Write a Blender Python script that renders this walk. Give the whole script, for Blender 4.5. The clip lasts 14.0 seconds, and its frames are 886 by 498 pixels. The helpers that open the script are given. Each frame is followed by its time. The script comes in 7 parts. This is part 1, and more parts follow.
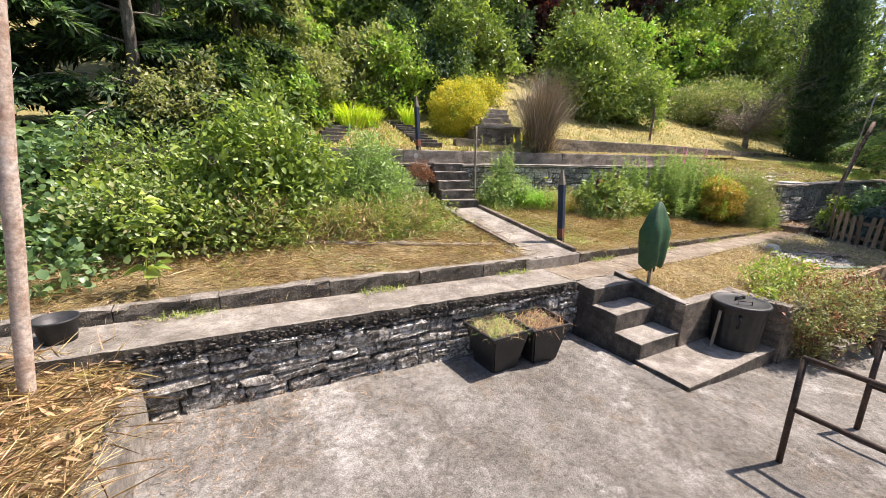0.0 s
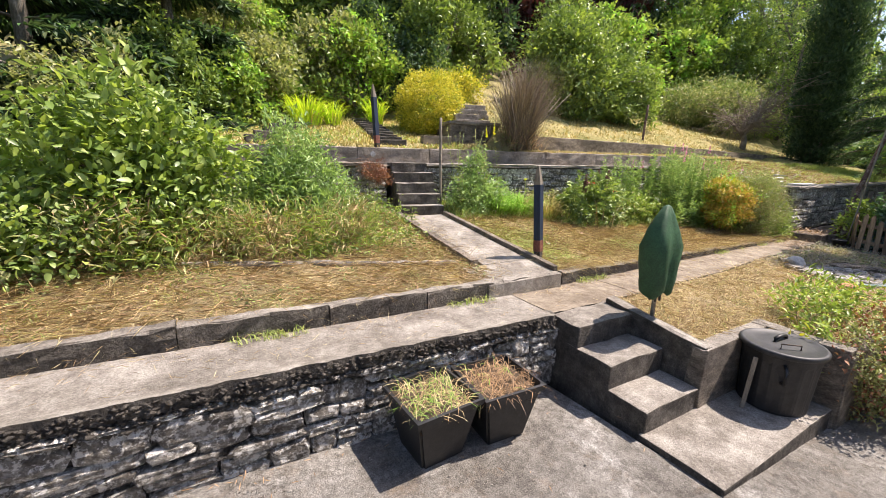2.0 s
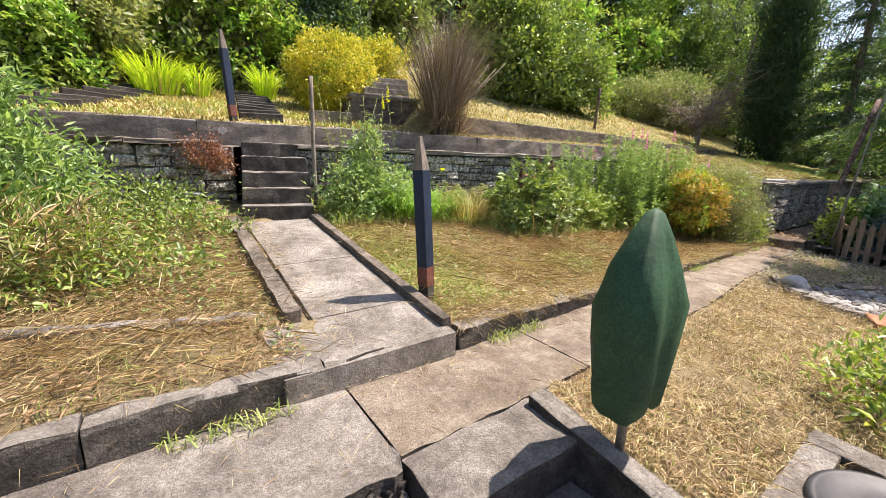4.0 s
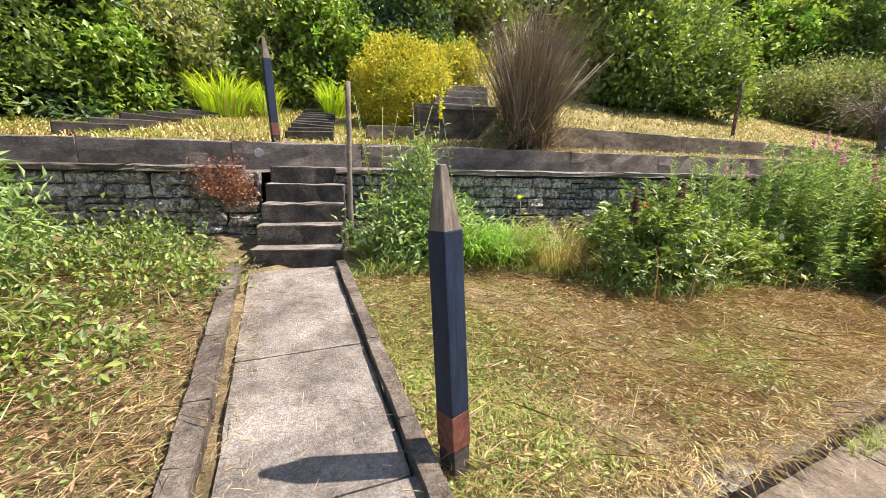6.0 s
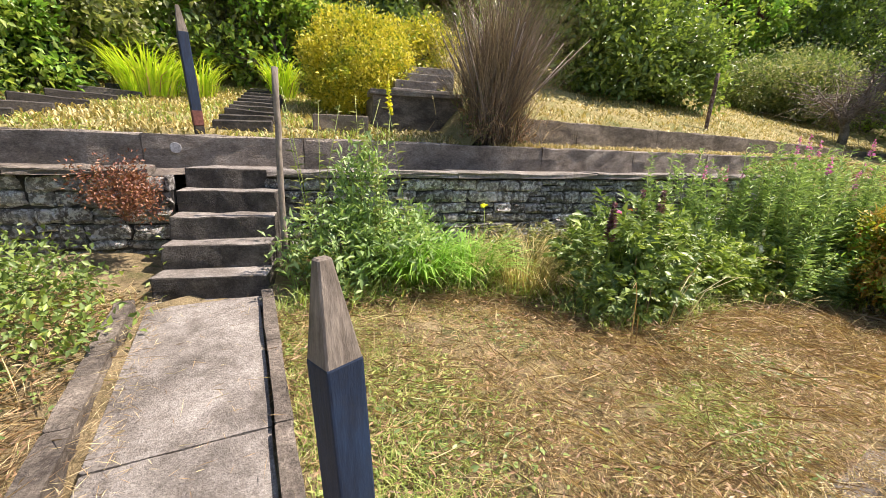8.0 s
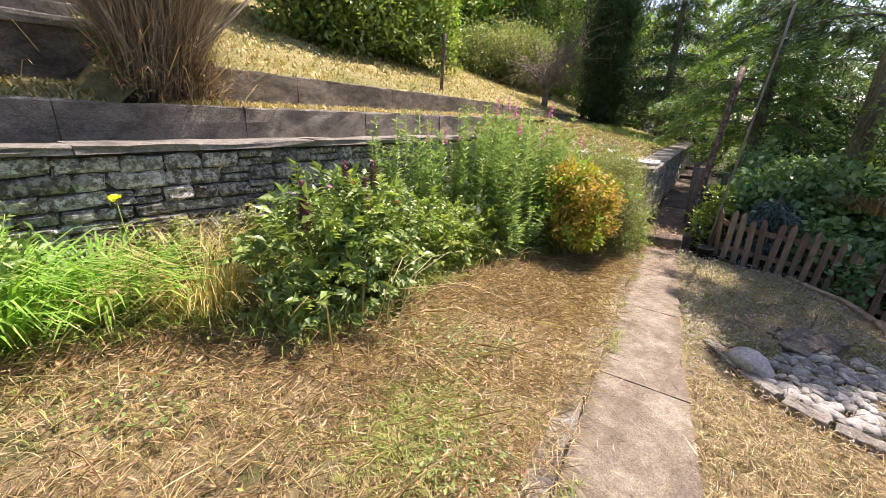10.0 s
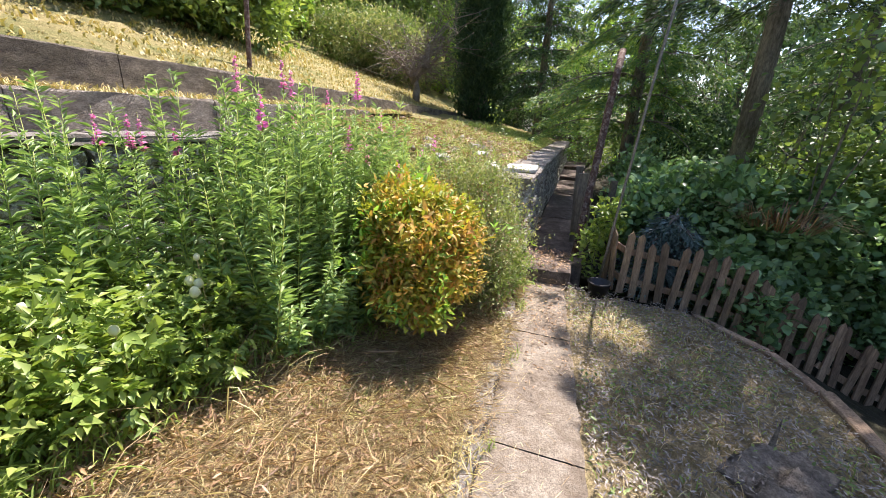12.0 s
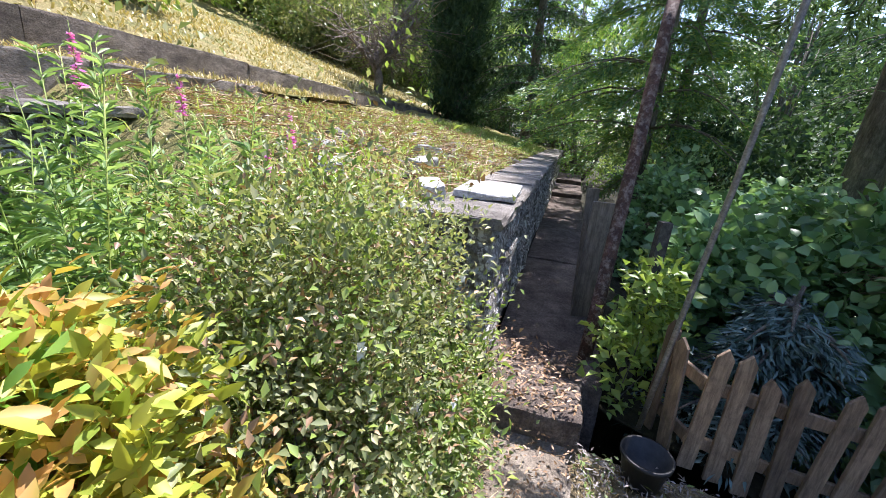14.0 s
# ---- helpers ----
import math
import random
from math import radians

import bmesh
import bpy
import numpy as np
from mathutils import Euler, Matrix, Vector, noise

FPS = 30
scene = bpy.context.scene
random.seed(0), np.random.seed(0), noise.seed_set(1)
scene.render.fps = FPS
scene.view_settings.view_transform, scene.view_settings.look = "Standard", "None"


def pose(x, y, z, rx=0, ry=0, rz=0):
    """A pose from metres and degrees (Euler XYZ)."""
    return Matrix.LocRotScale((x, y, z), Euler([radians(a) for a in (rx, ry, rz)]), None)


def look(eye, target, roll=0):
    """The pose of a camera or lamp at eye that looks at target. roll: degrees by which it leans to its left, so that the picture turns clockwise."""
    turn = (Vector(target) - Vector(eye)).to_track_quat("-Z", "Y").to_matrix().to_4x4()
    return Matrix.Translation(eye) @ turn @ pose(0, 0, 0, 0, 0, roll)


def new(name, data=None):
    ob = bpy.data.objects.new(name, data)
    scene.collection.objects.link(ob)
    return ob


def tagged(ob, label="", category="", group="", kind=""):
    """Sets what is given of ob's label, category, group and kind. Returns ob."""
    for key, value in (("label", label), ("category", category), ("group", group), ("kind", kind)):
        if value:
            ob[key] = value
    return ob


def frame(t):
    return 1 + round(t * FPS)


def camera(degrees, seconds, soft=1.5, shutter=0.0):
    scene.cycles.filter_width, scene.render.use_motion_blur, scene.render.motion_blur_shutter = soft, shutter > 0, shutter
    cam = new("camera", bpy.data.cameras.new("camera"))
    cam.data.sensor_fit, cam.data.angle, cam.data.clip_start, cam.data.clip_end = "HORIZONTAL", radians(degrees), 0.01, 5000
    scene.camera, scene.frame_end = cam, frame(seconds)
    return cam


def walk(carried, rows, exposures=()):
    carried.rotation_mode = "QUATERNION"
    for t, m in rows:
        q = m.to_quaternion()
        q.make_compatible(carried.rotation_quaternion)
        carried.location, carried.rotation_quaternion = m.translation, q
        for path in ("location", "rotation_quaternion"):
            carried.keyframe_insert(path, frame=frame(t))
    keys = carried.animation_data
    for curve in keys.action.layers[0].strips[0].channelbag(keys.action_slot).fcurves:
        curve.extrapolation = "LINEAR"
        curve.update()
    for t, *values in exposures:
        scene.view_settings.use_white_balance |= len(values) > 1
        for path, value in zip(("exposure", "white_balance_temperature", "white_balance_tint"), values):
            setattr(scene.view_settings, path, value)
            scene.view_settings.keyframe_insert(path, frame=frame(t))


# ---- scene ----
cam = camera(97.2, 14.0, 0.45)
PATH = [
    (0, (-3.746, -3.008, 2.184), (-2.81, -1.308, 1.702), 1.3),
    (0.5, (-3.694, -2.882, 2.17), (-2.773, -1.165, 1.72), 1.3),
    (1, (-3.427, -2.688, 2.11), (-2.5, -0.974, 1.661), 1.2),
    (1.5, (-3.02, -2.419, 2.066), (-2.088, -0.706, 1.622), 1.1),
    (2, (-2.586, -2.126, 2.006), (-1.616, -0.434, 1.561), 1.1),
    (2.5, (-2.092, -1.876, 1.983), (-0.995, -0.266, 1.529), 1.6),
    (3, (-1.604, -1.551, 1.916), (-0.456, 0.023, 1.464), 1.9),
    (5.3, (0.136, -0.092, 1.785), (1.198, 1.55, 1.366), 1.5),
    (5.5, (0.19, -0.002, 1.84), (1.161, 1.701, 1.442), 1.4),
    (6, (0.277, 0.231, 1.94), (1.024, 2.043, 1.541), 1.0),
    (6.5, (0.448, 0.399, 2.018), (1.147, 2.23, 1.621), 0.3),
    (7, (0.54, 0.643, 2.149), (1.261, 2.46, 1.724), 1.4),
    (9.5, (1.297, 0.749, 2.194), (2.662, 2.056, 1.54), 1.6),
    (10, (1.759, 0.831, 2.208), (3.343, 1.867, 1.563), 2.2),
    (10.5, (2.293, 0.823, 2.183), (4.007, 1.632, 1.545), 2.7),
    (11, (2.86, 0.905, 2.173), (4.615, 1.625, 1.538), 2.9),
    (11.5, (3.39, 0.961, 2.177), (5.17, 1.618, 1.547), 2.9),
    (12, (4.006, 1.0, 2.143), (5.809, 1.596, 1.514), 2.9),
    (12.5, (4.619, 1.076, 2.088), (6.427, 1.661, 1.464), 3.0),
    (13, (5.229, 1.089, 2.061), (7.04, 1.671, 1.444), 3.0),
    (13.5, (5.843, 1.108, 2.062), (7.662, 1.676, 1.453), 3.7),
    (14, (6.451, 1.206, 1.992), (8.281, 1.746, 1.394), 5.1),
]
walk(cam, [(t, look(eye, target, roll)) for t, eye, target, roll in PATH], [(0.0, 0.82, 6900, 20), (3.0, 0.84, 6900, 20), (7.0, 0.75, 6900, 20), (9.5, 0.82, 6950, 24), (11.5, 0.96, 6700, 24), (12.5, 1.02, 6250, 18), (14.0, 1.05, 5850, 22)])

# ---- light ----
SUN_AZ, SUN_EL = radians(102), radians(60)
world = bpy.data.worlds.new("world")
scene.world = world
world.use_nodes = True
wn = world.node_tree.nodes
sky = wn.new("ShaderNodeTexSky")
sky.sky_type, sky.sun_disc = "NISHITA", False
sky.sun_elevation, sky.sun_rotation = SUN_EL, SUN_AZ
wn["Background"].inputs["Strength"].default_value = 0.13
world.node_tree.links.new(sky.outputs[0], wn["Background"].inputs["Color"])
sun = new("sun", bpy.data.lights.new("sun", "SUN"))
sun.data.energy, sun.data.angle, sun.data.color = 5.0, radians(0.53), (1.0, 0.95, 0.86)
SUN_DIR = Vector((math.sin(SUN_AZ) * math.cos(SUN_EL), math.cos(SUN_AZ) * math.cos(SUN_EL), math.sin(SUN_EL)))
sun.matrix_world = look(SUN_DIR * 60, (0, 0, 0))

# ---- materials ----
def mat_new(name):
    m = bpy.data.materials.new(name)
    m.use_nodes = True
    return m, m.node_tree.nodes, m.node_tree.links, m.node_tree.nodes["Principled BSDF"]


def ramp(nodes, stops):
    r = nodes.new("ShaderNodeValToRGB")
    e = r.color_ramp.elements
    while len(e) < len(stops):
        e.new(0.5)
    for el, (p, c) in zip(e, stops):
        el.position, el.color = p, (*c, 1)
    return r


def noise_tex(nodes, links, scale, detail=6.0, rough=0.6, coord="Object", stretch=None):
    tc = nodes.new("ShaderNodeNewGeometry") if coord == "World" else nodes.new("ShaderNodeTexCoord")
    n = nodes.new("ShaderNodeTexNoise")
    n.inputs["Scale"].default_value, n.inputs["Detail"].default_value, n.inputs["Roughness"].default_value = scale, detail, rough
    out = tc.outputs["Position"] if coord == "World" else tc.outputs[coord]
    if stretch:
        mp = nodes.new("ShaderNodeMapping")
        mp.inputs["Scale"].default_value = stretch
        links.new(out, mp.inputs[0])
        out = mp.outputs[0]
    links.new(out, n.inputs["Vector"])
    return n


def mix_rgb(nodes, links, a, b, fac, mode="MIX"):
    m = nodes.new("ShaderNodeMix")
    m.data_type, m.blend_type = "RGBA", mode
    for sock, v in ((m.inputs[6], a), (m.inputs[7], b), (m.inputs[0], fac)):
        if isinstance(v, (tuple, float, int)):
            sock.default_value = (*v, 1) if isinstance(v, tuple) else v
        else:
            links.new(v, sock)
    return m.outputs[2]


def surface(name, stops, big=1.2, fine=40.0, dirt=(0.1, 0.09, 0.08), dirt_amount=0.5, rough=0.9, bump=0.4, bump_scale=60.0,
            metal=0.0, stretch=None, rand=0.0, spots=None, bump_dist=0.01, spot_at=(0.58, 0.68)):
    """A weathered surface: colour from a broad noise, a fine grain, dirt stains and relief."""
    m, nodes, links, bsdf = mat_new(name)
    a = noise_tex(nodes, links, big, 14, 0.8, "World", stretch)
    col = ramp(nodes, [(0.5 + (q - 0.5) * 0.55, c) for q, c in stops])
    links.new(a.outputs[0], col.inputs[0])
    g = noise_tex(nodes, links, fine, 4, 0.7, "World", stretch)
    gr = ramp(nodes, [(0.3, (0.4, 0.4, 0.4)), (0.7, (1.4, 1.4, 1.4))])
    links.new(g.outputs[0], gr.inputs[0])
    c = mix_rgb(nodes, links, col.outputs[0], gr.outputs[0], 0.75, "MULTIPLY")
    d = noise_tex(nodes, links, big * 2.7, 10, 0.75, "World")
    dr = ramp(nodes, [(0.48, (0, 0, 0)), (0.66, (1, 1, 1))])
    links.new(d.outputs[0], dr.inputs[0])
    dm = nodes.new("ShaderNodeMath")
    dm.operation = "MULTIPLY"
    links.new(dr.outputs[0], dm.inputs[0])
    dm.inputs[1].default_value = dirt_amount
    c = mix_rgb(nodes, links, c, dirt, dm.outputs[0])
    if spots:
        s = noise_tex(nodes, links, big * 4.1, 8, 0.7, "World")
        sr = ramp(nodes, [(spot_at[0], (0, 0, 0)), (spot_at[1], (1, 1, 1))])
        links.new(s.outputs[0], sr.inputs[0])
        c = mix_rgb(nodes, links, c, spots, sr.outputs[0])
    if rand:
        oi = nodes.new("ShaderNodeObjectInfo")
        rr = ramp(nodes, [(0, (1 - rand,) * 3), (1, (1 + rand,) * 3)])
        links.new(oi.outputs["Random"], rr.inputs[0])
        c = mix_rgb(nodes, links, c, rr.outputs[0], 1.0, "MULTIPLY")
    links.new(c, bsdf.inputs["Base Color"])
    bsdf.inputs["Roughness"].default_value, bsdf.inputs["Metallic"].default_value = rough, metal
    b = noise_tex(nodes, links, bump_scale, 8, 0.7, "World", stretch)
    bp = nodes.new("ShaderNodeBump")
    bp.inputs["Strength"].default_value, bp.inputs["Distance"].default_value = bump, bump_dist
    links.new(b.outputs[0], bp.inputs["Height"])
    links.new(bp.outputs[0], bsdf.inputs["Normal"])
    return m


GAIN = 1.7


def leaf(name, c1, c2, c3, glow=0.35, rough=0.5, patch=None):
    """Leaves: a colour a leaf from its island's random number, let through by the sun."""
    m, nodes, links, bsdf = mat_new(name)
    geo = nodes.new("ShaderNodeNewGeometry")
    c1, c2, c3 = [tuple(min(0.85, v * GAIN) for v in c) for c in (c1, c2, c3)]
    r = ramp(nodes, [(0.0, c1), (0.5, c2), (1.0, c3)])
    links.new(geo.outputs["Random Per Island"], r.inputs[0])
    c = r.outputs[0]
    if patch:
        n = noise_tex(nodes, links, 7.0, 4, 0.6, "World")
        nr = ramp(nodes, [(0.45, (0, 0, 0)), (0.6, (0.65, 0.65, 0.65))])
        links.new(n.outputs[0], nr.inputs[0])
        c = mix_rgb(nodes, links, c, patch, nr.outputs[0])
    links.new(c, bsdf.inputs["Base Color"])
    bsdf.inputs["Roughness"].default_value = rough
    tr = nodes.new("ShaderNodeBsdfTranslucent")
    links.new(mix_rgb(nodes, links, c, (1.25, 1.3, 0.7), 1.0, "MULTIPLY"), tr.inputs["Color"])
    mx = nodes.new("ShaderNodeMixShader")
    mx.inputs[0].default_value = glow
    links.new(bsdf.outputs[0], mx.inputs[1])
    links.new(tr.outputs[0], mx.inputs[2])
    links.new(mx.outputs[0], nodes["Material Output"].inputs["Surface"])
    return m


def patio_material():
    """Old patio concrete: exposed grit, pale scoured patches, brown silt and hairline cracks."""
    m, nodes, links, bsdf = mat_new("patio_concrete")
    base = noise_tex(nodes, links, 1.1, 10, 0.72, "World")
    col = ramp(nodes, [(0.36, (0.135, 0.124, 0.108)), (0.50, (0.205, 0.192, 0.170)), (0.62, (0.285, 0.272, 0.248))])
    links.new(base.outputs[0], col.inputs[0])
    pale = noise_tex(nodes, links, 0.75, 12, 0.78, "World")
    pr = ramp(nodes, [(0.52, (0, 0, 0)), (0.64, (0.65, 0.65, 0.65))])
    links.new(pale.outputs[0], pr.inputs[0])
    c = mix_rgb(nodes, links, col.outputs[0], (0.56, 0.55, 0.52), pr.outputs[0])
    silt = noise_tex(nodes, links, 2.6, 12, 0.8, "World")
    sr = ramp(nodes, [(0.52, (0, 0, 0)), (0.66, (0.75, 0.75, 0.75))])
    links.new(silt.outputs[0], sr.inputs[0])
    c = mix_rgb(nodes, links, c, (0.17, 0.125, 0.085), sr.outputs[0])
    grit = noise_tex(nodes, links, 95, 5, 0.8, "World")
    gr = ramp(nodes, [(0.34, (0.35, 0.35, 0.35)), (0.5, (0.95, 0.95, 0.95)), (0.66, (1.6, 1.6, 1.6))])
    links.new(grit.outputs[0], gr.inputs[0])
    c = mix_rgb(nodes, links, c, gr.outputs[0], 0.85, "MULTIPLY")
    blot = noise_tex(nodes, links, 17, 6, 0.75, "World")
    br = ramp(nodes, [(0.38, (0.55, 0.54, 0.52)), (0.56, (1.15, 1.15, 1.15))])
    links.new(blot.outputs[0], br.inputs[0])
    c = mix_rgb(nodes, links, c, br.outputs[0], 0.8, "MULTIPLY")
    geo = nodes.new("ShaderNodeNewGeometry")
    warp = noise_tex(nodes, links, 2.2, 6, 0.7, "World")
    add = nodes.new("ShaderNodeVectorMath")
    add.operation = "MULTIPLY_ADD"
    links.new(warp.outputs["Color"], add.inputs[0])
    add.inputs[1].default_value = (0.55, 0.55, 0.0)
    links.new(geo.outputs["Position"], add.inputs[2])
    vor = nodes.new("ShaderNodeTexVoronoi")
    vor.feature = "DISTANCE_TO_EDGE"
    vor.inputs["Scale"].default_value = 0.62
    links.new(add.outputs[0], vor.inputs["Vector"])
    cr = ramp(nodes, [(0.0, (0.55, 0.55, 0.55)), (0.004, (0, 0, 0))])
    links.new(vor.outputs["Distance"], cr.inputs[0])
    c = mix_rgb(nodes, links, c, (0.075, 0.06, 0.048), cr.outputs[0])
    links.new(c, bsdf.inputs["Base Color"])
    bsdf.inputs["Roughness"].default_value = 0.93
    bp = nodes.new("ShaderNodeBump")
    bp.inputs["Strength"].default_value, bp.inputs["Distance"].default_value = 1.0, 0.012
    links.new(grit.outputs[0], bp.inputs["Height"])
    links.new(bp.outputs[0], bsdf.inputs["Normal"])
    return m


PATIO = patio_material()
CONC = surface("old_concrete", [(0.25, (0.15, 0.132, 0.110)), (0.5, (0.32, 0.290, 0.248)), (0.78, (0.52, 0.485, 0.43))], 2.4, 80, (0.09, 0.072, 0.055), 0.55, 0.94, 1.0, 100, bump_dist=0.015)
CONC_D = surface("dark_concrete", [(0.28, (0.108, 0.088, 0.070)), (0.5, (0.252, 0.214, 0.168)), (0.75, (0.475, 0.407, 0.325))], 3.0, 55, (0.086, 0.069, 0.055), 0.55, 0.95, 1.0, 60, stretch=(1, 1, 2.2), bump_dist=0.03)
# Rough aggregate, its dark tone also carrying the shade of upright faces.
AGG = surface("shade_toned_aggregate", [(0.28, (0.058, 0.050, 0.042)), (0.5, (0.135, 0.120, 0.100)), (0.75, (0.28, 0.252, 0.214))], 4.0, 85, (0.05, 0.044, 0.034), 0.5, 0.95, 1.0, 52, bump_dist=0.05)
MORTAR = surface("mortar", [(0.3, (0.07, 0.062, 0.052)), (0.7, (0.19, 0.17, 0.145))], 3, 40, (0.05, 0.045, 0.035), 0.5, 0.95, 0.9, 50, bump_dist=0.02)
STONE = surface("limestone", [(0.28, (0.11, 0.095, 0.08)), (0.48, (0.29, 0.265, 0.225)), (0.70, (0.60, 0.57, 0.51))], 6.0, 70, (0.06, 0.05, 0.04), 0.6, 0.92, 1.0, 38, rand=0.4, spots=(0.80, 0.78, 0.73), bump_dist=0.06, spot_at=(0.49, 0.56))
STONE_W = surface("pale_slab", [(0.3, (0.42, 0.41, 0.39)), (0.7, (0.66, 0.65, 0.62))], 2.5, 50, (0.2, 0.19, 0.17), 0.4, 0.9, 0.6, 50)
PEBBLE = surface("pebble", [(0.3, (0.22, 0.21, 0.19)), (0.7, (0.46, 0.44, 0.40))], 6, 50, (0.15, 0.14, 0.12), 0.3, 0.8, 0.3, 60, rand=0.4)
SOIL = surface("soil", [(0.3, (0.055, 0.04, 0.026)), (0.7, (0.15, 0.11, 0.07))], 4, 60, (0.04, 0.03, 0.02), 0.5, 0.97, 1.0, 40, bump_dist=0.03)
STRAWY = surface("dry_turf", [(0.28, (0.14, 0.145, 0.045)), (0.42, (0.29, 0.225, 0.11)), (0.58, (0.44, 0.345, 0.185)), (0.8, (0.30, 0.265, 0.10))], 2.3, 90, (0.085, 0.055, 0.03), 0.5, 0.97, 1.0, 70, bump_dist=0.03)
LAWN = surface("parched_lawn", [(0.3, (0.17, 0.19, 0.05)), (0.5, (0.34, 0.29, 0.11)), (0.75, (0.46, 0.37, 0.17))], 1.2, 60, (0.14, 0.17, 0.04), 0.5, 0.97, 1.0, 60, bump_dist=0.03)
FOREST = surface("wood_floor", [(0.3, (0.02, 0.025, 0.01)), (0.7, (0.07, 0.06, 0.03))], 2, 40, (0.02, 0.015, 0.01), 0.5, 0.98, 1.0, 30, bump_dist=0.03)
WOOD = surface("grey_wood", [(0.3, (0.17, 0.14, 0.105)), (0.7, (0.36, 0.31, 0.245))], 5, 60, (0.09, 0.07, 0.05), 0.5, 0.85, 0.8, 30, stretch=(1, 1, 0.12))
WOOD_B = surface("brown_picket_wood", [(0.3, (0.174, 0.116, 0.072)), (0.7, (0.435, 0.312, 0.203))], 5, 60, (0.102, 0.072, 0.051), 0.5, 0.85, 0.8, 30, stretch=(1, 1, 0.12), rand=0.3)
WOOD_D = surface("dark_wood", [(0.3, (0.045, 0.04, 0.035)), (0.7, (0.13, 0.115, 0.095))], 6, 50, (0.03, 0.03, 0.025), 0.5, 0.9, 0.8, 40, rand=0.3)
BLUE = surface("dark_blue_paint", [(0.3, (0.006, 0.017, 0.042)), (0.7, (0.013, 0.036, 0.080))], 4, 30, (0.03, 0.035, 0.045), 0.3, 0.7, 0.4, 40, stretch=(1, 1, 0.2))
REDB = surface("faded_red_paint", [(0.3, (0.16, 0.05, 0.035)), (0.7, (0.28, 0.11, 0.075))], 6, 40, (0.10, 0.05, 0.04), 0.4, 0.7, 0.4, 40)
RUST = surface("rusty_paint", [(0.3, (0.42, 0.28, 0.20)), (0.5, (0.58, 0.46, 0.37)), (0.75, (0.70, 0.63, 0.56))], 3, 40, (0.26, 0.12, 0.07), 0.5, 0.75, 0.5, 50)
RUSTD = surface("dark_rust", [(0.3, (0.05, 0.025, 0.018)), (0.7, (0.15, 0.075, 0.05))], 8, 50, (0.42, 0.34, 0.28), 0.85, 0.8, 0.6, 60)
IRON = surface("rusted_rail", [(0.3, (0.035, 0.028, 0.025)), (0.7, (0.10, 0.07, 0.055))], 10, 60, (0.16, 0.08, 0.05), 0.5, 0.6, 0.6, 70, metal=0.3)
STEEL = surface("galvanised", [(0.3, (0.25, 0.24, 0.22)), (0.7, (0.42, 0.40, 0.37))], 8, 60, (0.16, 0.12, 0.09), 0.4, 0.55, 0.3, 60, metal=0.6)
PLASTIC = surface("black_plastic", [(0.3, (0.011, 0.012, 0.013)), (0.7, (0.022, 0.023, 0.025))], 3, 30, (0.06, 0.055, 0.05), 0.3, 0.5, 0.15, 80)
PLASTIC_G = surface("dark_grey_plastic", [(0.3, (0.021, 0.023, 0.025)), (0.7, (0.036, 0.038, 0.042))], 3, 30, (0.051, 0.048, 0.045), 0.3, 0.52, 0.15, 80)
COVER = surface("green_cover_cloth", [(0.3, (0.02, 0.072, 0.03)), (0.7, (0.038, 0.12, 0.05))], 3, 80, (0.03, 0.07, 0.035), 0.3, 0.7, 0.3, 25, bump_dist=0.02)
BARK = surface("bark", [(0.3, (0.13, 0.11, 0.085)), (0.7, (0.33, 0.29, 0.24))], 5, 40, (0.06, 0.07, 0.04), 0.4, 0.95, 1.0, 25, stretch=(1, 1, 0.3), bump_dist=0.03)
TWIG = surface("grey_twig", [(0.3, (0.16, 0.125, 0.095)), (0.7, (0.36, 0.30, 0.245))], 6, 40, (0.10, 0.08, 0.06), 0.3, 0.9, 0.4, 50)
PINK_ST = surface("pinkish_path", [(0.25, (0.149, 0.116, 0.086)), (0.5, (0.272, 0.225, 0.168)), (0.75, (0.421, 0.368, 0.289))], 3.0, 80, (0.141, 0.100, 0.062), 0.55, 0.94, 0.9, 100, bump_dist=0.012)
WIRE = surface("wire", [(0.3, (0.3, 0.3, 0.3)), (0.7, (0.5, 0.5, 0.5))], 5, 30, (0.2, 0.15, 0.1), 0.3, 0.5, 0.1, 50, metal=0.5)

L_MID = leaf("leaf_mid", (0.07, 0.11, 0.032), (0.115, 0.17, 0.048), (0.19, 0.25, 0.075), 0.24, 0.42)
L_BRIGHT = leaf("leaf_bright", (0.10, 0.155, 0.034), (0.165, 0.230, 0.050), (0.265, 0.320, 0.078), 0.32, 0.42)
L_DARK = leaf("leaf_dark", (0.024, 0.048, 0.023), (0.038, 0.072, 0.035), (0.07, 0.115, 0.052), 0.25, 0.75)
L_NEEDLE = leaf("leaf_needle", (0.020, 0.040, 0.017), (0.034, 0.062, 0.028), (0.065, 0.098, 0.05), 0.25, 0.75)
L_SPRUCE = leaf("leaf_spruce", (0.05, 0.11, 0.036), (0.085, 0.165, 0.058), (0.13, 0.23, 0.072), 0.25)
L_BLUE = leaf("leaf_blue_spruce", (0.05, 0.085, 0.075), (0.08, 0.125, 0.115), (0.13, 0.18, 0.165), 0.15)
L_GREY = leaf("leaf_greygreen", (0.11, 0.135, 0.055), (0.18, 0.20, 0.09), (0.30, 0.29, 0.15), 0.35)
L_FIRE = leaf("leaf_willowherb", (0.10, 0.165, 0.055), (0.17, 0.25, 0.09), (0.29, 0.38, 0.16), 0.30)
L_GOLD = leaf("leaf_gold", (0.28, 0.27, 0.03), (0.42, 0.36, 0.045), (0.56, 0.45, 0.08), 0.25)
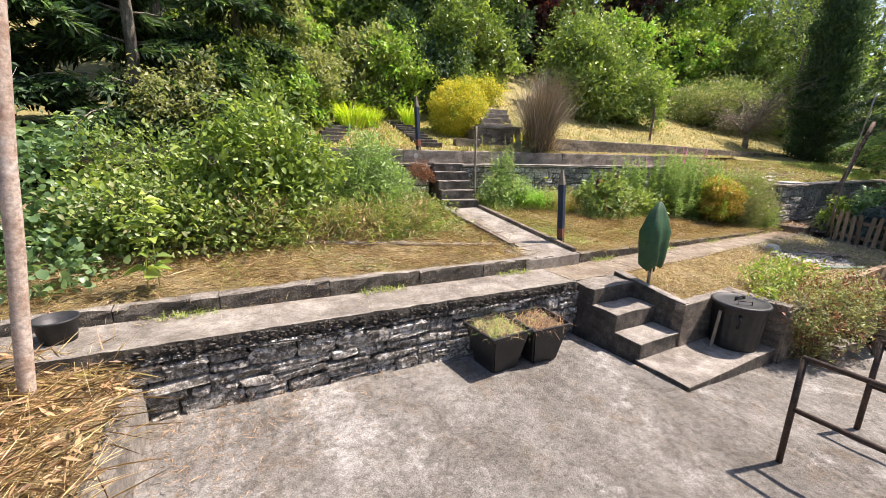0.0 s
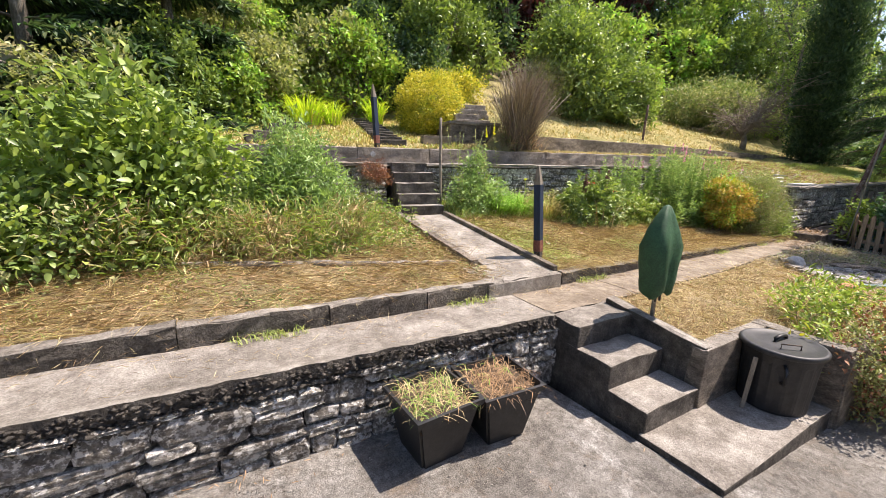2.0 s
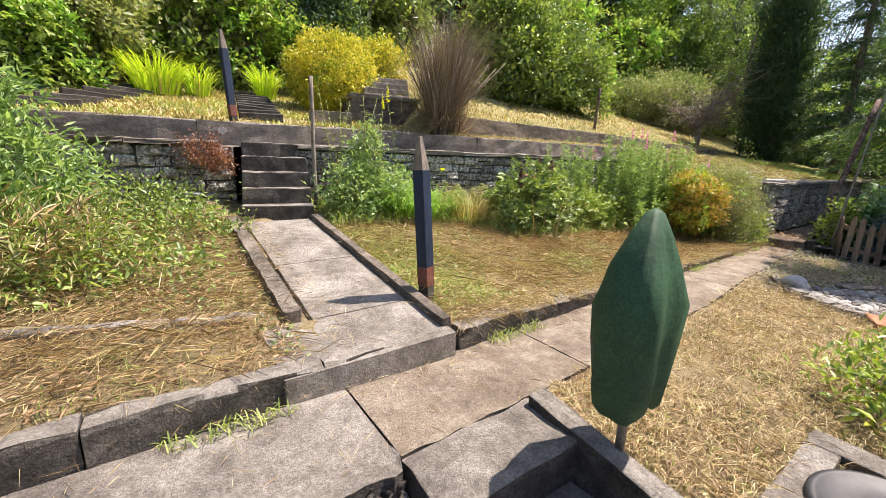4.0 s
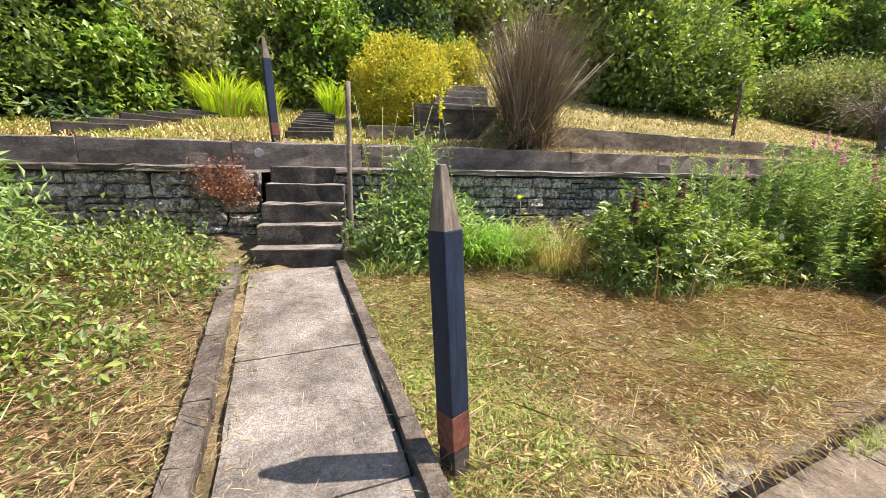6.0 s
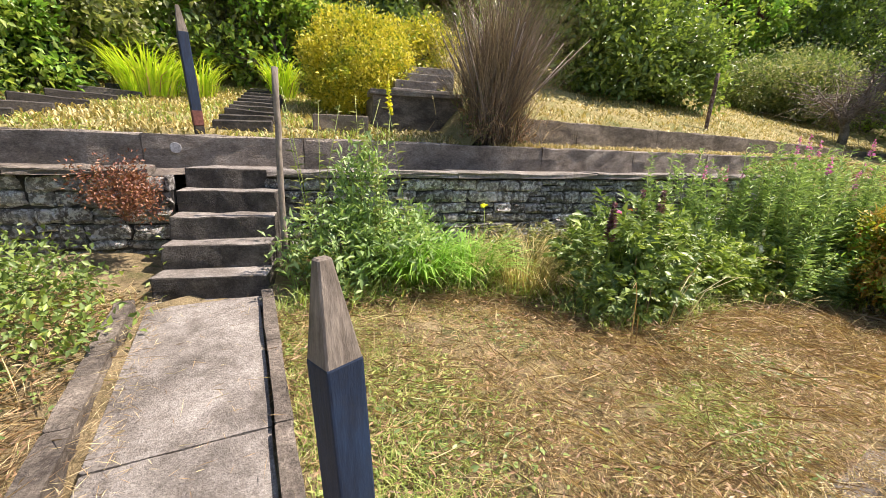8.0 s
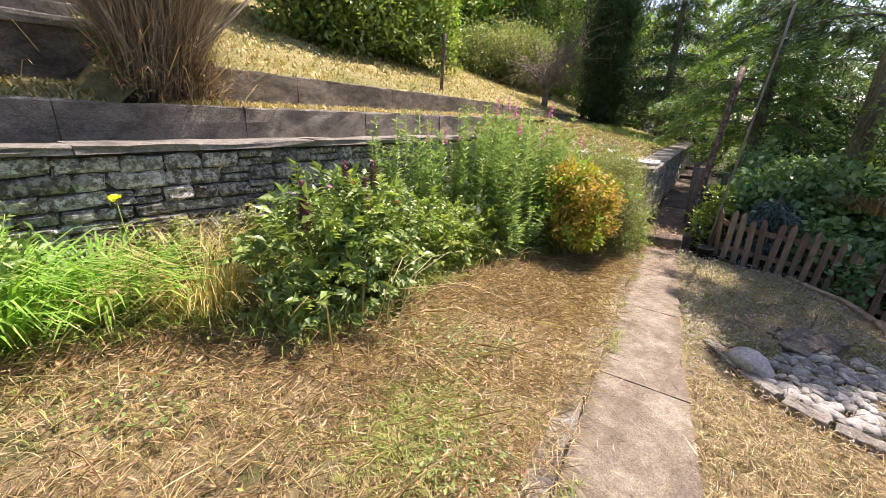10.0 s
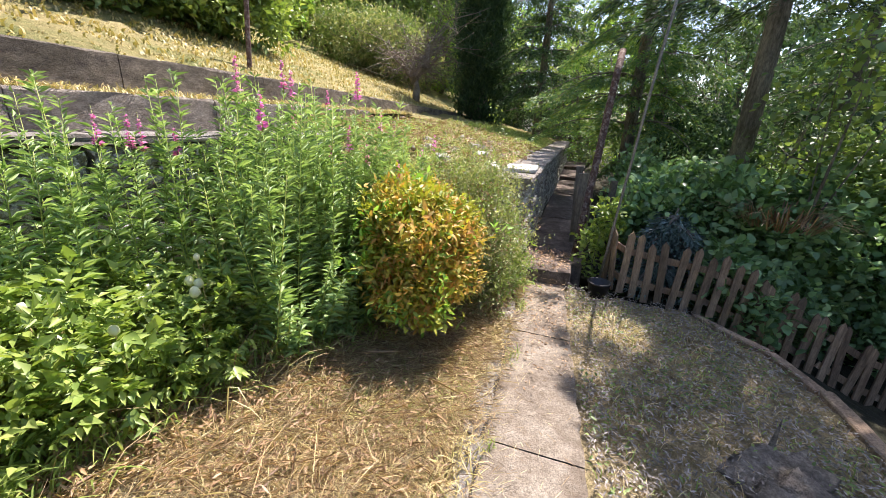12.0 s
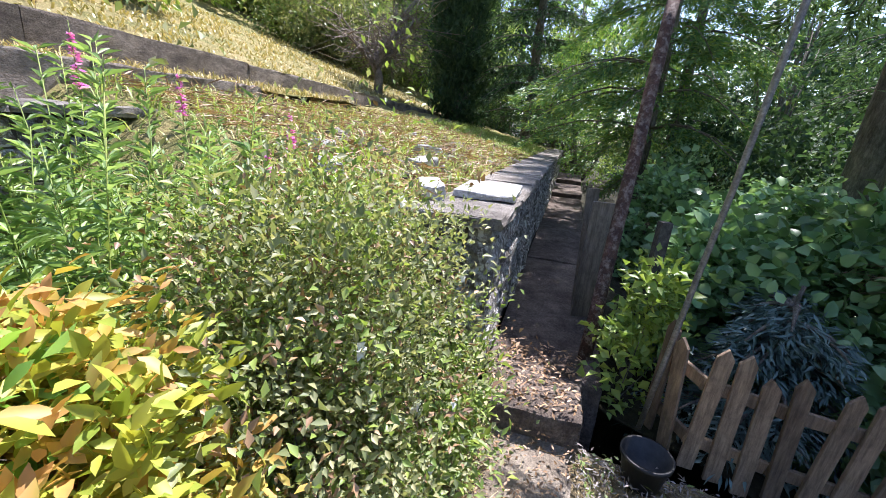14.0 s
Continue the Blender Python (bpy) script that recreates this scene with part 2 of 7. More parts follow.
# Darker gold-green, which also serves as painted shade on the golden bushes.
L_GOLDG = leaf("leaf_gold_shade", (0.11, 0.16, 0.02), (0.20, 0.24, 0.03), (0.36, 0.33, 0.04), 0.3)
L_ORANGE = leaf("leaf_orange_gold", (0.17, 0.19, 0.03), (0.33, 0.28, 0.045), (0.46, 0.27, 0.07), 0.28, patch=(0.62, 0.26, 0.11))
L_LIME = leaf("leaf_lime_blade", (0.20, 0.30, 0.02), (0.32, 0.42, 0.03), (0.48, 0.52, 0.07), 0.35)
L_LILY = leaf("leaf_green_blade", (0.10, 0.20, 0.029), (0.16, 0.30, 0.051), (0.26, 0.40, 0.087), 0.35)
L_PURPLE = leaf("leaf_purple", (0.022, 0.008, 0.012), (0.045, 0.014, 0.02), (0.10, 0.03, 0.03), 0.2)
L_IVY = leaf("leaf_ivy", (0.06, 0.11, 0.045), (0.085, 0.15, 0.065), (0.16, 0.23, 0.11), 0.35, 0.32)
L_RED = leaf("leaf_russet", (0.10, 0.035, 0.024), (0.17, 0.07, 0.04), (0.25, 0.13, 0.065), 0.2)
L_STRAW = leaf("straw", (0.115, 0.070, 0.034), (0.31, 0.215, 0.110), (0.56, 0.44, 0.25), 0.12)
L_STRAWG = leaf("half_dry_blade", (0.17, 0.16, 0.05), (0.30, 0.245, 0.095), (0.46, 0.36, 0.175), 0.15)
L_GRASS = leaf("green_blade", (0.12, 0.17, 0.036), (0.20, 0.26, 0.065), (0.32, 0.34, 0.116), 0.35)
L_BROOM = leaf("dead_broom_twig", (0.055, 0.040, 0.030), (0.125, 0.095, 0.072), (0.27, 0.215, 0.165), 0.1)
L_DEADLEAF = leaf("brown_leaf_litter", (0.11, 0.065, 0.035), (0.22, 0.135, 0.07), (0.36, 0.235, 0.13), 0.1)
L_LITTER = leaf("grey_leaf_litter", (0.085, 0.073, 0.062), (0.165, 0.142, 0.120), (0.30, 0.268, 0.235), 0.1)
L_HEDGE = leaf("leaf_hedge", (0.085, 0.155, 0.070), (0.14, 0.235, 0.105), (0.25, 0.36, 0.175), 0.28, 0.3)
L_LIMEG = leaf("leaf_yellow_green", (0.16, 0.20, 0.025), (0.24, 0.26, 0.03), (0.34, 0.32, 0.045), 0.25)
L_PLUM = leaf("bract_plum", (0.05, 0.025, 0.035), (0.11, 0.045, 0.07), (0.20, 0.12, 0.12), 0.25)
F_PINK = leaf("petal_pink", (0.45, 0.10, 0.36), (0.58, 0.16, 0.46), (0.64, 0.28, 0.54), 0.35)
F_WHITE = leaf("petal_white", (0.7, 0.7, 0.62), (0.78, 0.78, 0.72), (0.82, 0.82, 0.78), 0.3)
F_YELLOW = leaf("petal_yellow", (0.62, 0.42, 0.02), (0.70, 0.52, 0.03), (0.75, 0.60, 0.06), 0.3)
F_SEED = leaf("seed_head", (0.30, 0.30, 0.16), (0.42, 0.41, 0.24), (0.52, 0.50, 0.33), 0.2)

# ---- building helpers ----
def mesh_of(name, verts, faces, mat, smooth=False):
    me = bpy.data.meshes.new(name)
    me.from_pydata([tuple(map(float, v)) for v in verts], [], faces)
    me.materials.append(mat)
    if smooth:
        me.polygons.foreach_set("use_smooth", [True] * len(me.polygons))
    me.update()
    return me


def quick_mesh(name, verts, tris, mat):
    """A mesh from arrays of places and of triangles."""
    me = bpy.data.meshes.new(name)
    v, f = np.asarray(verts, np.float32), np.asarray(tris, np.int32)
    me.vertices.add(len(v))
    me.vertices.foreach_set("co", v.ravel())
    me.loops.add(f.size)
    me.loops.foreach_set("vertex_index", f.ravel())
    me.polygons.add(len(f))
    me.polygons.foreach_set("loop_start", np.arange(0, f.size, 3, dtype=np.int32))
    me.polygons.foreach_set("loop_total", np.full(len(f), 3, np.int32))
    me.materials.append(mat)
    me.update(calc_edges=True)
    return me


def thing(name, label, category, group="", kind="", at=(0, 0, 0), turn=0.0):
    e = new(name)
    e.empty_display_size = 0.1
    e.matrix_basis = pose(*at, 0, 0, turn)
    return tagged(e, label, category, group, kind)


def under(ob, parent, label=""):
    ob.parent = parent
    return tagged(ob, label) if label else ob


def part(name, bm, material, parent, label="", smooth=False):
    me = bpy.data.meshes.new(name)
    bm.to_mesh(me)
    bm.free()
    me.materials.append(material)
    if smooth:
        me.polygons.foreach_set("use_smooth", [True] * len(me.polygons))
    return under(new(name, me), parent, label) if parent else new(name, me)


def darker_uprights(ob, face_mat):
    """Cast concrete: trowelled top, rough aggregate on upright faces, darkened there for their shade."""
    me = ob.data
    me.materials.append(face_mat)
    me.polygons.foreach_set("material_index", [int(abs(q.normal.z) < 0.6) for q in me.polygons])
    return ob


def box_bm(lo, hi, bevel=0.01, seg=2, jit=0.0, rng=None, cuts=0):
    bm = bmesh.new()
    bmesh.ops.create_cube(bm, size=1)
    for v in bm.verts:
        v.co = Vector([lo[i] + (v.co[i] + 0.5) * (hi[i] - lo[i]) for i in range(3)])
    if cuts:
        bmesh.ops.subdivide_edges(bm, edges=bm.edges[:], cuts=cuts, use_grid_fill=True)
    if jit:
        for v in bm.verts:
            v.co += Vector([rng.uniform(-jit, jit) for _ in range(3)])
    if bevel:
        bmesh.ops.bevel(bm, geom=bm.edges[:], offset=bevel, segments=seg, affect="EDGES", profile=0.6)
    return bm


def tube_arrays(points, radii, sides=6):
    """Places and triangles of a tapered tube along points."""
    P = np.asarray(points, float)
    n = len(P)
    T = np.gradient(P, axis=0)
    T /= np.linalg.norm(T, axis=1, keepdims=True) + 1e-9
    ref = np.where(np.abs(T[:, 2:3]) > 0.9, [[1.0, 0, 0]], [[0, 0, 1.0]])
    A = np.cross(T, ref)
    A /= np.linalg.norm(A, axis=1, keepdims=True) + 1e-9
    B = np.cross(T, A)
    ang = np.arange(sides) * 2 * np.pi / sides
    R = np.asarray(radii, float).reshape(-1, 1, 1) * np.ones((n, 1, 1))
    V = P[:, None] + R * (np.cos(ang)[None, :, None] * A[:, None] + np.sin(ang)[None, :, None] * B[:, None])
    V = V.reshape(-1, 3)
    F = []
    for i in range(n - 1):
        for j in range(sides):
            a, b = i * sides + j, i * sides + (j + 1) % sides
            F += [(a, b, b + sides), (a, b + sides, a + sides)]
    for j in range(1, sides - 1):
        F += [(0, j + 1, j), ((n - 1) * sides, (n - 1) * sides + j, (n - 1) * sides + j + 1)]
    return V, np.array(F)


def joined(parts):
    vs, fs, n = [], [], 0
    for v, f in parts:
        vs.append(v)
        fs.append(np.asarray(f) + n)
        n += len(v)
    return np.concatenate(vs), np.concatenate(fs)


def tube_ob(name, points, radii, mat, parent=None, sides=10, label="", smooth=True):
    v, f = tube_arrays(points, radii, sides)
    me = quick_mesh(name, v, f, mat)
    if smooth:
        me.polygons.foreach_set("use_smooth", [True] * len(me.polygons))
    ob = new(name, me)
    return under(ob, parent, label) if parent else ob


def unit(a):
    return a / (np.linalg.norm(a, axis=-1, keepdims=True) + 1e-9)


def leaf_arrays(P, D, L, W, rng, fold=0.25, droop=0.15):
    """One folded, pointed leaf at each place: four corners, two triangles."""
    n = len(P)
    D = unit(D)
    side = unit(np.cross(D, rng.normal(size=(n, 3)) * 0.5 + [0, 0, 1.0]))
    up = np.cross(side, D)
    L, W = np.broadcast_to(L, n)[:, None], np.broadcast_to(W, n)[:, None]
    mid = P + D * L * 0.45
    tip = P + D * L - up * L * droop
    V = np.stack([P, mid + side * W * 0.5 + up * W * fold, tip, mid - side * W * 0.5 + up * W * fold], 1).reshape(-1, 3)
    b = np.arange(n)[:, None] * 4
    F = np.concatenate([b + [0, 1, 2], b + [0, 2, 3]], 1).reshape(-1, 3)
    return V, F


def fine_leaves(P, D, L, W, rng, fold=0.3, droop=0.2):
    """Rounded leaves with a midrib: eight corners, six triangles."""
    n = len(P)
    D = unit(D)
    side = unit(np.cross(D, rng.normal(size=(n, 3)) * 0.5 + [0, 0, 1.0]))
    up = np.cross(side, D)
    L, W = np.broadcast_to(L, n)[:, None], np.broadcast_to(W, n)[:, None]
    line = [P + D * L * t - up * L * droop * t * t for t in (0.0, 0.3, 0.68, 1.0)]
    wing = lambda k, w, s: line[k] + s * side * W * w + up * W * w * fold
    V = np.stack([line[0], line[1], line[2], line[3], wing(1, 0.46, 1), wing(2, 0.40, 1), wing(1, 0.46, -1), wing(2, 0.40, -1)], 1).reshape(-1, 3)
    b = np.arange(n)[:, None] * 8
    F = np.concatenate([b + k for k in ([0, 4, 1], [1, 4, 5], [1, 5, 2], [2, 5, 3], [0, 1, 6], [1, 7, 6], [1, 2, 7], [2, 3, 7])], 1).reshape(-1, 3)
    return V, F


def blade_arrays(P, D, L, W, rng, bend=0.5):
    """Grass blades: three-jointed strips that arch over to the side that D leans to."""
    n = len(P)
    D = unit(D)
    flat = D * [1, 1, 0] + rng.normal(size=(n, 3)) * [0.05, 0.05, 0]
    flat = unit(flat)
    side = np.stack([-flat[:, 1], flat[:, 0], np.zeros(n)], 1)
    L, W = np.broadcast_to(L, n)[:, None], np.broadcast_to(W, n)[:, None]
    p1 = P + D * L * 0.5
    d2 = unit(D + flat * bend - [0, 0, bend * 0.5])
    p2 = p1 + d2 * L * 0.3
    d3 = unit(d2 + flat * bend - [0, 0, bend * 0.8])
    p3 = p2 + d3 * L * 0.25
    V = np.stack([P - side * W * 0.5, P + side * W * 0.5, p1 - side * W * 0.45, p1 + side * W * 0.45, p2 - side * W * 0.3, p2 + side * W * 0.3, p3], 1).reshape(-1, 3)
    b = np.arange(n)[:, None] * 7
    F = np.concatenate([b + k for k in ([0, 1, 3], [0, 3, 2], [2, 3, 5], [2, 5, 4], [4, 5, 6])], 1).reshape(-1, 3)
    return V, F


def ball_noise(D, seed, k=2.3):
    return np.sin(D[:, 0] * k * 2.1 + seed) * np.sin(D[:, 1] * k * 1.7 + seed * 1.3) * 0.6 + np.sin(D[:, 2] * k * 2.9 + seed * 0.7 + D[:, 0] * 3) * 0.4


def crown(blobs, clusters, per, spread, L, W, seed, up=0.3, inner=0.5, rough=0.22, maker=None):
    """Leaves in clumps on and in a set of blobs (x, y, z, rx, ry, rz)."""
    rng = np.random.default_rng(seed)
    B = np.asarray(blobs, float)
    w = (B[:, 3] * B[:, 4] * B[:, 5]) ** 0.67
    k = rng.choice(len(B), clusters, p=w / w.sum())
    D = unit(rng.normal(size=(clusters, 3)))
    r = (inner + (1 - inner) * rng.random(clusters) ** 0.5) * (1 + rough * ball_noise(D, seed + k * 1.7)) * (1 + rough * 0.7 * rng.random(clusters) ** 3)
    C = B[k, :3] + D * B[k, 3:] * r[:, None]
    P = np.repeat(C, per, 0) + rng.normal(size=(clusters * per, 3)) * spread
    out = np.repeat(D, per, 0) * 0.5 + rng.normal(size=(clusters * per, 3)) * 0.7 + [0, 0, up]
    s = rng.uniform(0.6, 1.3, clusters * per)
    return (maker or leaf_arrays)(P, out, L * s, W * s, rng)


def limbs(base, blobs, r0, seed, sides=6, wob=0.12):
    """Tapered stems that rise from the base into each blob."""
    rng = np.random.default_rng(seed)
    out = []
    for x, y, z, rx, ry, rz in blobs:
        a, b = np.array(base, float) + rng.normal(size=3) * [r0, r0, 0], np.array([x, y, z + rz * 0.5])
        t = np.linspace(0, 1, 6)[:, None]
        p = a + (b - a) * t + np.sin(t * np.pi) * rng.normal(size=3) * wob * np.linalg.norm(b - a)
        out.append(tube_arrays(p, r0 * (1 - 0.85 * t[:, 0]), sides))
        for _ in range(4):
            s = p[rng.integers(2, 5)]
            e = np.array([x, y, z]) + unit(rng.normal(size=3)) * [rx, ry, rz] * 0.85
            q = s + (e - s) * np.linspace(0, 1, 4)[:, None]
            out.append(tube_arrays(q, r0 * 0.4 * (1 - 0.8 * np.linspace(0, 1, 4)), 4))
    return joined(out)


def shrub(name, label, category, base, blobs, clusters, per, spread, L, W, mat, seed, stem=0.015, wood=BARK, up=0.3, inner=0.4, rough=0.4, crown_name="leaves", more=(), group="", maker=None):
    e = thing(name, label, category, group, at=base)
    local = [(x - base[0], y - base[1], z - base[2], a, b, c) for x, y, z, a, b, c in blobs]
    if stem:
        under(new("stems" if stem < 0.05 else "trunk", quick_mesh("stems", *limbs((0, 0, -0.05), local, stem, seed), wood)), e)
    tagged(under(new(crown_name, quick_mesh(crown_name, *crown(local, clusters, per, spread, L, W, seed, up, inner, rough, maker), mat)), e), kind="stuff")
    # Extras sit near the surface; lit and shade ones hold light in their colour.
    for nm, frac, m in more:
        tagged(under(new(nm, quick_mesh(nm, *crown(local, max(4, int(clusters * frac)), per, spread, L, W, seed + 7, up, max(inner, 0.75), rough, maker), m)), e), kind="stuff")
    return e

# ---- the plan ----
def xy(points):
    xs, ys = zip(*points)
    return lambda x: np.interp(x, xs, ys)


kerb_y = xy([(-9, 0.87), (-1.4, 0.87), (0.7, 0.95), (8.4, 1.44)])
kerb_z = xy([(-9, 0.88), (-2.8, 0.88), (-1.4, 0.83), (0.7, 0.77), (2, 0.72), (4, 0.65), (6, 0.575), (8.4, 0.49)])
path_z = xy([(-9, 0.88), (0, 0.63), (4, 0.55), (8.3, 0.45)])
path_r = xy([(-1, 0.30), (0.9, 0.36), (3.4, 0.50), (4.9, 0.68), (8.4, 0.98)])
patio_z = xy([(-9, 0.40), (-4.4, 0.17), (0, -0.02), (1.5, -0.14), (5, -0.30), (14, -0.5)])
w0_y = xy([(-9, 6.0), (0, 4.62), (1, 4.45), (3.5, 4.22), (8.5, 3.75)])
w1_y = xy([(-9, 7.0), (0, 5.3), (1, 5.12), (3.5, 4.85), (10, 4.35)])
w2_y = xy([(3.3, 5.25), (9, 5.1), (21, 5.45)])
w2_z = xy([(3.3, 2.62), (9, 2.55), (15, 2.44), (21, 2.33)])
W0_TOP, W1_TOP = 1.92, 2.22
SLOPE = 0.125


def turf_z(x, y):
    return kerb_z(x) - 0.05 + SLOPE * (y - kerb_y(x))


def hill_z(x, y):
    left = W1_TOP - 0.07 + 0.22 * np.clip(y - w1_y(x), 0, 4.5) + 0.42 * np.clip(y - w1_y(x) - 4.5, 0, 40)
    right = w2_z(x) - 0.085 + 0.38 * (y - w2_y(x))
    k = np.clip((np.asarray(x) - 3.3) / 0.1, 0, 1)
    return left * (1 - k) + right * k


def low_z(x, y):
    return path_z(x) - 0.02 - 0.07 * np.clip(path_r(x) - np.asarray(y), 0, 3)


def strip(name, x0, x1, lo, hi, zf, mat, nx, ny, rough, seed, kind="structure", label="", category=""):
    """A piece of ground between two lines y = lo(x) and y = hi(x)."""
    rng = np.random.default_rng(seed)
    X, S = np.meshgrid(np.linspace(x0, x1, nx), np.linspace(0, 1, ny))
    Y = lo(X) * (1 - S) + hi(X) * S
    Z = zf(X, Y) + rough * (np.sin(X * 3.1 + seed) * np.sin(Y * 3.7 + seed) + 0.5 * np.sin(X * 7.3 + Y * 5.1)) * 0.5 + rough * 0.3 * rng.normal(size=X.shape)
    V = np.stack([X, Y, Z], -1).reshape(-1, 3)
    i = (np.arange(ny - 1)[:, None] * nx + np.arange(nx - 1)).ravel()
    F = np.concatenate([np.stack([i, i + 1, i + nx + 1], 1), np.stack([i, i + nx + 1, i + nx], 1)])
    me = quick_mesh(name, V, F, mat)
    me.polygons.foreach_set("use_smooth", [True] * len(me.polygons))
    return tagged(new(name, me), label, category, "", kind)


far = lambda v: (lambda x: np.full(np.shape(x), float(v)))
# one sheet under everything, out to the horizon
def sheet_z(X, Y):
    z = np.where(Y < 0, -0.6, -0.6 + 0.34 * np.clip(Y - 3.0, 0, 70))
    return z - 0.02 * np.clip(np.abs(X) - 40, 0, 400) * 0


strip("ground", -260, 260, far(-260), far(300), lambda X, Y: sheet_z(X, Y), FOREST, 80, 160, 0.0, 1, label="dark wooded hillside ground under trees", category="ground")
strip("patio", -9, 3.75, far(-9), lambda x: np.where(x < 0.0, 0.28, -1.2), lambda X, Y: patio_z(X), PATIO, 120, 60, 0.012, 2, label="worn grey concrete patio with pale patches", category="patio")
strip("turf_bank", -9, 8.3, lambda x: kerb_y(x) + 0.08, lambda x: w0_y(x) + 0.15, turf_z, STRAWY, 140, 50, 0.05, 3, label="dry mown terrace of straw and patchy green", category="lawn")
strip("wall_ledge", -9, 9, lambda x: w0_y(x) + 0.1, lambda x: w1_y(x) + 0.1, lambda X, Y: np.full(X.shape, W0_TOP - 0.03), CONC_D, 60, 8, 0.02, 4, label="narrow dirty concrete ledge between garden walls", category="ledge")
strip("hillside", -14, 3.4, lambda x: w1_y(x) + 0.12, far(24), hill_z, LAWN, 60, 60, 0.06, 5, label="sloping parched lawn above the garden walls", category="lawn")
strip("lawn_slope", 3.4, 30, lambda x: w2_y(x) + 0.12, far(24), hill_z, LAWN, 80, 60, 0.06, 6, label="sloping parched yellow lawn with shrubs", category="lawn")
strip("lawn_ledge", 3.3, 13, lambda x: w1_y(x) + 0.1, lambda x: w2_y(x) + 0.1, lambda X, Y: np.full(X.shape, W1_TOP - 0.02), LAWN, 40, 10, 0.03, 7, label="grassy ledge between two concrete walls", category="ledge")
edge_y = xy([(0.72, -0.62), (1.64, -0.62), (1.76, -1.2), (2.6, -1.15), (4.6, -0.97), (6.6, -0.95), (7.2, -0.92), (7.7, -0.77), (8.3, -0.30)])
strip("lower_lawn", 0.72, 8.3, lambda x: edge_y(x), lambda x: path_r(x) + 0.02, low_z, STRAWY, 90, 30, 0.035, 8, label="small dry lawn beside the garden path", category="lawn")
def shade_z(x, y):
    """The shaded ground past the lower lawn, which falls away from the path."""
    return np.clip(0.42 + 0.41 * np.minimum(np.asarray(y) + 0.08, 0), -0.57, 1) + 0.0 * np.asarray(x)


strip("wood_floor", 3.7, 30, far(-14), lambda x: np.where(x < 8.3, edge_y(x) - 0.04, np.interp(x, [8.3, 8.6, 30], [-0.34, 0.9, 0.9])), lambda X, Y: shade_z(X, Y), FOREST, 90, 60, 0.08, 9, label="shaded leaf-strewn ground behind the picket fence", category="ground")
def bank_z(x, y):
    k = np.clip((np.asarray(x) - 7.0) / 1.35, 0, 1)
    return (kerb_z(8) + SLOPE * (y - 1.4)) * (1 - k) + (1.52 + 0.22 * (y - 1.85)) * k


strip("bank", 7.0, 22, lambda x: np.where(x < 8.3, 2.25, 1.85), lambda x: np.where(x < 13, np.minimum(w1_y(x), w2_y(x)) + 0.05, w2_y(x) + 0.05), lambda X, Y: bank_z(X, Y), LAWN, 70, 24, 0.06, 10, label="weedy bank behind the dry stone wall", category="bank")


def path_slabs():
    """The garden path: cast slabs, laid end to end with open joints."""
    e = thing("pavement", "cracked pale concrete garden path in cast slabs", "path", kind="structure")
    rng = random.Random(4)
    edges = [-7.2, 0.0, 1.35, 2.9, 4.35, 5.7, 7.0, 8.26]
    for a, b in zip(edges, edges[1:]):
        bm = bmesh.new()
        n, k = int((b - a) * 26), 6
        rows = []
        for i in range(n + 1):
            x = a + 0.006 + (b - a - 0.012) * i / n
            lo = 0.24 if x < -0.02 else float(path_r(x))
            hi = float(kerb_y(x))
            rows.append([bm.verts.new((x, lo + (hi - lo) * j / k + (0.018 * noise.noise(Vector((x * 7, 0, 0))) + 0.010 * noise.noise(Vector((x * 31, 3, 0))) if j == 0 else 0), float(path_z(x)) + (0.03 if (x < 0 and j == 0) else 0) + rng.uniform(-0.002, 0.002))) for j in range(k + 1)])
        for i in range(n):
            for j in range(k):
                bm.faces.new((rows[i][j], rows[i + 1][j], rows[i + 1][j + 1], rows[i][j + 1]))
        r = bmesh.ops.extrude_face_region(bm, geom=bm.faces[:])
        for v in [g for g in r["geom"] if isinstance(g, bmesh.types.BMVert)]:
            v.co.z -= 0.10
        bmesh.ops.recalc_face_normals(bm, faces=bm.faces[:])
        darker_uprights(part("slab", bm, CONC if b <= 0.01 else PINK_ST, e), AGG)
    return e


path_slabs()


def wall_run(name, label, yf, x0, x1, ztop, zbot, thick, mat, step=1.5, seed=0, rough=0.012, face=None):
    """A wall along a line: cast lengths with joints between, and a cap."""
    e = thing(name, label, "wall", kind="structure")
    rng = random.Random(seed)
    x = x0
    while x < x1 - 0.05:
        b = min(x1, x + step * rng.uniform(0.8, 1.2))
        zt = ztop(x) if callable(ztop) else ztop
        zt2 = ztop(b) if callable(ztop) else ztop
        zb = zbot(x) if callable(zbot) else zbot
        n, rows = 7, []
        bm = bmesh.new()
        for i in range(n + 1):
            u = x + 0.004 + (b - x - 0.008) * i / n
            y = float(yf(u))
            t = zt + (zt2 - zt) * i / n
            col = []
            for yy, z in [(y, zb), (y, zb + (t - zb) * 0.35), (y, zb + (t - zb) * 0.7), (y, t - 0.015), (y + 0.015, t), (y + thick - 0.015, t), (y + thick, t - 0.015), (y + thick, zb)]:
                col.append(bm.verts.new((u, yy + rng.uniform(-rough, rough), z + rng.uniform(-rough, rough) * (z > zb))))
            rows.append(col)
        m = len(rows[0])
        for i in range(n):
            for j in range(m):
                bm.faces.new((rows[i][j], rows[i + 1][j], rows[i + 1][(j + 1) % m], rows[i][(j + 1) % m]))
        bm.faces.new(rows[0])
        bm.faces.new(rows[-1][::-1])
        bmesh.ops.recalc_face_normals(bm, faces=bm.faces[:])
        block = part("block", bm, mat, e)
        if face:
            darker_uprights(block, face)
        x = b
    return e


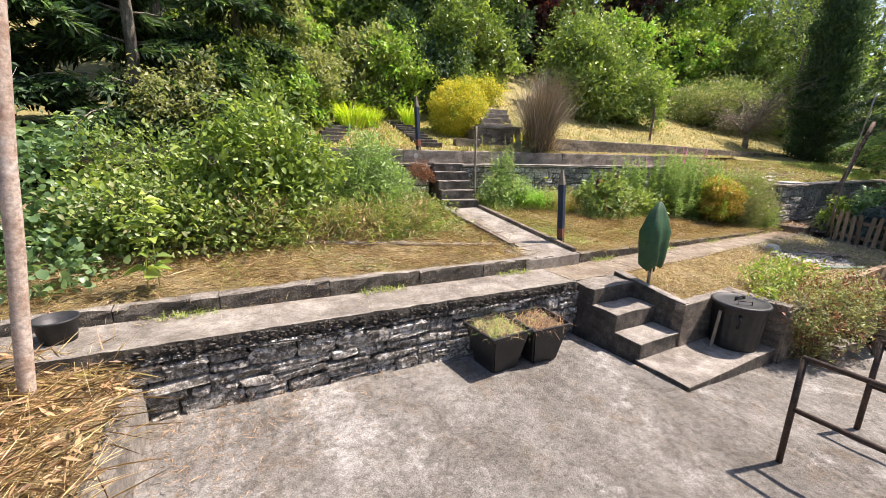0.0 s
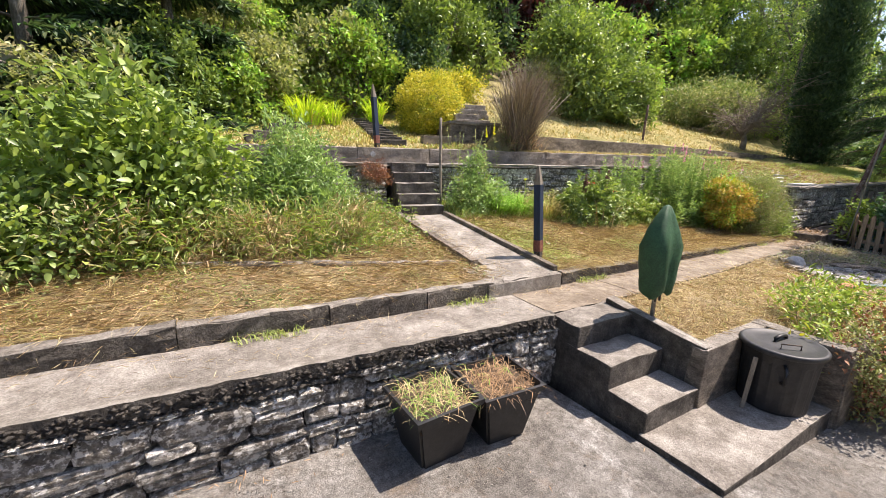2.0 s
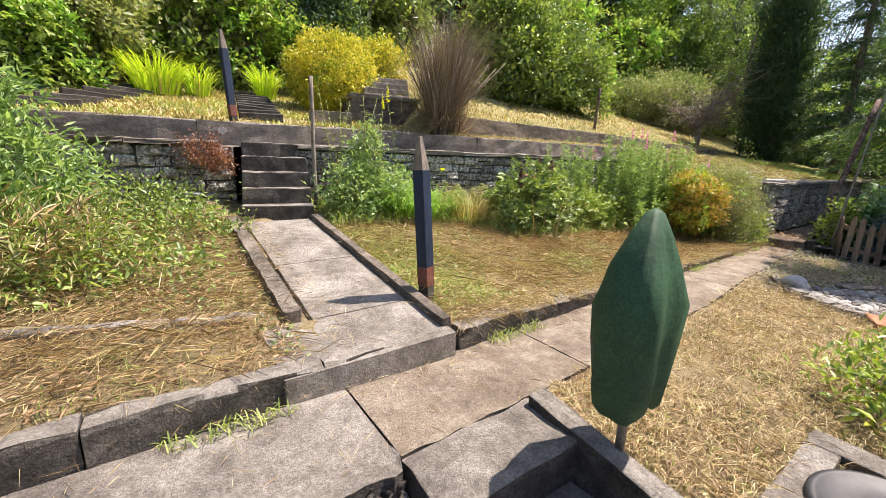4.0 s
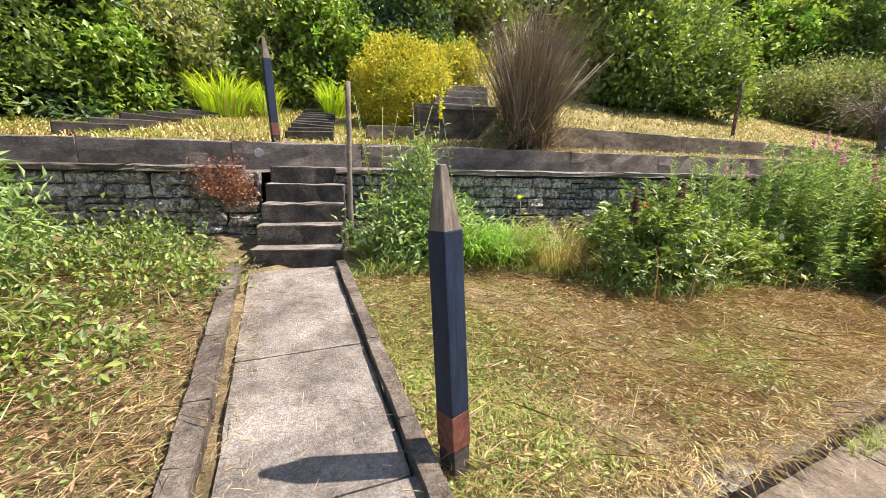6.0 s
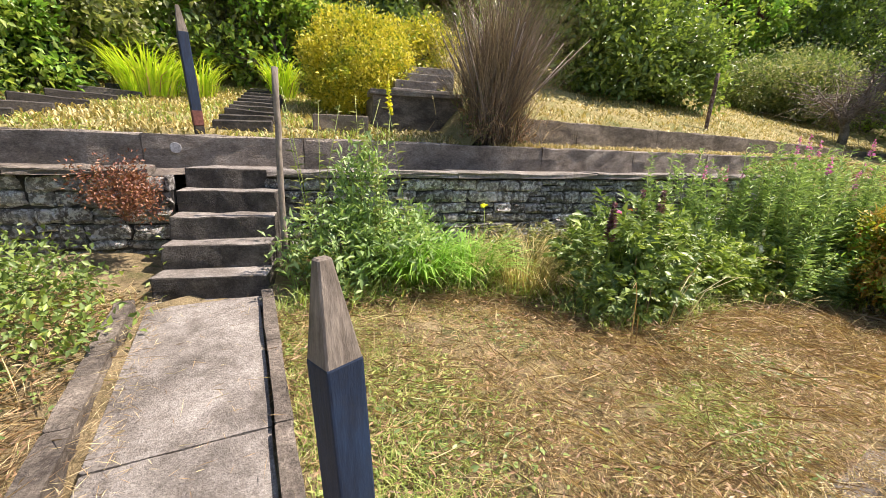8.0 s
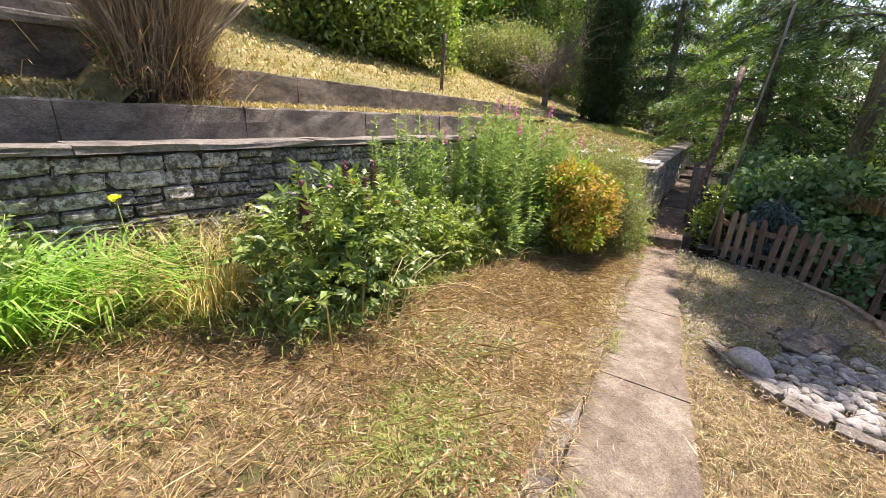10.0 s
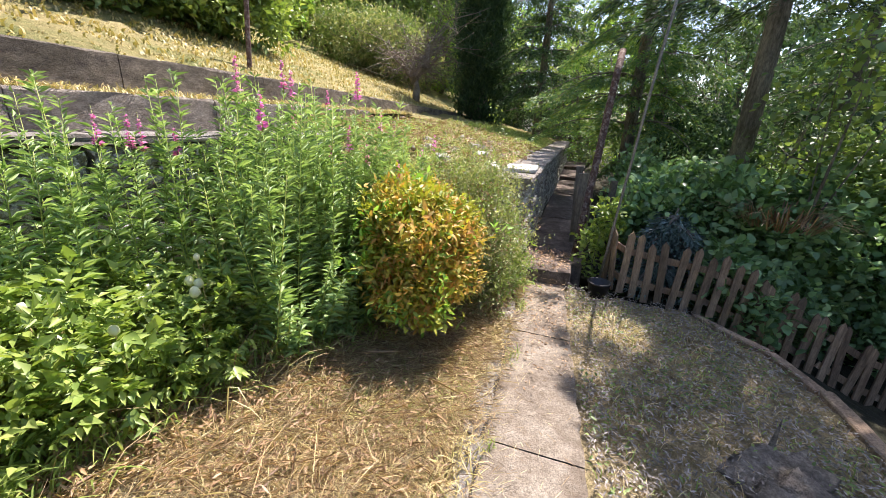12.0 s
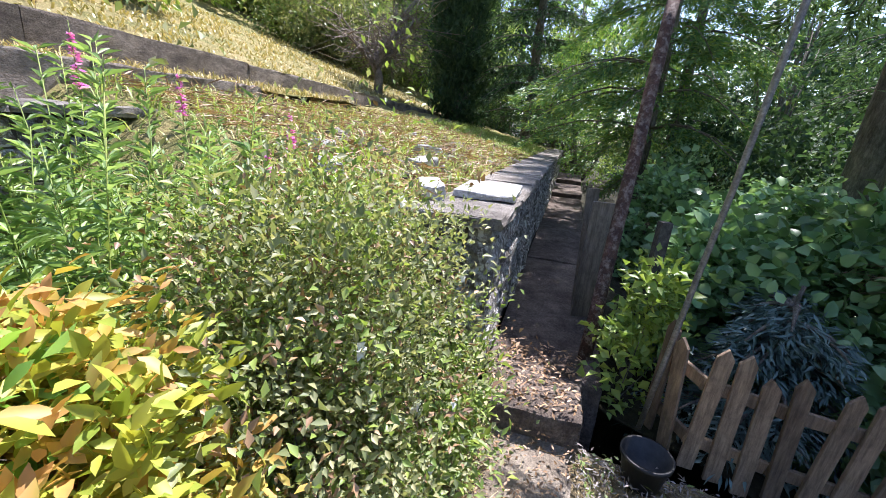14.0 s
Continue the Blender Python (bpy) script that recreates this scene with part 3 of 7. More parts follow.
WALLC = surface("stained_wall_concrete", [(0.25, (0.19, 0.158, 0.126)), (0.5, (0.39, 0.335, 0.272)), (0.78, (0.58, 0.52, 0.43))], 2.6, 60, (0.08, 0.066, 0.053), 0.5, 0.95, 1.0, 70, stretch=(0.8, 0.8, 1.6), bump_dist=0.03)
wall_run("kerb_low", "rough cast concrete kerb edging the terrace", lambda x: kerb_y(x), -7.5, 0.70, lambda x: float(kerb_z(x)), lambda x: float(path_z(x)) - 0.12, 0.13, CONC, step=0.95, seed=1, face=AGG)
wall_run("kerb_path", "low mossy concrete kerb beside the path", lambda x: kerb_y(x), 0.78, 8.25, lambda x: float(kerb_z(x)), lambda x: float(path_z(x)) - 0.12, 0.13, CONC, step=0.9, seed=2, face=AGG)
wall_run("wall_upper", "grey cast concrete retaining wall with stained face", w1_y, -9, 10.0, W1_TOP, 1.75, 0.16, WALLC, step=1.4, seed=3)
wall_run("wall_lawn", "dark concrete retaining wall below the sloping lawn", w2_y, 3.35, 21.2, lambda x: float(w2_z(x)), lambda x: 1.7, 0.18, CONC_D, step=1.9, seed=4)
wall_run("trim_coping", "flat concrete coping on the stone garden wall", lambda x: w0_y(x) - 0.05, -8, -0.06, W0_TOP + 0.02, W0_TOP - 0.04, 0.36, CONC_D, step=1.1, seed=5)
wall_run("trim_coping_long", "flat concrete coping on the stone garden wall", lambda x: w0_y(x) - 0.04, 0.80, 8.4, W0_TOP + 0.02, W0_TOP - 0.04, 0.34, CONC, step=1.6, seed=6)


def stone_mesh(w, h, d, rng):
    """One rough walling stone, its face proud and its edges worn."""
    vs = []
    for k, (inset, yy) in enumerate([(0.0, d), (0.0, 0.022), (0.10, 0.003), (0.45, -0.010)]):
        m = min(w, h) * 0.5 * inset
        for sx, sz in [(-1, -1), (0, -1), (1, -1), (1, 0), (1, 1), (0, 1), (-1, 1), (-1, 0)]:
            corner = 0.93 if sx and sz and k else 1.0
            vs.append((sx * (w / 2 - m) * corner + rng.uniform(-1, 1) * 0.075 * w * (k > 0), yy + rng.uniform(-0.008, 0.008), sz * (h / 2 - m) * corner + rng.uniform(-1, 1) * 0.10 * h * (k > 0)))
    fs = [(k * 8 + j, k * 8 + (j + 1) % 8, k * 8 + 8 + (j + 1) % 8, k * 8 + 8 + j) for k in range(3) for j in range(8)]
    fs.append(tuple(range(24, 32)))
    return vs, fs


def stone_wall(name, label, x0, x1, yf, zb, zt, seed, thick=0.3, size=(0.12, 0.42), rows=(0.07, 0.15), turn=None, mat=STONE, core=0.035):
    """A mortared rubble wall: a dark core with each stone its own piece."""
    rng = random.Random(seed)
    e = thing(name, label, "wall", kind="structure")
    n = max(2, int((x1 - x0) / 0.4))
    us = [x0 + (x1 - x0) * i / n for i in range(n + 1)]
    V, F = [], []
    for u in us:
        b, t = (zb(u), zt(u))
        y = float(yf(u))
        V += [(u, y + core, b - 0.15), (u, y + core, t), (u, y + thick, t), (u, y + thick, b - 0.15)]
    for i in range(n):
        for j in range(4):
            F.append((i * 4 + j, i * 4 + 4 + j, i * 4 + 4 + (j + 1) % 4, i * 4 + (j + 1) % 4))
    F += [(0, 1, 2, 3), tuple(n * 4 + j for j in (3, 2, 1, 0))]
    under(new("core", mesh_of("core", V, F, MORTAR)), e)
    f = 0.0
    while f < 0.97:
        x = x0 + rng.uniform(-0.05, 0.0)
        H = zt(x0 + (x1 - x0) / 2) - zb(x0 + (x1 - x0) / 2)
        rh = min(rng.uniform(*rows), (1 - f) * H)
        while x < x1 - 0.03:
            w = min(rng.uniform(*size), x1 - x)
            cx = x + w / 2
            b, t = zb(cx), zt(cx)
            k = (t - b) / H
            split = rh > 0.12 and rng.random() < 0.3
            for q in range(2 if split else 1):
                hh = rh * k / (2 if split else 1)
                cz = b + f * (t - b) + hh * (q + 0.5)
                vs, fs = stone_mesh(w - rng.uniform(0.003, 0.012), hh - rng.uniform(0.002, 0.010), 0.12, rng)
                me = mesh_of("stone", vs, fs, mat)
                ob = under(new("stone", me), e)
                slope = (float(yf(cx + 0.1)) - float(yf(cx - 0.1))) / 0.2
                ob.matrix_basis = pose(cx, float(yf(cx)) + rng.uniform(-0.012, 0.014), cz + rng.uniform(-0.008, 0.008), rng.uniform(-3, 3), rng.uniform(-3, 3), math.degrees(math.atan(slope)) + rng.uniform(-3, 3))
            x += w
        f += rh / H
    return e


def bottom_steps():
    """Three cast steps up from the patio, with a landing slab and side wall."""
    e = thing("stairs_lower", "three rough cast concrete steps up from the patio", "steps", kind="structure")
    rng = random.Random(8)
    for y0, z, name in ((-0.675, 0.212, "step"), (-0.345, 0.425, "step"), (-0.005, 0.62, "step")):
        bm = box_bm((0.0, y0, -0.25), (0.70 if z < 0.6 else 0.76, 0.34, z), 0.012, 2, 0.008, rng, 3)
        # Risers: aggregate texture, with shade darkened into its colour.
        darker_uprights(part(name, bm, CONC, e), AGG)
    darker_uprights(part("landing", box_bm((-0.02, -1.24, -0.4), (1.72, -0.65, 0.03), 0.015, 2, 0.006, rng, 3), CONC, e), AGG)
    return e


bottom_steps()


def bed_walls():
    e = thing("wall_bed", "mossy cast concrete wall round the raised lawn", "wall", kind="structure")
    rng = random.Random(9)
    bm = box_bm((0.705, -0.67, -0.2), (0.82, 0.30, 0.56), 0.012, 2, 0.008, rng, 4)
    for v in bm.verts:
        if v.co.z > 0.3:
            v.co.z += 0.13 * max(0, (v.co.y + 0.67)) / 0.97
    # Darker upright faces put these walls' shade into the material.
    darker_uprights(part("side", bm, CONC, e), AGG)
    darker_uprights(part("back", box_bm((0.70, -0.69, -0.2), (1.76, -0.55, 0.55), 0.012, 2, 0.008, rng, 3), CONC, e), CONC_D)
    darker_uprights(part("return", box_bm((1.71, -1.26, -0.3), (1.86, -0.56, 0.56), 0.012, 2, 0.008, rng, 3), CONC, e), CONC_D)
    bm = box_bm((1.73, -1.28, -0.4), (3.85, -1.12, 0.50), 0.012, 2, 0.008, rng, 5)
    part("front", bm, CONC_D, e)
    return e


bed_walls()


def upper_stairs():
    e = thing("stairs_upper", "five worn concrete steps between stone walls", "steps", kind="structure", at=(0.36, 3.72, 0), turn=-12)
    rng = random.Random(10)
    for i in range(5):
        z = 1.25 + 0.175 * i if i < 4 else W0_TOP + 0.02
        darker_uprights(part("step", box_bm((-0.37, 0.215 * i, 0.85), (0.37, 1.35, z), 0.014, 2, 0.010, rng, 4), CONC, e), AGG)
    part("threshold", box_bm((-0.40, -0.16, 0.8), (0.36, 0.02, 1.085), 0.012, 2, 0.006, rng, 3), CONC, e)
    return e


upper_stairs()


def stair_path():
    e = thing("pavement_stairs", "concrete path leading to the upper steps", "path", kind="structure")
    rng = random.Random(11)
    ys = [0.90, 1.42, 2.35, 3.62]
    for a, b in zip(ys, ys[1:]):
        bm = box_bm((0.0 if a > 1 else -0.30, a + 0.005, 0), (0.66 if a > 1 else 0.72, b - 0.005, 1), 0.006, 1, 0.004, rng, 5)
        for v in bm.verts:
            top = 0.775 + 0.125 * max(0, v.co.y - 0.97)
            v.co.z = top + (v.co.z - 1) * 0.06 if v.co.z > 0.9 else top - 0.22
        part("slab", bm, CONC, e)
    for x0, x1, y0, y1, dz in ((0.675, 0.75, 1.0, 3.6, 0.055), (-0.16, -0.06, 1.45, 3.65, 0.06)):
        n = 4
        for i in range(n):
            a, b = y0 + (y1 - y0) * i / n, y0 + (y1 - y0) * (i + 1) / n
            bm = box_bm((x0, a + 0.004, 0), (x1, b - 0.004, 1), 0.008, 1, 0.006, rng, 3)
            for v in bm.verts:
                top = 0.775 + 0.125 * max(0, v.co.y - 0.97) + dz
                v.co.z = top + (v.co.z - 1) * 0.05 if v.co.z > 0.9 else top - 0.2
            part("edging", bm, CONC_D, e)
    return e


stair_path()


def bed_edging():
    """A pale edging strip across the left bed."""
    e = thing("trim_edging", "pale concrete edging strip half buried in straw", "edging", kind="structure")
    rng = random.Random(12)
    P = [(-4.6, 2.35), (-3.2, 2.15), (-1.9, 1.92), (-0.7, 1.66), (-0.25, 1.58)]
    for (xa, ya), (xb, yb) in zip(P, P[1:]):
        n = 6
        pts = [(xa + (xb - xa) * (0.01 + 0.98 * i / n), ya + (yb - ya) * i / n) for i in range(n + 1)]
        pts = [(x, y, float(turf_z(x, y)) + 0.012 + rng.uniform(-0.01, 0.01)) for x, y in pts]
        tube_ob("edging", pts, 0.042, CONC, e, 5, smooth=False)
    return e


bed_edging()

# ---- stone walls, piece by piece ----
stone_wall("wall_stone_low", "weathered limestone rubble wall with a concrete top", -4.75, 0.0, lambda x: 0.235 + 0 * x, lambda x: float(patio_z(x)) - 0.03, lambda x: float(path_z(x)) - 0.085, 21, 0.25, (0.13, 0.50), (0.085, 0.20), core=0.055)
stone_wall("wall_stone_left", "whitened limestone rubble wall beside the steps", -3.6, 0.08, w0_y, lambda x: float(turf_z(x, w0_y(x))) - 0.05, lambda x: W0_TOP - 0.045, 22, 0.25, (0.12, 0.36), (0.07, 0.14))
stone_wall("wall_stone_right", "limestone rubble wall behind the flower bed", 0.78, 8.35, w0_y, lambda x: float(turf_z(x, w0_y(x))) - 0.02, lambda x: W0_TOP - 0.045, 23, 0.25, (0.14, 0.42), (0.07, 0.15))
stone_wall("wall_stone_path", "dark dry stone wall along the shaded path", 8.35, 20.0, lambda x: 1.50 + 0 * x, lambda x: 0.62, lambda x: 1.52, 24, 0.36, (0.18, 0.5), (0.1, 0.18))
wall_run("trim_path_coping", "flat stone coping slabs on the path wall", lambda x: 1.46 + 0 * x, 8.30, 20.0, 1.585, 1.525, 0.48, CONC, step=0.8, seed=25, rough=0.008)


def end_wall():
    """The stepped end of the stone wall, seen from the path."""
    e = thing("wall_stone_end", "square end of the stone wall by the step", "wall", kind="structure", at=(8.33, 1.88, 0), turn=-90)
    rng = random.Random(31)
    part("core", box_bm((-0.40, 0.05, 0.4), (0.36, 0.3, 1.52), 0.01, 1), MORTAR, e)
    z = 0.5
    while z < 1.5:
        h, x = rng.uniform(0.1, 0.17), -0.40
        while x < 0.36:
            w = min(rng.uniform(0.15, 0.35), 0.37 - x)
            if w > 0.04:
                ob = under(new("stone", mesh_of("stone", *stone_mesh(w - 0.012, h - 0.01, 0.12, rng), STONE)), e)
                ob.matrix_basis = pose(x + w / 2, 0, z + h / 2, rng.uniform(-3, 3), 0, rng.uniform(-3, 3))
            x += w
        z += h
    part("coping", box_bm((-0.42, -0.04, 1.525), (0.37, 0.30, 1.58), 0.012, 2, 0.006, rng, 2), CONC, e)
    return e


end_wall()


EARTH = surface("trodden_earth", [(0.3, (0.10, 0.075, 0.058)), (0.7, (0.28, 0.225, 0.18))], 4, 60, (0.05, 0.038, 0.03), 0.5, 0.95, 1.0, 60, bump_dist=0.02)


def far_path():
    e = thing("pavement_shaded", "worn earth and concrete path in deep shade", "path", kind="structure")
    rng = random.Random(32)
    part("step", box_bm((8.24, 0.92, 0.2), (8.62, 1.47, 0.61), 0.02, 2, 0.012, rng, 4), EARTH, e)
    for a, b, z in ((8.6, 11.0, 0.60), (11.0, 13.6, 0.61), (13.6, 16.2, 0.62), (16.2, 18.2, 0.72), (18.2, 20.5, 0.84)):
        part("slab", box_bm((a + 0.005, 0.80, 0.1), (b - 0.005, 1.50, z), 0.015, 2, 0.01, rng, 4), EARTH, e)
    return e


far_path()


def coping_bits():
    """Loose pale coping stones on the bank."""
    rng = random.Random(33)
    for x, y, z, w, r in ((8.7, 1.98, 1.62, 0.30, 25), (9.5, 2.35, 1.68, 0.28, -15), (8.5, 2.55, 1.70, 0.22, 40), (8.9, 2.9, 1.78, 0.25, 5), (10.3, 2.6, 1.73, 0.3, -30)):
        bm = box_bm((-w / 2, -0.07, -0.05), (w / 2, 0.07, 0.05), 0.02, 2, 0.012, rng, 2)
        ob = part("loose_stone", bm, STONE_W, None)
        ob.matrix_basis = pose(x, y, z, rng.uniform(-8, 8), rng.uniform(-8, 8), r)
        tagged(ob, "loose pale stone lying on the weedy bank", "stone", "loose stones on the bank")


coping_bits()
ob = part("coping_slab", box_bm((-0.30, -0.19, -0.02), (0.30, 0.19, 0.02), 0.008, 2, 0.006, random.Random(6), 3), STONE_W, None)
ob.matrix_basis = pose(9.05, 1.68, 1.61, 0, 0, 3)
tagged(ob, "bleached white slab lying on the wall top", "slab")
# Unseen wall added at the patio's back to bounce light into the garden.
tagged(part("wall_bounce", box_bm((-9, -9.2, -1), (9, -9.0, 4.5), 0.0), CONC, None), "plain unseen wall added to bounce light", "wall", "", "structure")

# ---- things on the patio and lower lawn ----
def lathe_bm(profile, sides=48, ribs=0, depth=0.0):
    bm = bmesh.new()
    rings = []
    for r, z, ribbed in profile:
        ring = []
        for j in range(sides):
            a = 2 * math.pi * j / sides
            rr = r + (depth * (1 if (j // 2) % 2 else -1) if ribbed else 0)
            ring.append(bm.verts.new((rr * math.cos(a), rr * math.sin(a), z)))
        rings.append(ring)
    for a, b in zip(rings, rings[1:]):
        for j in range(sides):
            bm.faces.new((a[j], a[(j + 1) % sides], b[(j + 1) % sides], b[j]))
    bm.faces.new(rings[0][::-1])
    bm.faces.new(rings[-1])
    return bm


def dustbin():
    e = thing("dustbin", "black plastic dustbin with a flat grey lid on the landing", "dustbin", at=(1.385, -0.93, 0.032))
    e.scale = (1.16, 1.16, 1.06)
    part("body", lathe_bm([(0.198, 0, 0), (0.205, 0.01, 0), (0.207, 0.04, 1), (0.224, 0.40, 1), (0.226, 0.42, 0), (0.230, 0.47, 0), (0.232, 0.50, 0), (0.20, 0.50, 0), (0.19, 0.3, 0)], 72, 1, 0.0018), PLASTIC, e, smooth=False)
    lid = part("lid", lathe_bm([(0.243, 0.475, 0), (0.252, 0.48, 0), (0.254, 0.505, 0), (0.246, 0.516, 0), (0.23, 0.519, 0), (0.225, 0.514, 0), (0.12, 0.519, 0), (0.03, 0.521, 0)], 64), PLASTIC_G, e, "faded grey lid", smooth=True)
    tube_ob("handle", [(-0.06, 0.03, 0.515), (-0.05, 0.03, 0.545), (0.0, 0.025, 0.556), (0.06, 0.02, 0.553), (0.09, 0.02, 0.54), (0.095, 0.02, 0.515)], 0.014, PLASTIC, lid, 8)
    tube_ob("clip", [(-0.15, -0.04, 0.515), (-0.15, -0.04, 0.555), (-0.06, -0.12, 0.555), (-0.06, -0.12, 0.515)], 0.005, IRON, lid, 6)
    tube_ob("side_handle", [(-0.20, -0.10, 0.42), (-0.25, -0.13, 0.40), (-0.26, -0.13, 0.30), (-0.21, -0.10, 0.28)], 0.012, PLASTIC, e, 8)
    return e


dustbin()
plank = part("offcut_board", box_bm((-0.008, -0.016, 0), (0.008, 0.016, 0.46), 0.003, 1), WOOD, None)
plank.matrix_basis = pose(1.055, -0.86, 0.03, 3, 3, 20)
tagged(plank, "narrow weathered board leaning behind the dustbin", "board")


def planter(x, y, seed, turn, green):
    rng = np.random.default_rng(seed)
    z = float(patio_z(x)) + 0.005
    e = thing("planter", "square black plastic planter full of dried grass", "planter", "planters by the wall", at=(x, y, z), turn=turn)
    e.scale = (1.08, 1.08, 1.05)
    bm = bmesh.new()
    loops = []
    for h, zz in ((0.145, 0.0), (0.15, 0.005), (0.215, 0.37), (0.232, 0.372), (0.236, 0.41), (0.218, 0.412), (0.205, 0.33)):
        loops.append([bm.verts.new((sx * h, sy * h, zz)) for sx, sy in ((-1, -1), (1, -1), (1, 1), (-1, 1))])
    for a, b in zip(loops, loops[1:]):
        for j in range(4):
            bm.faces.new((a[j], a[(j + 1) % 4], b[(j + 1) % 4], b[j]))
    bm.faces.new(loops[0][::-1])
    bmesh.ops.bevel(bm, geom=[ed for ed in bm.edges if abs(ed.verts[0].co.z - ed.verts[1].co.z) > 0.05], offset=0.015, segments=2, affect="EDGES")
    part("pot", bm, PLASTIC, e)
    part("earth", box_bm((-0.2, -0.2, 0.30), (0.2, 0.2, 0.365), 0.01, 1, 0.01, random.Random(seed), 3), SOIL, e)
    n = 420
    P = np.stack([rng.uniform(-0.19, 0.19, n), rng.uniform(-0.19, 0.19, n), np.full(n, 0.36)], 1)
    D = unit(rng.normal(size=(n, 3)) * [0.8, 0.8, 0.3] + [0, 0, 0.7])
    k = rng.random(n) < green
    for nm, m, sel in (("dry_grass", L_STRAW, ~k), ("green_grass", L_LILY, k)):
        if sel.sum():
            under(new(nm, quick_mesh(nm, *blade_arrays(P[sel], D[sel], rng.uniform(0.06, 0.2, sel.sum()), 0.004, rng, 1.1), L_DEADLEAF if m is L_STRAW and seed == 42 else m)), e)
    return e


planter(-1.46, -0.05, 41, 4, 0.35)
planter(-0.92, -0.06, 42, -3, 0.05)


def dryer_cover():
    e = thing("rotary_dryer", "folded rotary clothes dryer under a green cloth cover", "clothes dryer", at=(0.82, -0.13, 0.66), turn=20)
    bm = bmesh.new()
    rng = random.Random(5)
    rings = []
    for r, z in ((0.13, 0.19), (0.17, 0.22), (0.19, 0.32), (0.205, 0.50), (0.215, 0.64), (0.165, 0.78), (0.10, 0.90), (0.045, 0.985), (0.012, 1.0)):
        ring = []
        for j in range(28):
            a = 2 * math.pi * j / 28
            rr = r * (1 + 0.20 * math.cos(2 * a + 0.6) + 0.10 * math.cos(5 * a + z * 2) + 0.05 * math.cos(9 * a + z * 9) + rng.uniform(-0.02, 0.02))
            ring.append(bm.verts.new((rr * math.cos(a), rr * math.sin(a) * 0.75, z + 0.03 * math.cos(3 * a) * (z < 0.3))))
        rings.append(ring)
    for a, b in zip(rings, rings[1:]):
        for j in range(28):
            bm.faces.new((a[j], a[(j + 1) % 28], b[(j + 1) % 28], b[j]))
    bm.faces.new(rings[-1])
    part("cover", bm, COVER, e, smooth=True)
    tube_ob("pole", [(0, 0, -0.1), (0, 0, 0.2), (0, 0, 0.6)], 0.02, STEEL, e, 10)
    for k in range(4):
        a = k * math.pi / 2 + 0.4
        tube_ob("arm", [(0.05 * math.cos(a), 0.04 * math.sin(a), 0.12), (0.05 * math.cos(a), 0.04 * math.sin(a), 0.5)], 0.011, PLASTIC, e, 6)
    v = [(0.195 * math.cos(0.15) * s, 0.13 * math.sin(0.15), z) for s, z in ((0.95, 0.23), (1.1, 0.4), (1.2, 0.6), (0.95, 0.76), (0.5, 0.9))]
    tube_ob("piping", v, 0.006, COVER, e, 6)
    return e


dryer_cover()


def handrail(x, y0, y1, z0, name="handrail"):
    e = thing(name, "rusty dark iron pipe handrail with two bars", "handrail", "handrails on the patio", at=(x, y0, z0))
    L = y1 - y0
    for y in (0, L * 0.5, L):
        tube_ob("post", [(0.0, y, -0.05), (0.0, y + 0.01, 0.80)], 0.021, IRON, e, 10)
    for z in (0.40, 0.80):
        tube_ob("bar", [(0, -0.02 * (L > 0) + 0.02, z), (0.004, L * 0.5, z + 0.004), (0, L, z)], 0.019, IRON, e, 10)
    return e


handrail(-0.34, -2.08, -3.7, 0.05)
handrail(0.88, -2.18, -3.8, -0.06)


def screen_wall():
    e = thing("screen_blocks", "dark pierced concrete screen blocks beside the steps", "screen wall", at=(3.35, -1.75, -0.25), turn=15)
    for i in range(2):
        for j in range(3):
            for lo, hi in (((0, 0, 0), (0.29, 0.09, 0.03)), ((0, 0, 0.26), (0.29, 0.09, 0.29)), ((0, 0, 0.03), (0.03, 0.09, 0.26)), ((0.26, 0, 0.03), (0.29, 0.09, 0.26)), ((0.13, 0, 0.03), (0.16, 0.09, 0.26)), ((0.03, 0, 0.13), (0.26, 0.09, 0.16))):
                o = (i * 0.3, 0, j * 0.3)
                part("block_rib", box_bm([a + b for a, b in zip(lo, o)], [a + b for a, b in zip(hi, o)], 0.004, 1), CONC_D, e)
    return e


screen_wall()


def round_pole(name, label, a, b, r, mat, category="pole"):
    n = 7
    pts = [tuple(a[k] + (b[k] - a[k]) * i / n for k in range(3)) for i in range(n + 1)]
    rng = random.Random(len(label))
    pts = [(x + rng.uniform(-0.004, 0.004), y + rng.uniform(-0.004, 0.004), z) for x, y, z in pts]
    return tagged(tube_ob(name, pts, r, mat, None, 12), label, category)


round_pole("rusty_pole", "tall rusty painted steel pole in the straw bed", (-4.98, 0.0, 0.3), (-4.62, 0.0, 3.4), 0.042, RUST)
round_pole("hand_pole", "thin grey wooden pole beside the upper steps", (0.88, 4.05, 1.2), (0.90, 4.12, 2.72), 0.024, WOOD)
round_pole("lawn_stake", "rusty brown metal stake standing in the lawn", (8.9, 5.7, 2.55), (9.0, 5.72, 3.75), 0.035, RUSTD)
round_pole("fence_pole", "leaning rust-flaked metal pole by the fence", (8.92, 0.895, 0.55), (10.02, 0.69, 3.1), 0.045, RUSTD)
round_pole("guy_pole", "thin grey leaning pole behind the fence", (8.5, 0.60, 0.5), (8.5, 0.37, 3.6), 0.014, STEEL)
round_pole("net_stake", "pale weathered stake holding the wire netting", (-6.3, 4.2, 1.0), (-6.25, 4.2, 3.0), 0.03, RUST)


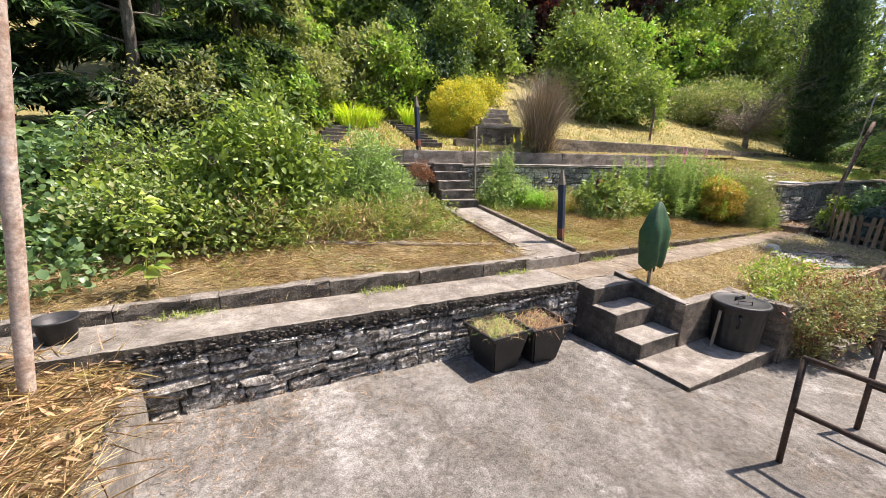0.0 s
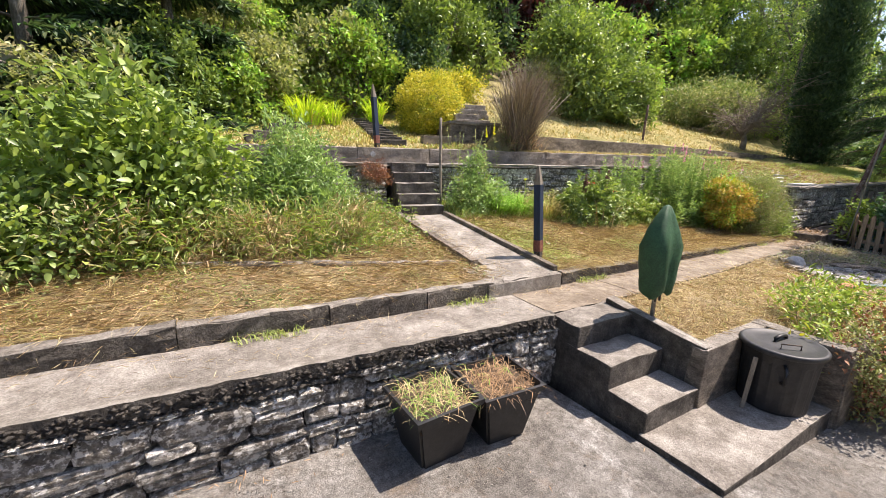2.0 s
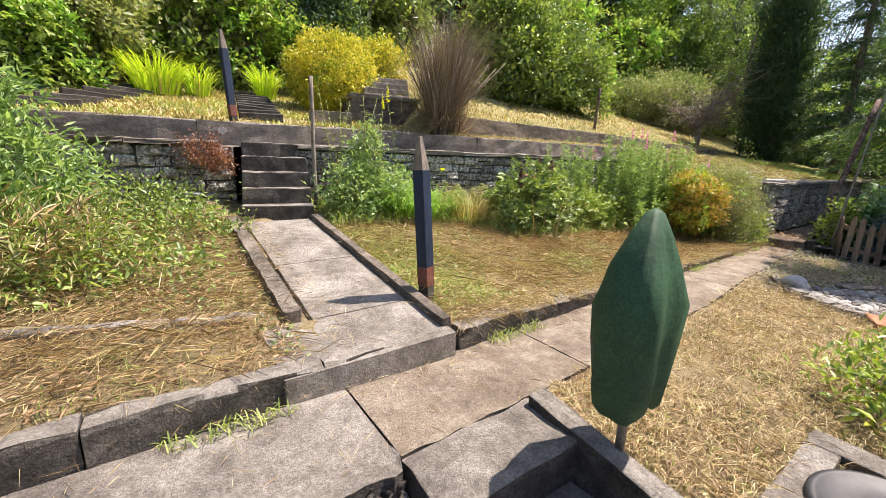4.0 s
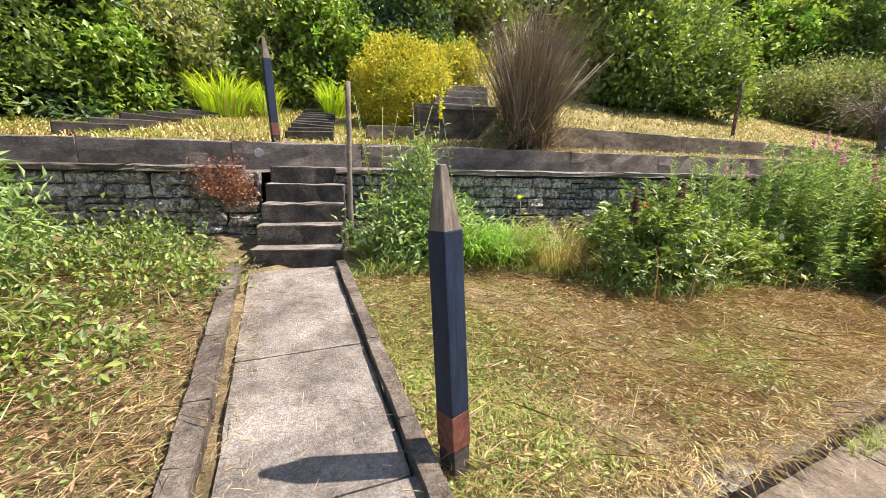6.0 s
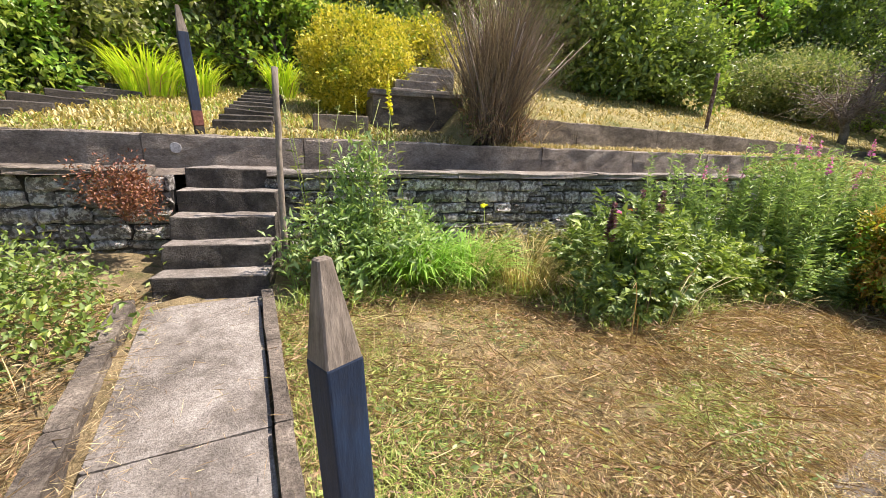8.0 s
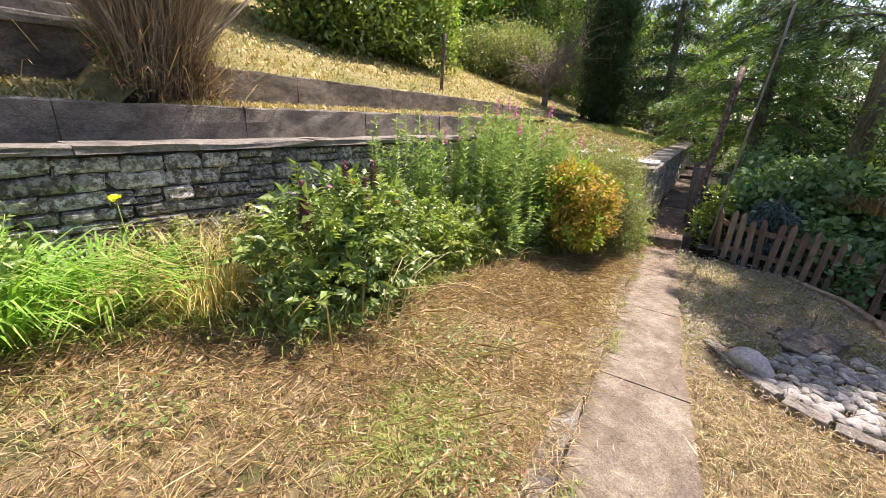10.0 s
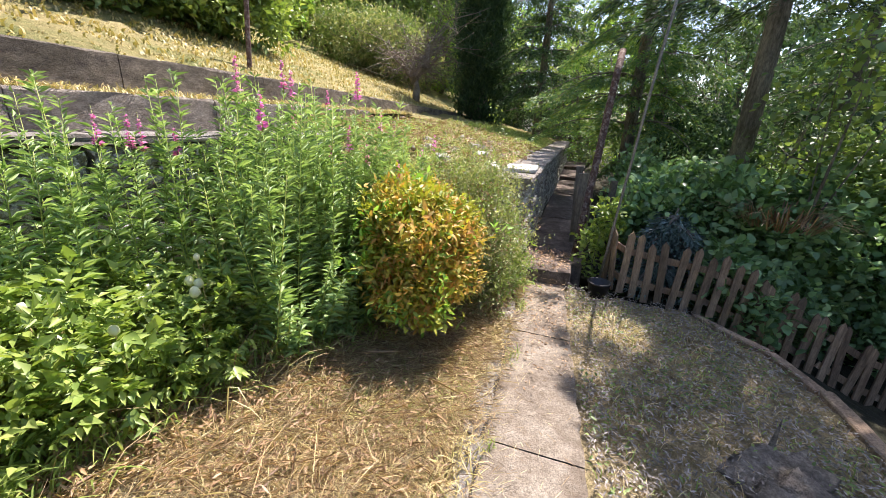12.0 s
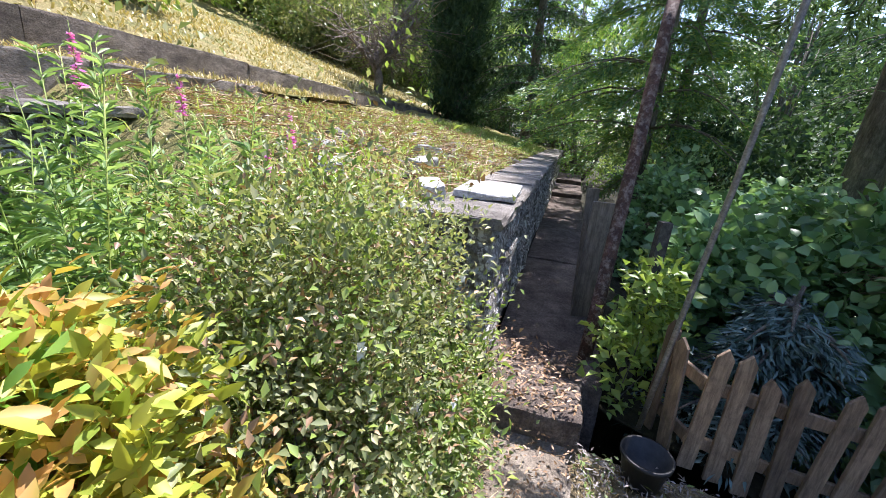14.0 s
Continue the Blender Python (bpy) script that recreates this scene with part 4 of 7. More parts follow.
def pencil_post(x, y, z, h, turn, lean):
    """A square post cut to a point like a pencil, with a red band below."""
    e = thing("pencil_post", "dark blue square post cut to a bare wooden point", "post", "blue pencil posts", at=(x, y, z))
    e.matrix_basis = pose(x, y, z, lean[0], lean[1], turn)
    w = 0.044
    part("shaft", box_bm((-w, -w, 0.19), (w, w, h * 0.80), 0.006, 2), BLUE, e)
    part("band", box_bm((-w - 0.001, -w - 0.001, 0.05), (w + 0.001, w + 0.001, 0.195), 0.005, 2), REDB, e, "faded red painted band")
    part("foot", box_bm((-w + 0.002, -w + 0.002, -0.15), (w - 0.002, w - 0.002, 0.055), 0.004, 1), WOOD_D, e)
    bm = bmesh.new()
    a = [bm.verts.new((sx * w * 0.98, sy * w * 0.98, h * 0.795)) for sx, sy in ((-1, -1), (1, -1), (1, 1), (-1, 1))]
    b = [bm.verts.new((sx * 0.016 - 0.006, sy * 0.014, h)) for sx, sy in ((-1, -1), (1, -1), (1, 1), (-1, 1))]
    for j in range(4):
        bm.faces.new((a[j], a[(j + 1) % 4], b[(j + 1) % 4], b[j]))
    bm.faces.new(b)
    bm.faces.new(a[::-1])
    bmesh.ops.bevel(bm, geom=bm.edges[:], offset=0.004, segments=1, affect="EDGES")
    part("point", bm, WOOD, e, "bare grey wooden point")
    return e


pencil_post(0.835, 1.43, 0.86, 1.10, 20, (-3, -2.0))
pencil_post(0.25, 5.55, 2.26, 1.14, 15, (-1, -3))


def tub():
    e = thing("tub", "black plastic tub standing at the path's end", "tub", at=(-4.95, 0.66, 0.755))
    part("body", lathe_bm([(0.10, 0, 0), (0.125, 0.17, 0), (0.137, 0.175, 0), (0.139, 0.19, 0), (0.128, 0.192, 0), (0.115, 0.1, 0)], 36), PLASTIC_G, e, smooth=True)
    return e


tub()
straw_bed = strip("straw_bed", -9, -4.5, lambda x: np.full(np.shape(x), -3.0), lambda x: np.full(np.shape(x), 0.6), lambda X, Y: 0.62 + 0.08 * np.sin(X * 2) + 0.0 * Y, STRAWY, 30, 30, 0.08, 50, label="heap of cut straw on a raised bed", category="bed")
tagged(part("trim_bed_wall", box_bm((-4.56, -2.6, 0.0), (-4.42, 0.18, 0.50), 0.015, 2, 0.008, random.Random(3), 5), CONC, None), "low crumbling concrete edge of the straw bed", "edging", "", "structure")


def wire_net():
    """Diamond wire netting at the bed's far edge."""
    out = []
    for i in range(-14, 26):
        for s in (1, -1):
            a = np.array([-7.6 + i * 0.075, 4.2, 1.2])
            b = a + np.array([s * 1.0, 0, 1.9])
            if -7.7 < a[0] < -6.0 and -7.9 < b[0] < -5.9:
                out.append(tube_arrays(np.linspace(a, b, 3), 0.003, 3))
    ob = new("wire_net", quick_mesh("wire_net", *joined(out), WIRE))
    tagged(ob, "sagging diamond wire netting above the ivy", "netting")


wire_net()

# ---- pond corner and fence ----
LINER = surface("teal_liner", [(0.3, (0.12, 0.24, 0.21)), (0.7, (0.24, 0.38, 0.33))], 6, 50, (0.15, 0.16, 0.14), 0.4, 0.6, 0.3, 50)
TERRA = surface("terracotta", [(0.3, (0.34, 0.14, 0.07)), (0.7, (0.50, 0.24, 0.13))], 6, 50, (0.25, 0.16, 0.11), 0.4, 0.9, 0.5, 60)


def pond():
    e = thing("pebble_pond", "dry pebble-filled garden pond edged with stones", "pond")
    rng = random.Random(60)
    mesh_pool = []
    for k in range(6):
        bm = bmesh.new()
        bmesh.ops.create_icosphere(bm, subdivisions=2, radius=1)
        for v in bm.verts:
            v.co *= 1 + 0.12 * noise.noise(v.co * 1.3 + Vector((k * 5, 0, 0)))
            v.co.z *= 0.6
        me = bpy.data.meshes.new("pebble")
        bm.to_mesh(me)
        bm.free()
        me.materials.append(PEBBLE)
        me.polygons.foreach_set("use_smooth", [True] * len(me.polygons))
        mesh_pool.append(me)
    poly = [(5.25, 0.20), (4.95, 0.16), (4.80, -0.06), (4.74, -0.36), (5.0, -0.60), (5.5, -0.72), (5.95, -0.62), (5.80, -0.22), (5.5, 0.03)]

    def inside(u, v):
        hit = False
        for (xa, ya), (xb, yb) in zip(poly, poly[1:] + poly[:1]):
            if (ya > v) != (yb > v) and u < (xb - xa) * (v - ya) / (yb - ya) + xa:
                hit = not hit
        return hit

    n = 0
    while n < 260:
        u, v = rng.uniform(4.7, 6.5), rng.uniform(-0.85, 0.45)
        if not inside(u, v):
            continue
        s = rng.uniform(0.022, 0.058)
        ob = under(new("pebble", mesh_pool[n % 6]), e)
        ob.matrix_basis = pose(u, v, float(low_z(u, v)) + 0.03 + rng.uniform(0, 0.025), rng.uniform(-25, 25), rng.uniform(-25, 25), rng.uniform(0, 360)) @ Matrix.Diagonal((s * rng.uniform(0.8, 1.5), s, s * rng.uniform(0.7, 1), 1))
        n += 1
    for (xa, ya), (xb, yb) in zip([(5.36, 0.52), (5.02, 0.32), (4.80, 0.10), (4.70, -0.14)], [(5.03, 0.33), (4.81, 0.11), (4.71, -0.13), (4.66, -0.40)]):
        L = math.dist((xa, ya), (xb, yb))
        ob = part("edge_slab", box_bm((0, -0.05, -0.09), (L - 0.01, 0.05, 0.05), 0.01, 2, 0.008, rng, 2), CONC, e)
        ob.matrix_basis = pose(xa, ya, float(low_z(xa, ya)) + 0.01, rng.uniform(-4, 4), rng.uniform(-3, 3), math.degrees(math.atan2(yb - ya, xb - xa)))
    arc = [(4.64, -0.40), (4.74, -0.50), (4.92, -0.62), (5.15, -0.70), (5.42, -0.76), (5.75, -0.82)]
    tube_ob("liner_rim", [(x, y, float(low_z(x, y)) + 0.035) for x, y in arc], 0.028, LINER, e, 8, "faded teal pond liner edge")
    tile = part("tile", box_bm((-0.14, -0.09, -0.02), (0.14, 0.09, 0.02), 0.006, 1), TERRA, e, "broken terracotta tile")
    tile.matrix_basis = pose(4.56, -0.50, float(low_z(4.56, -0.5)) + 0.05, 3, -4, 25)
    for k, (x, y, w) in enumerate(((6.10, -0.14, 0.44), (6.02, -0.26, 0.52), (5.86, -0.22, 0.46), (5.78, -0.12, 0.3))):
        bm = box_bm((-w / 2, -0.10, -0.018), (w / 2, 0.10, 0.018), 0.010, 2, 0.012, rng, 3)
        ob = part("slate", bm, CONC_D, e)
        ob.matrix_basis = pose(x, y, float(low_z(x, y)) + 0.03 + 0.018 * k, 5, -3, -48 + 7 * k)
    return e


pond()


def boulder(x, y, z, r, squash, seed, label):
    bm = bmesh.new()
    bmesh.ops.create_icosphere(bm, subdivisions=4, radius=1)
    for v in bm.verts:
        d = v.co.copy()
        v.co *= 1 + 0.16 * noise.noise(d * 1.1 + Vector((seed, 0, 0))) + 0.05 * noise.noise(d * 3.5 + Vector((0, seed, 0)))
        v.co = Vector((v.co.x * r[0], v.co.y * r[1], v.co.z * r[2]))
    ob = part("boulder", bm, STONE_W, None, smooth=True)
    ob.matrix_basis = pose(x, y, z, 0, 0, seed * 20)
    return tagged(ob, label, "stone")


boulder(5.12, 0.26, 0.55, (0.17, 0.11, 0.10), 1, 2, "large pale rounded stone at the pond's edge")


def timber_edge():
    e = thing("timber_edging", "weathered timber board edging below the picket fence", "edging")
    for a, b in (((4.62, -0.99), (6.12, -0.97)), ((6.14, -0.97), (7.2, -0.94)), ((7.22, -0.93), (7.72, -0.79)), ((7.74, -0.78), (8.28, -0.34))):
        L = math.hypot(b[0] - a[0], b[1] - a[1])
        ob = part("board", box_bm((0, -0.045, -0.50), (L, 0.045, 0.05), 0.010, 1, 0.008, random.Random(int(L * 100)), 2), WOOD_B, e)
        ob.matrix_basis = pose(a[0], a[1], float(low_z(a[0], a[1])), 0, 0, math.degrees(math.atan2(b[1] - a[1], b[0] - a[0])))
    return e


timber_edge()


def picket_fence():
    e = thing("picket_fence", "old brown wooden picket fence with pointed pales", "fence")
    line = [(8.58, 0.56), (8.38, 0.42), (8.37, 0.05), (8.39, -0.38), (8.43, -0.8), (8.48, -1.2), (8.52, -1.6), (8.58, -2.0), (8.68, -2.5), (8.8, -3.0)]
    foot = lambda y: float(np.interp(y, [-3.0, -2.0, -1.58, -0.45, 0.3, 0.4, 0.56], [-0.80, -0.42, -0.20, 0.33, 0.41, 0.43, 0.47]))
    acc = [0]
    for a, b in zip(line, line[1:]):
        acc.append(acc[-1] + math.dist(a, b))
    at_ = lambda s: (float(np.interp(s, acc, [p[0] for p in line])), float(np.interp(s, acc, [p[1] for p in line])))
    rng = random.Random(70)
    pool = []
    for k in range(4):
        bm = bmesh.new()
        h, w, t = 0.66 + 0.02 * k, 0.036, 0.010
        prof = [(-w, 0), (w, 0), (w, h - 0.05), (0.006 * (k - 1.5), h), (-w, h - 0.05)]
        f = [bm.verts.new((x, -t, z)) for x, z in prof]
        g = [bm.verts.new((x, t, z)) for x, z in prof]
        bm.faces.new(f)
        bm.faces.new(g[::-1])
        for j in range(5):
            bm.faces.new((f[j], g[j], g[(j + 1) % 5], f[(j + 1) % 5]))
        bmesh.ops.recalc_face_normals(bm, faces=bm.faces[:])
        bmesh.ops.bevel(bm, geom=bm.edges[:], offset=0.002, segments=1, affect="EDGES")
        me = bpy.data.meshes.new("pale")
        bm.to_mesh(me)
        bm.free()
        me.materials.append(WOOD_B)
        pool.append(me)
    s = 0.02
    i = 0
    while s < acc[-1]:
        x, y = at_(s)
        x2, y2 = at_(s + 0.05)
        ang = math.degrees(math.atan2(y2 - y, x2 - x))
        z = foot(y)
        ob = under(new("pale", pool[i % 4]), e)
        ob.matrix_basis = pose(x, y, z + rng.uniform(-0.03, 0.02), rng.uniform(-3, 3), rng.uniform(-4, 4), ang)
        s += 0.128
        i += 1
    for dz in (0.16, 0.48):
        for (a, b) in zip(line, line[1:]):
            za, zb = [foot(p[1]) + dz for p in (a, b)]
            n = np.array([a[1] - b[1], b[0] - a[0]])
            n = n / np.linalg.norm(n) * -0.025
            L = math.dist(a, b)
            bm = box_bm((0, -0.012, -0.035), (L, 0.012, 0.035), 0.004, 1)
            ob = part("rail", bm, WOOD_B, e)
            ob.matrix_basis = pose(a[0] - n[0], a[1] - n[1], za, 0, -math.degrees(math.atan2(zb - za, L)), math.degrees(math.atan2(b[1] - a[1], b[0] - a[0])))
    return e


picket_fence()
post = part("fence_post", box_bm((-0.035, -0.035, -0.2), (0.035, 0.035, 1.12), 0.005, 2), WOOD_D, None)
post.matrix_basis = pose(9.12, 0.585, 0.42, 1, 2, 10)
tagged(post, "dark square timber post at the fence's end", "post")
bd = part("gate_board", box_bm((-0.11, -0.011, 0), (0.11, 0.011, 1.05), 0.004, 1), WOOD, None)
bd.matrix_basis = pose(9.62, 0.88, 0.5, 0, 0, 100)
tagged(bd, "grey upright boards of a broken gate", "board")
bd2 = part("gate_board", box_bm((-0.05, -0.011, 0), (0.05, 0.011, 1.12), 0.004, 1), WOOD, None)
bd2.matrix_basis = pose(9.86, 0.93, 0.5, 0, 3, 100)
tagged(bd2, "grey upright boards of a broken gate", "board")
pot = thing("plant_pot", "dented black plastic pot by the fence foot", "pot", at=(8.20, 0.62, 0.42))
pot.scale = (0.85, 0.85, 0.85)
part("body", lathe_bm([(0.10, 0, 0), (0.13, 0.17, 0), (0.14, 0.175, 0), (0.142, 0.2, 0), (0.128, 0.2, 0), (0.11, 0.08, 0)], 28), PLASTIC, pot, smooth=True)

# ---- upper terrace bits ----
def sleepers(name, label, pts, w, turn):
    e = thing(name, label, "steps")
    rng = random.Random(80)
    for i, (x, y, z) in enumerate(pts):
        ob = part("sleeper", box_bm((-w / 2, -0.05, -0.12), (w / 2, 0.05, 0.03), 0.012, 1, 0.006, rng, 2), WOOD_D, e)
        ob.matrix_basis = pose(x, y, z, 0, rng.uniform(-2, 2), turn + rng.uniform(-4, 4))


sleepers("sleeper_steps", "dark timber sleeper steps climbing the upper lawn", [(0.66 + 0.05 * i, 5.75 + 0.36 * i, float(hill_z(0.66, 5.75 + 0.36 * i)) + 0.09) for i in range(10)], 0.6, -8)
sleepers("log_steps", "dark timber edging steps curving up the lawn", [(-1.75 + 0.20 * i, 6.25 + 0.42 * i, float(hill_z(-1.7 + 0.2 * i, 6.25 + 0.42 * i)) + 0.09) for i in range(8)], 0.7, 15)


disc = part("white_disc", lathe_bm([(0.05, 0, 0), (0.05, 0.004, 0), (0.045, 0.006, 0)], 24), STONE_W, None)
disc.matrix_basis = pose(0.06, float(w1_y(0.06)) - 0.012, 2.09, 90, 0, -10)
tagged(disc, "small white round mark on the concrete wall", "disc")


def upper_blocks():
    rng = random.Random(81)
    ob = part("stone_planter", box_bm((-0.33, -0.12, -0.15), (0.33, 0.12, 0.20), 0.012, 2, 0.006, rng, 3), PINK_ST, None)
    ob.matrix_basis = pose(1.75, 5.85, 2.32, 0, 0, -10)
    tagged(ob, "small brick-built planter box on the upper terrace", "planter")
    e = thing("stairs_top", "dark concrete block with steps beside the lawn", "steps", kind="structure", at=(2.85, 6.05, 2.15), turn=-10)
    part("block", box_bm((-0.62, -0.15, -0.3), (0.62, 0.9, 0.68), 0.015, 2, 0.008, rng, 4), CONC_D, e)
    part("cap", box_bm((-0.66, -0.19, 0.68), (0.66, 0.25, 0.74), 0.012, 2, 0.006, rng, 3), CONC, e)
    for i in range(4):
        part("step", box_bm((-0.3 + 0.1 * i, 0.3 + 0.32 * i, 0.4), (0.62 + 0.1 * i, 2.2, 0.84 + 0.16 * i), 0.012, 2, 0.006, rng, 2), CONC, e)


upper_blocks()

# ---- plants: shrubs and flowers ----
def tz(x, y):
    return float(turf_z(x, y))


def hz(x, y):
    return float(hill_z(x, y))


def fountain(name, label, base, n, h, spread, width, mat, seed, bend=0.7, category="grass clump", r=0.15):
    """A clump of arching blades."""
    rng = np.random.default_rng(seed)
    a = rng.uniform(0, 2 * np.pi, n)
    rr = r * np.sqrt(rng.random(n))
    P = np.stack([rr * np.cos(a), rr * np.sin(a), np.full(n, -0.02)], 1)
    t = rng.uniform(0.05, 1, n) * spread
    D = np.stack([np.cos(a) * t, np.sin(a) * t, np.ones(n)], 1)
    e = thing(name, label, category, at=base)
    tagged(under(new("blades", quick_mesh("blades", *blade_arrays(P, D, h * rng.uniform(0.55, 1.1, n), width, rng, bend), mat)), e), kind="stuff")
    m = max(8, n // 9)
    tagged(under(new("dry_blades", quick_mesh("dry_blades", *blade_arrays(P[:m], D[:m] * [1.6, 1.6, 1], h * rng.uniform(0.4, 0.9, m), width * 0.7, rng, bend + 0.4), L_STRAW)), e), kind="stuff")
    return e


def herb(name, label, base, area, n, h, leaf_n, L, W, mat, seed, flower=None, flower_share=0.3, lean=0.08, category="plant", stem_mat=L_GRASS, leaf_up=0.5):
    """Upright leafy stems, some with a spike of flowers."""
    rng = np.random.default_rng(seed)
    stems, leaves, petals = [], [], []
    for i in range(n):
        x, y = rng.uniform(-area[0], area[0]), rng.uniform(-area[1], area[1])
        g = tz(base[0] + x, base[1] + y) - base[2]
        hh = h * rng.uniform(0.7, 1.12)
        top = np.array([x, y, g + hh]) + rng.normal(size=3) * [lean * hh, lean * hh, 0]
        p = np.array([x, y, g]) + (top - [x, y, g]) * np.linspace(0, 1, 4)[:, None]
        stems.append(tube_arrays(p, np.linspace(0.005, 0.002, 4), 3))
        t = rng.uniform(0.15, 1.0, leaf_n)
        P = p[0] + (top - p[0]) * t[:, None]
        a = rng.uniform(0, 2 * np.pi, leaf_n)
        D = np.stack([np.cos(a), np.sin(a), np.full(leaf_n, leaf_up)], 1)
        s = (1.15 - 0.6 * t) * rng.uniform(0.7, 1.2, leaf_n)
        leaves.append(leaf_arrays(P, D, L * s, W * s, rng, 0.2, 0.3))
        if flower and rng.random() < flower_share:
            m = 46
            tt = rng.uniform(0, 1, m)
            Q = top + np.stack([np.zeros(m), np.zeros(m), tt * 0.18], 1)
            a = rng.uniform(0, 2 * np.pi, m)
            E = np.stack([np.cos(a), np.sin(a), 0.3 * np.ones(m)], 1)
            petals.append(leaf_arrays(Q, E, 0.03 * (1.2 - 0.8 * tt), 0.02, rng))
            stems.append(tube_arrays(np.array([top, top + [0, 0, 0.1], top + [0, 0, 0.22]]), [0.003, 0.002, 0.001], 3))
    e = thing(name, label, category, at=base)
    tagged(under(new("stems", quick_mesh("stems", *joined(stems), stem_mat)), e), kind="stuff")
    tagged(under(new("leaves", quick_mesh("leaves", *joined(leaves), mat)), e), kind="stuff")
    for one in petals:
        under(new("flower", quick_mesh("flower", *one, flower)), e, "flower spike")
    return e


# flower bed along the stone wall
for k, (x, y, ax, ay, n, h) in enumerate(((5.25, 3.55, 0.3, 0.35, 26, 1.3), (5.85, 3.0, 0.35, 0.5, 56, 1.45), (6.45, 2.95, 0.4, 0.42, 62, 1.5), (7.2, 2.8, 0.45, 0.45, 50, 1.4), (7.9, 2.75, 0.4, 0.4, 30, 1.15))):
    herb("willowherb", "tall green willowherb with narrow leaves and pink spikes", (x, y, tz(x, y)), (ax, ay), n, h, 92, 0.115, 0.021, L_FIRE, 100 + k, F_PINK, 0.08, leaf_up=0.8, category="flower")
for k, (x, y, ax, ay, n, h, m) in enumerate(((4.1, 3.75, 0.45, 0.25, 24, 0.5, L_MID), (4.85, 3.7, 0.4, 0.25, 22, 0.6, L_FIRE), (3.2, 3.85, 0.4, 0.2, 20, 0.45, L_GREY), (1.9, 4.0, 0.3, 0.15, 16, 0.5, L_FIRE), (6.0, 2.5, 0.35, 0.2, 22, 0.55, L_FIRE), (7.0, 2.45, 0.45, 0.25, 30, 0.85, L_FIRE), (6.4, 3.5, 0.5, 0.2, 22, 1.0, L_MID), (7.4, 3.3, 0.5, 0.25, 26, 1.0, L_MID))):
    herb("bed_plant", "leafy green perennials crowding the flower bed", (x, y, tz(x, y)), (ax, ay), n, h, 60, 0.095, 0.032, m, 760 + k, None, 0, 0.22, "flower", leaf_up=0.45)


def lobed(P, D, L, W, rng):
    """Deeply cut leaves: a terminal leaflet and three pairs of side lobes along one rib."""
    D = unit(D)
    n = len(P)
    L, W = np.broadcast_to(L, n), np.broadcast_to(W, n)
    side = unit(np.cross(D, rng.normal(size=(n, 3)) * 0.3 + [0, 0, 1.0]))
    out = [leaf_arrays(P + D * L[:, None] * 0.45, D - [0, 0, 0.25], L * 0.55, W * 0.7, rng, 0.15, 0.25)]
    for f, w in ((0.28, 0.8), (0.5, 1.0), (0.7, 0.8)):
        for sg in (1, -1):
            out.append(leaf_arrays(P + D * L[:, None] * f - [0, 0, 0.02], side * sg + D * 0.75 - [0, 0, 0.12], W * w, W * 0.36, rng, 0.15, 0.2))
    return joined(out)


def leafy_bed(name, label, base, blobs, clusters, per, L, W, mat, mat2, seed, spikes=0):
    """A mound of large cut leaves, with dark hooded flower spikes on some."""
    e = shrub(name, label, "flower", base, blobs, clusters, per, 0.05, L, W, mat, seed, 0.006, L_GRASS, 0.45, 0.55, 0.35, maker=lobed, more=(("young_leaves", 0.3, mat2),))
    rng = np.random.default_rng(seed + 3)
    for k in range(spikes):
        x, y = rng.uniform(-0.35, 0.45), rng.uniform(-0.15, 0.3)
        h = rng.uniform(0.82, 1.0)
        tube_ob("stalk", [(x * 0.6, y * 0.6, 0), (x * 0.9, y * 0.9, h * 0.5), (x, y, h)], 0.006, L_GRASS, e, 5)
        m = 60
        t = np.linspace(0, 1, m)
        a = np.arange(m) * 2.4
        Q = np.stack([np.full(m, x), np.full(m, y), h - 0.24 + 0.28 * t], 1)
        E = np.stack([np.cos(a), np.sin(a), np.full(m, 0.55)], 1)
        under(new("flower_spike", quick_mesh("flower_spike", *leaf_arrays(Q, E, 0.06 * (1.15 - 0.7 * t), 0.03, rng), L_PLUM)), e, "dark purple hooded flower spike")
    return e


leafy_bed("acanthus", "leafy dark green acanthus clump with purple spikes", (3.6, 3.0, tz(3.6, 3.0)), [(3.45, 2.95, 1.28, 0.42, 0.34, 0.34), (3.95, 3.0, 1.25, 0.42, 0.36, 0.32), (3.7, 3.1, 1.5, 0.36, 0.28, 0.22), (3.6, 2.75, 1.08, 0.5, 0.25, 0.18)], 130, 6, 0.17, 0.075, L_MID, L_BRIGHT, 110, 5)
leafy_bed("poppy_leaves", "low leafy bed of poppies gone to seed", (4.75, 3.15, tz(4.75, 3.15)), [(4.6, 3.1, 1.12, 0.5, 0.42, 0.24), (5.1, 3.05, 1.10, 0.42, 0.38, 0.24), (4.4, 3.4, 1.2, 0.4, 0.3, 0.25), (4.75, 2.85, 1.0, 0.5, 0.24, 0.16)], 170, 6, 0.15, 0.065, L_BRIGHT, L_GRASS, 111)
leafy_bed("poppy_leaves", "low leafy bed of poppies gone to seed", (5.55, 2.85, tz(5.55, 2.85)), [(5.5, 2.85, 1.0, 0.36, 0.26, 0.2), (5.2, 2.8, 0.95, 0.3, 0.2, 0.16)], 70, 6, 0.13, 0.06, L_BRIGHT, L_GRASS, 112)
fountain("daylily", "bright green daylily clump with arching leaves", (1.95, 3.80, tz(1.95, 3.80)), 380, 0.72, 1.1, 0.017, L_LILY, 113, 0.8, "flower", 0.26)
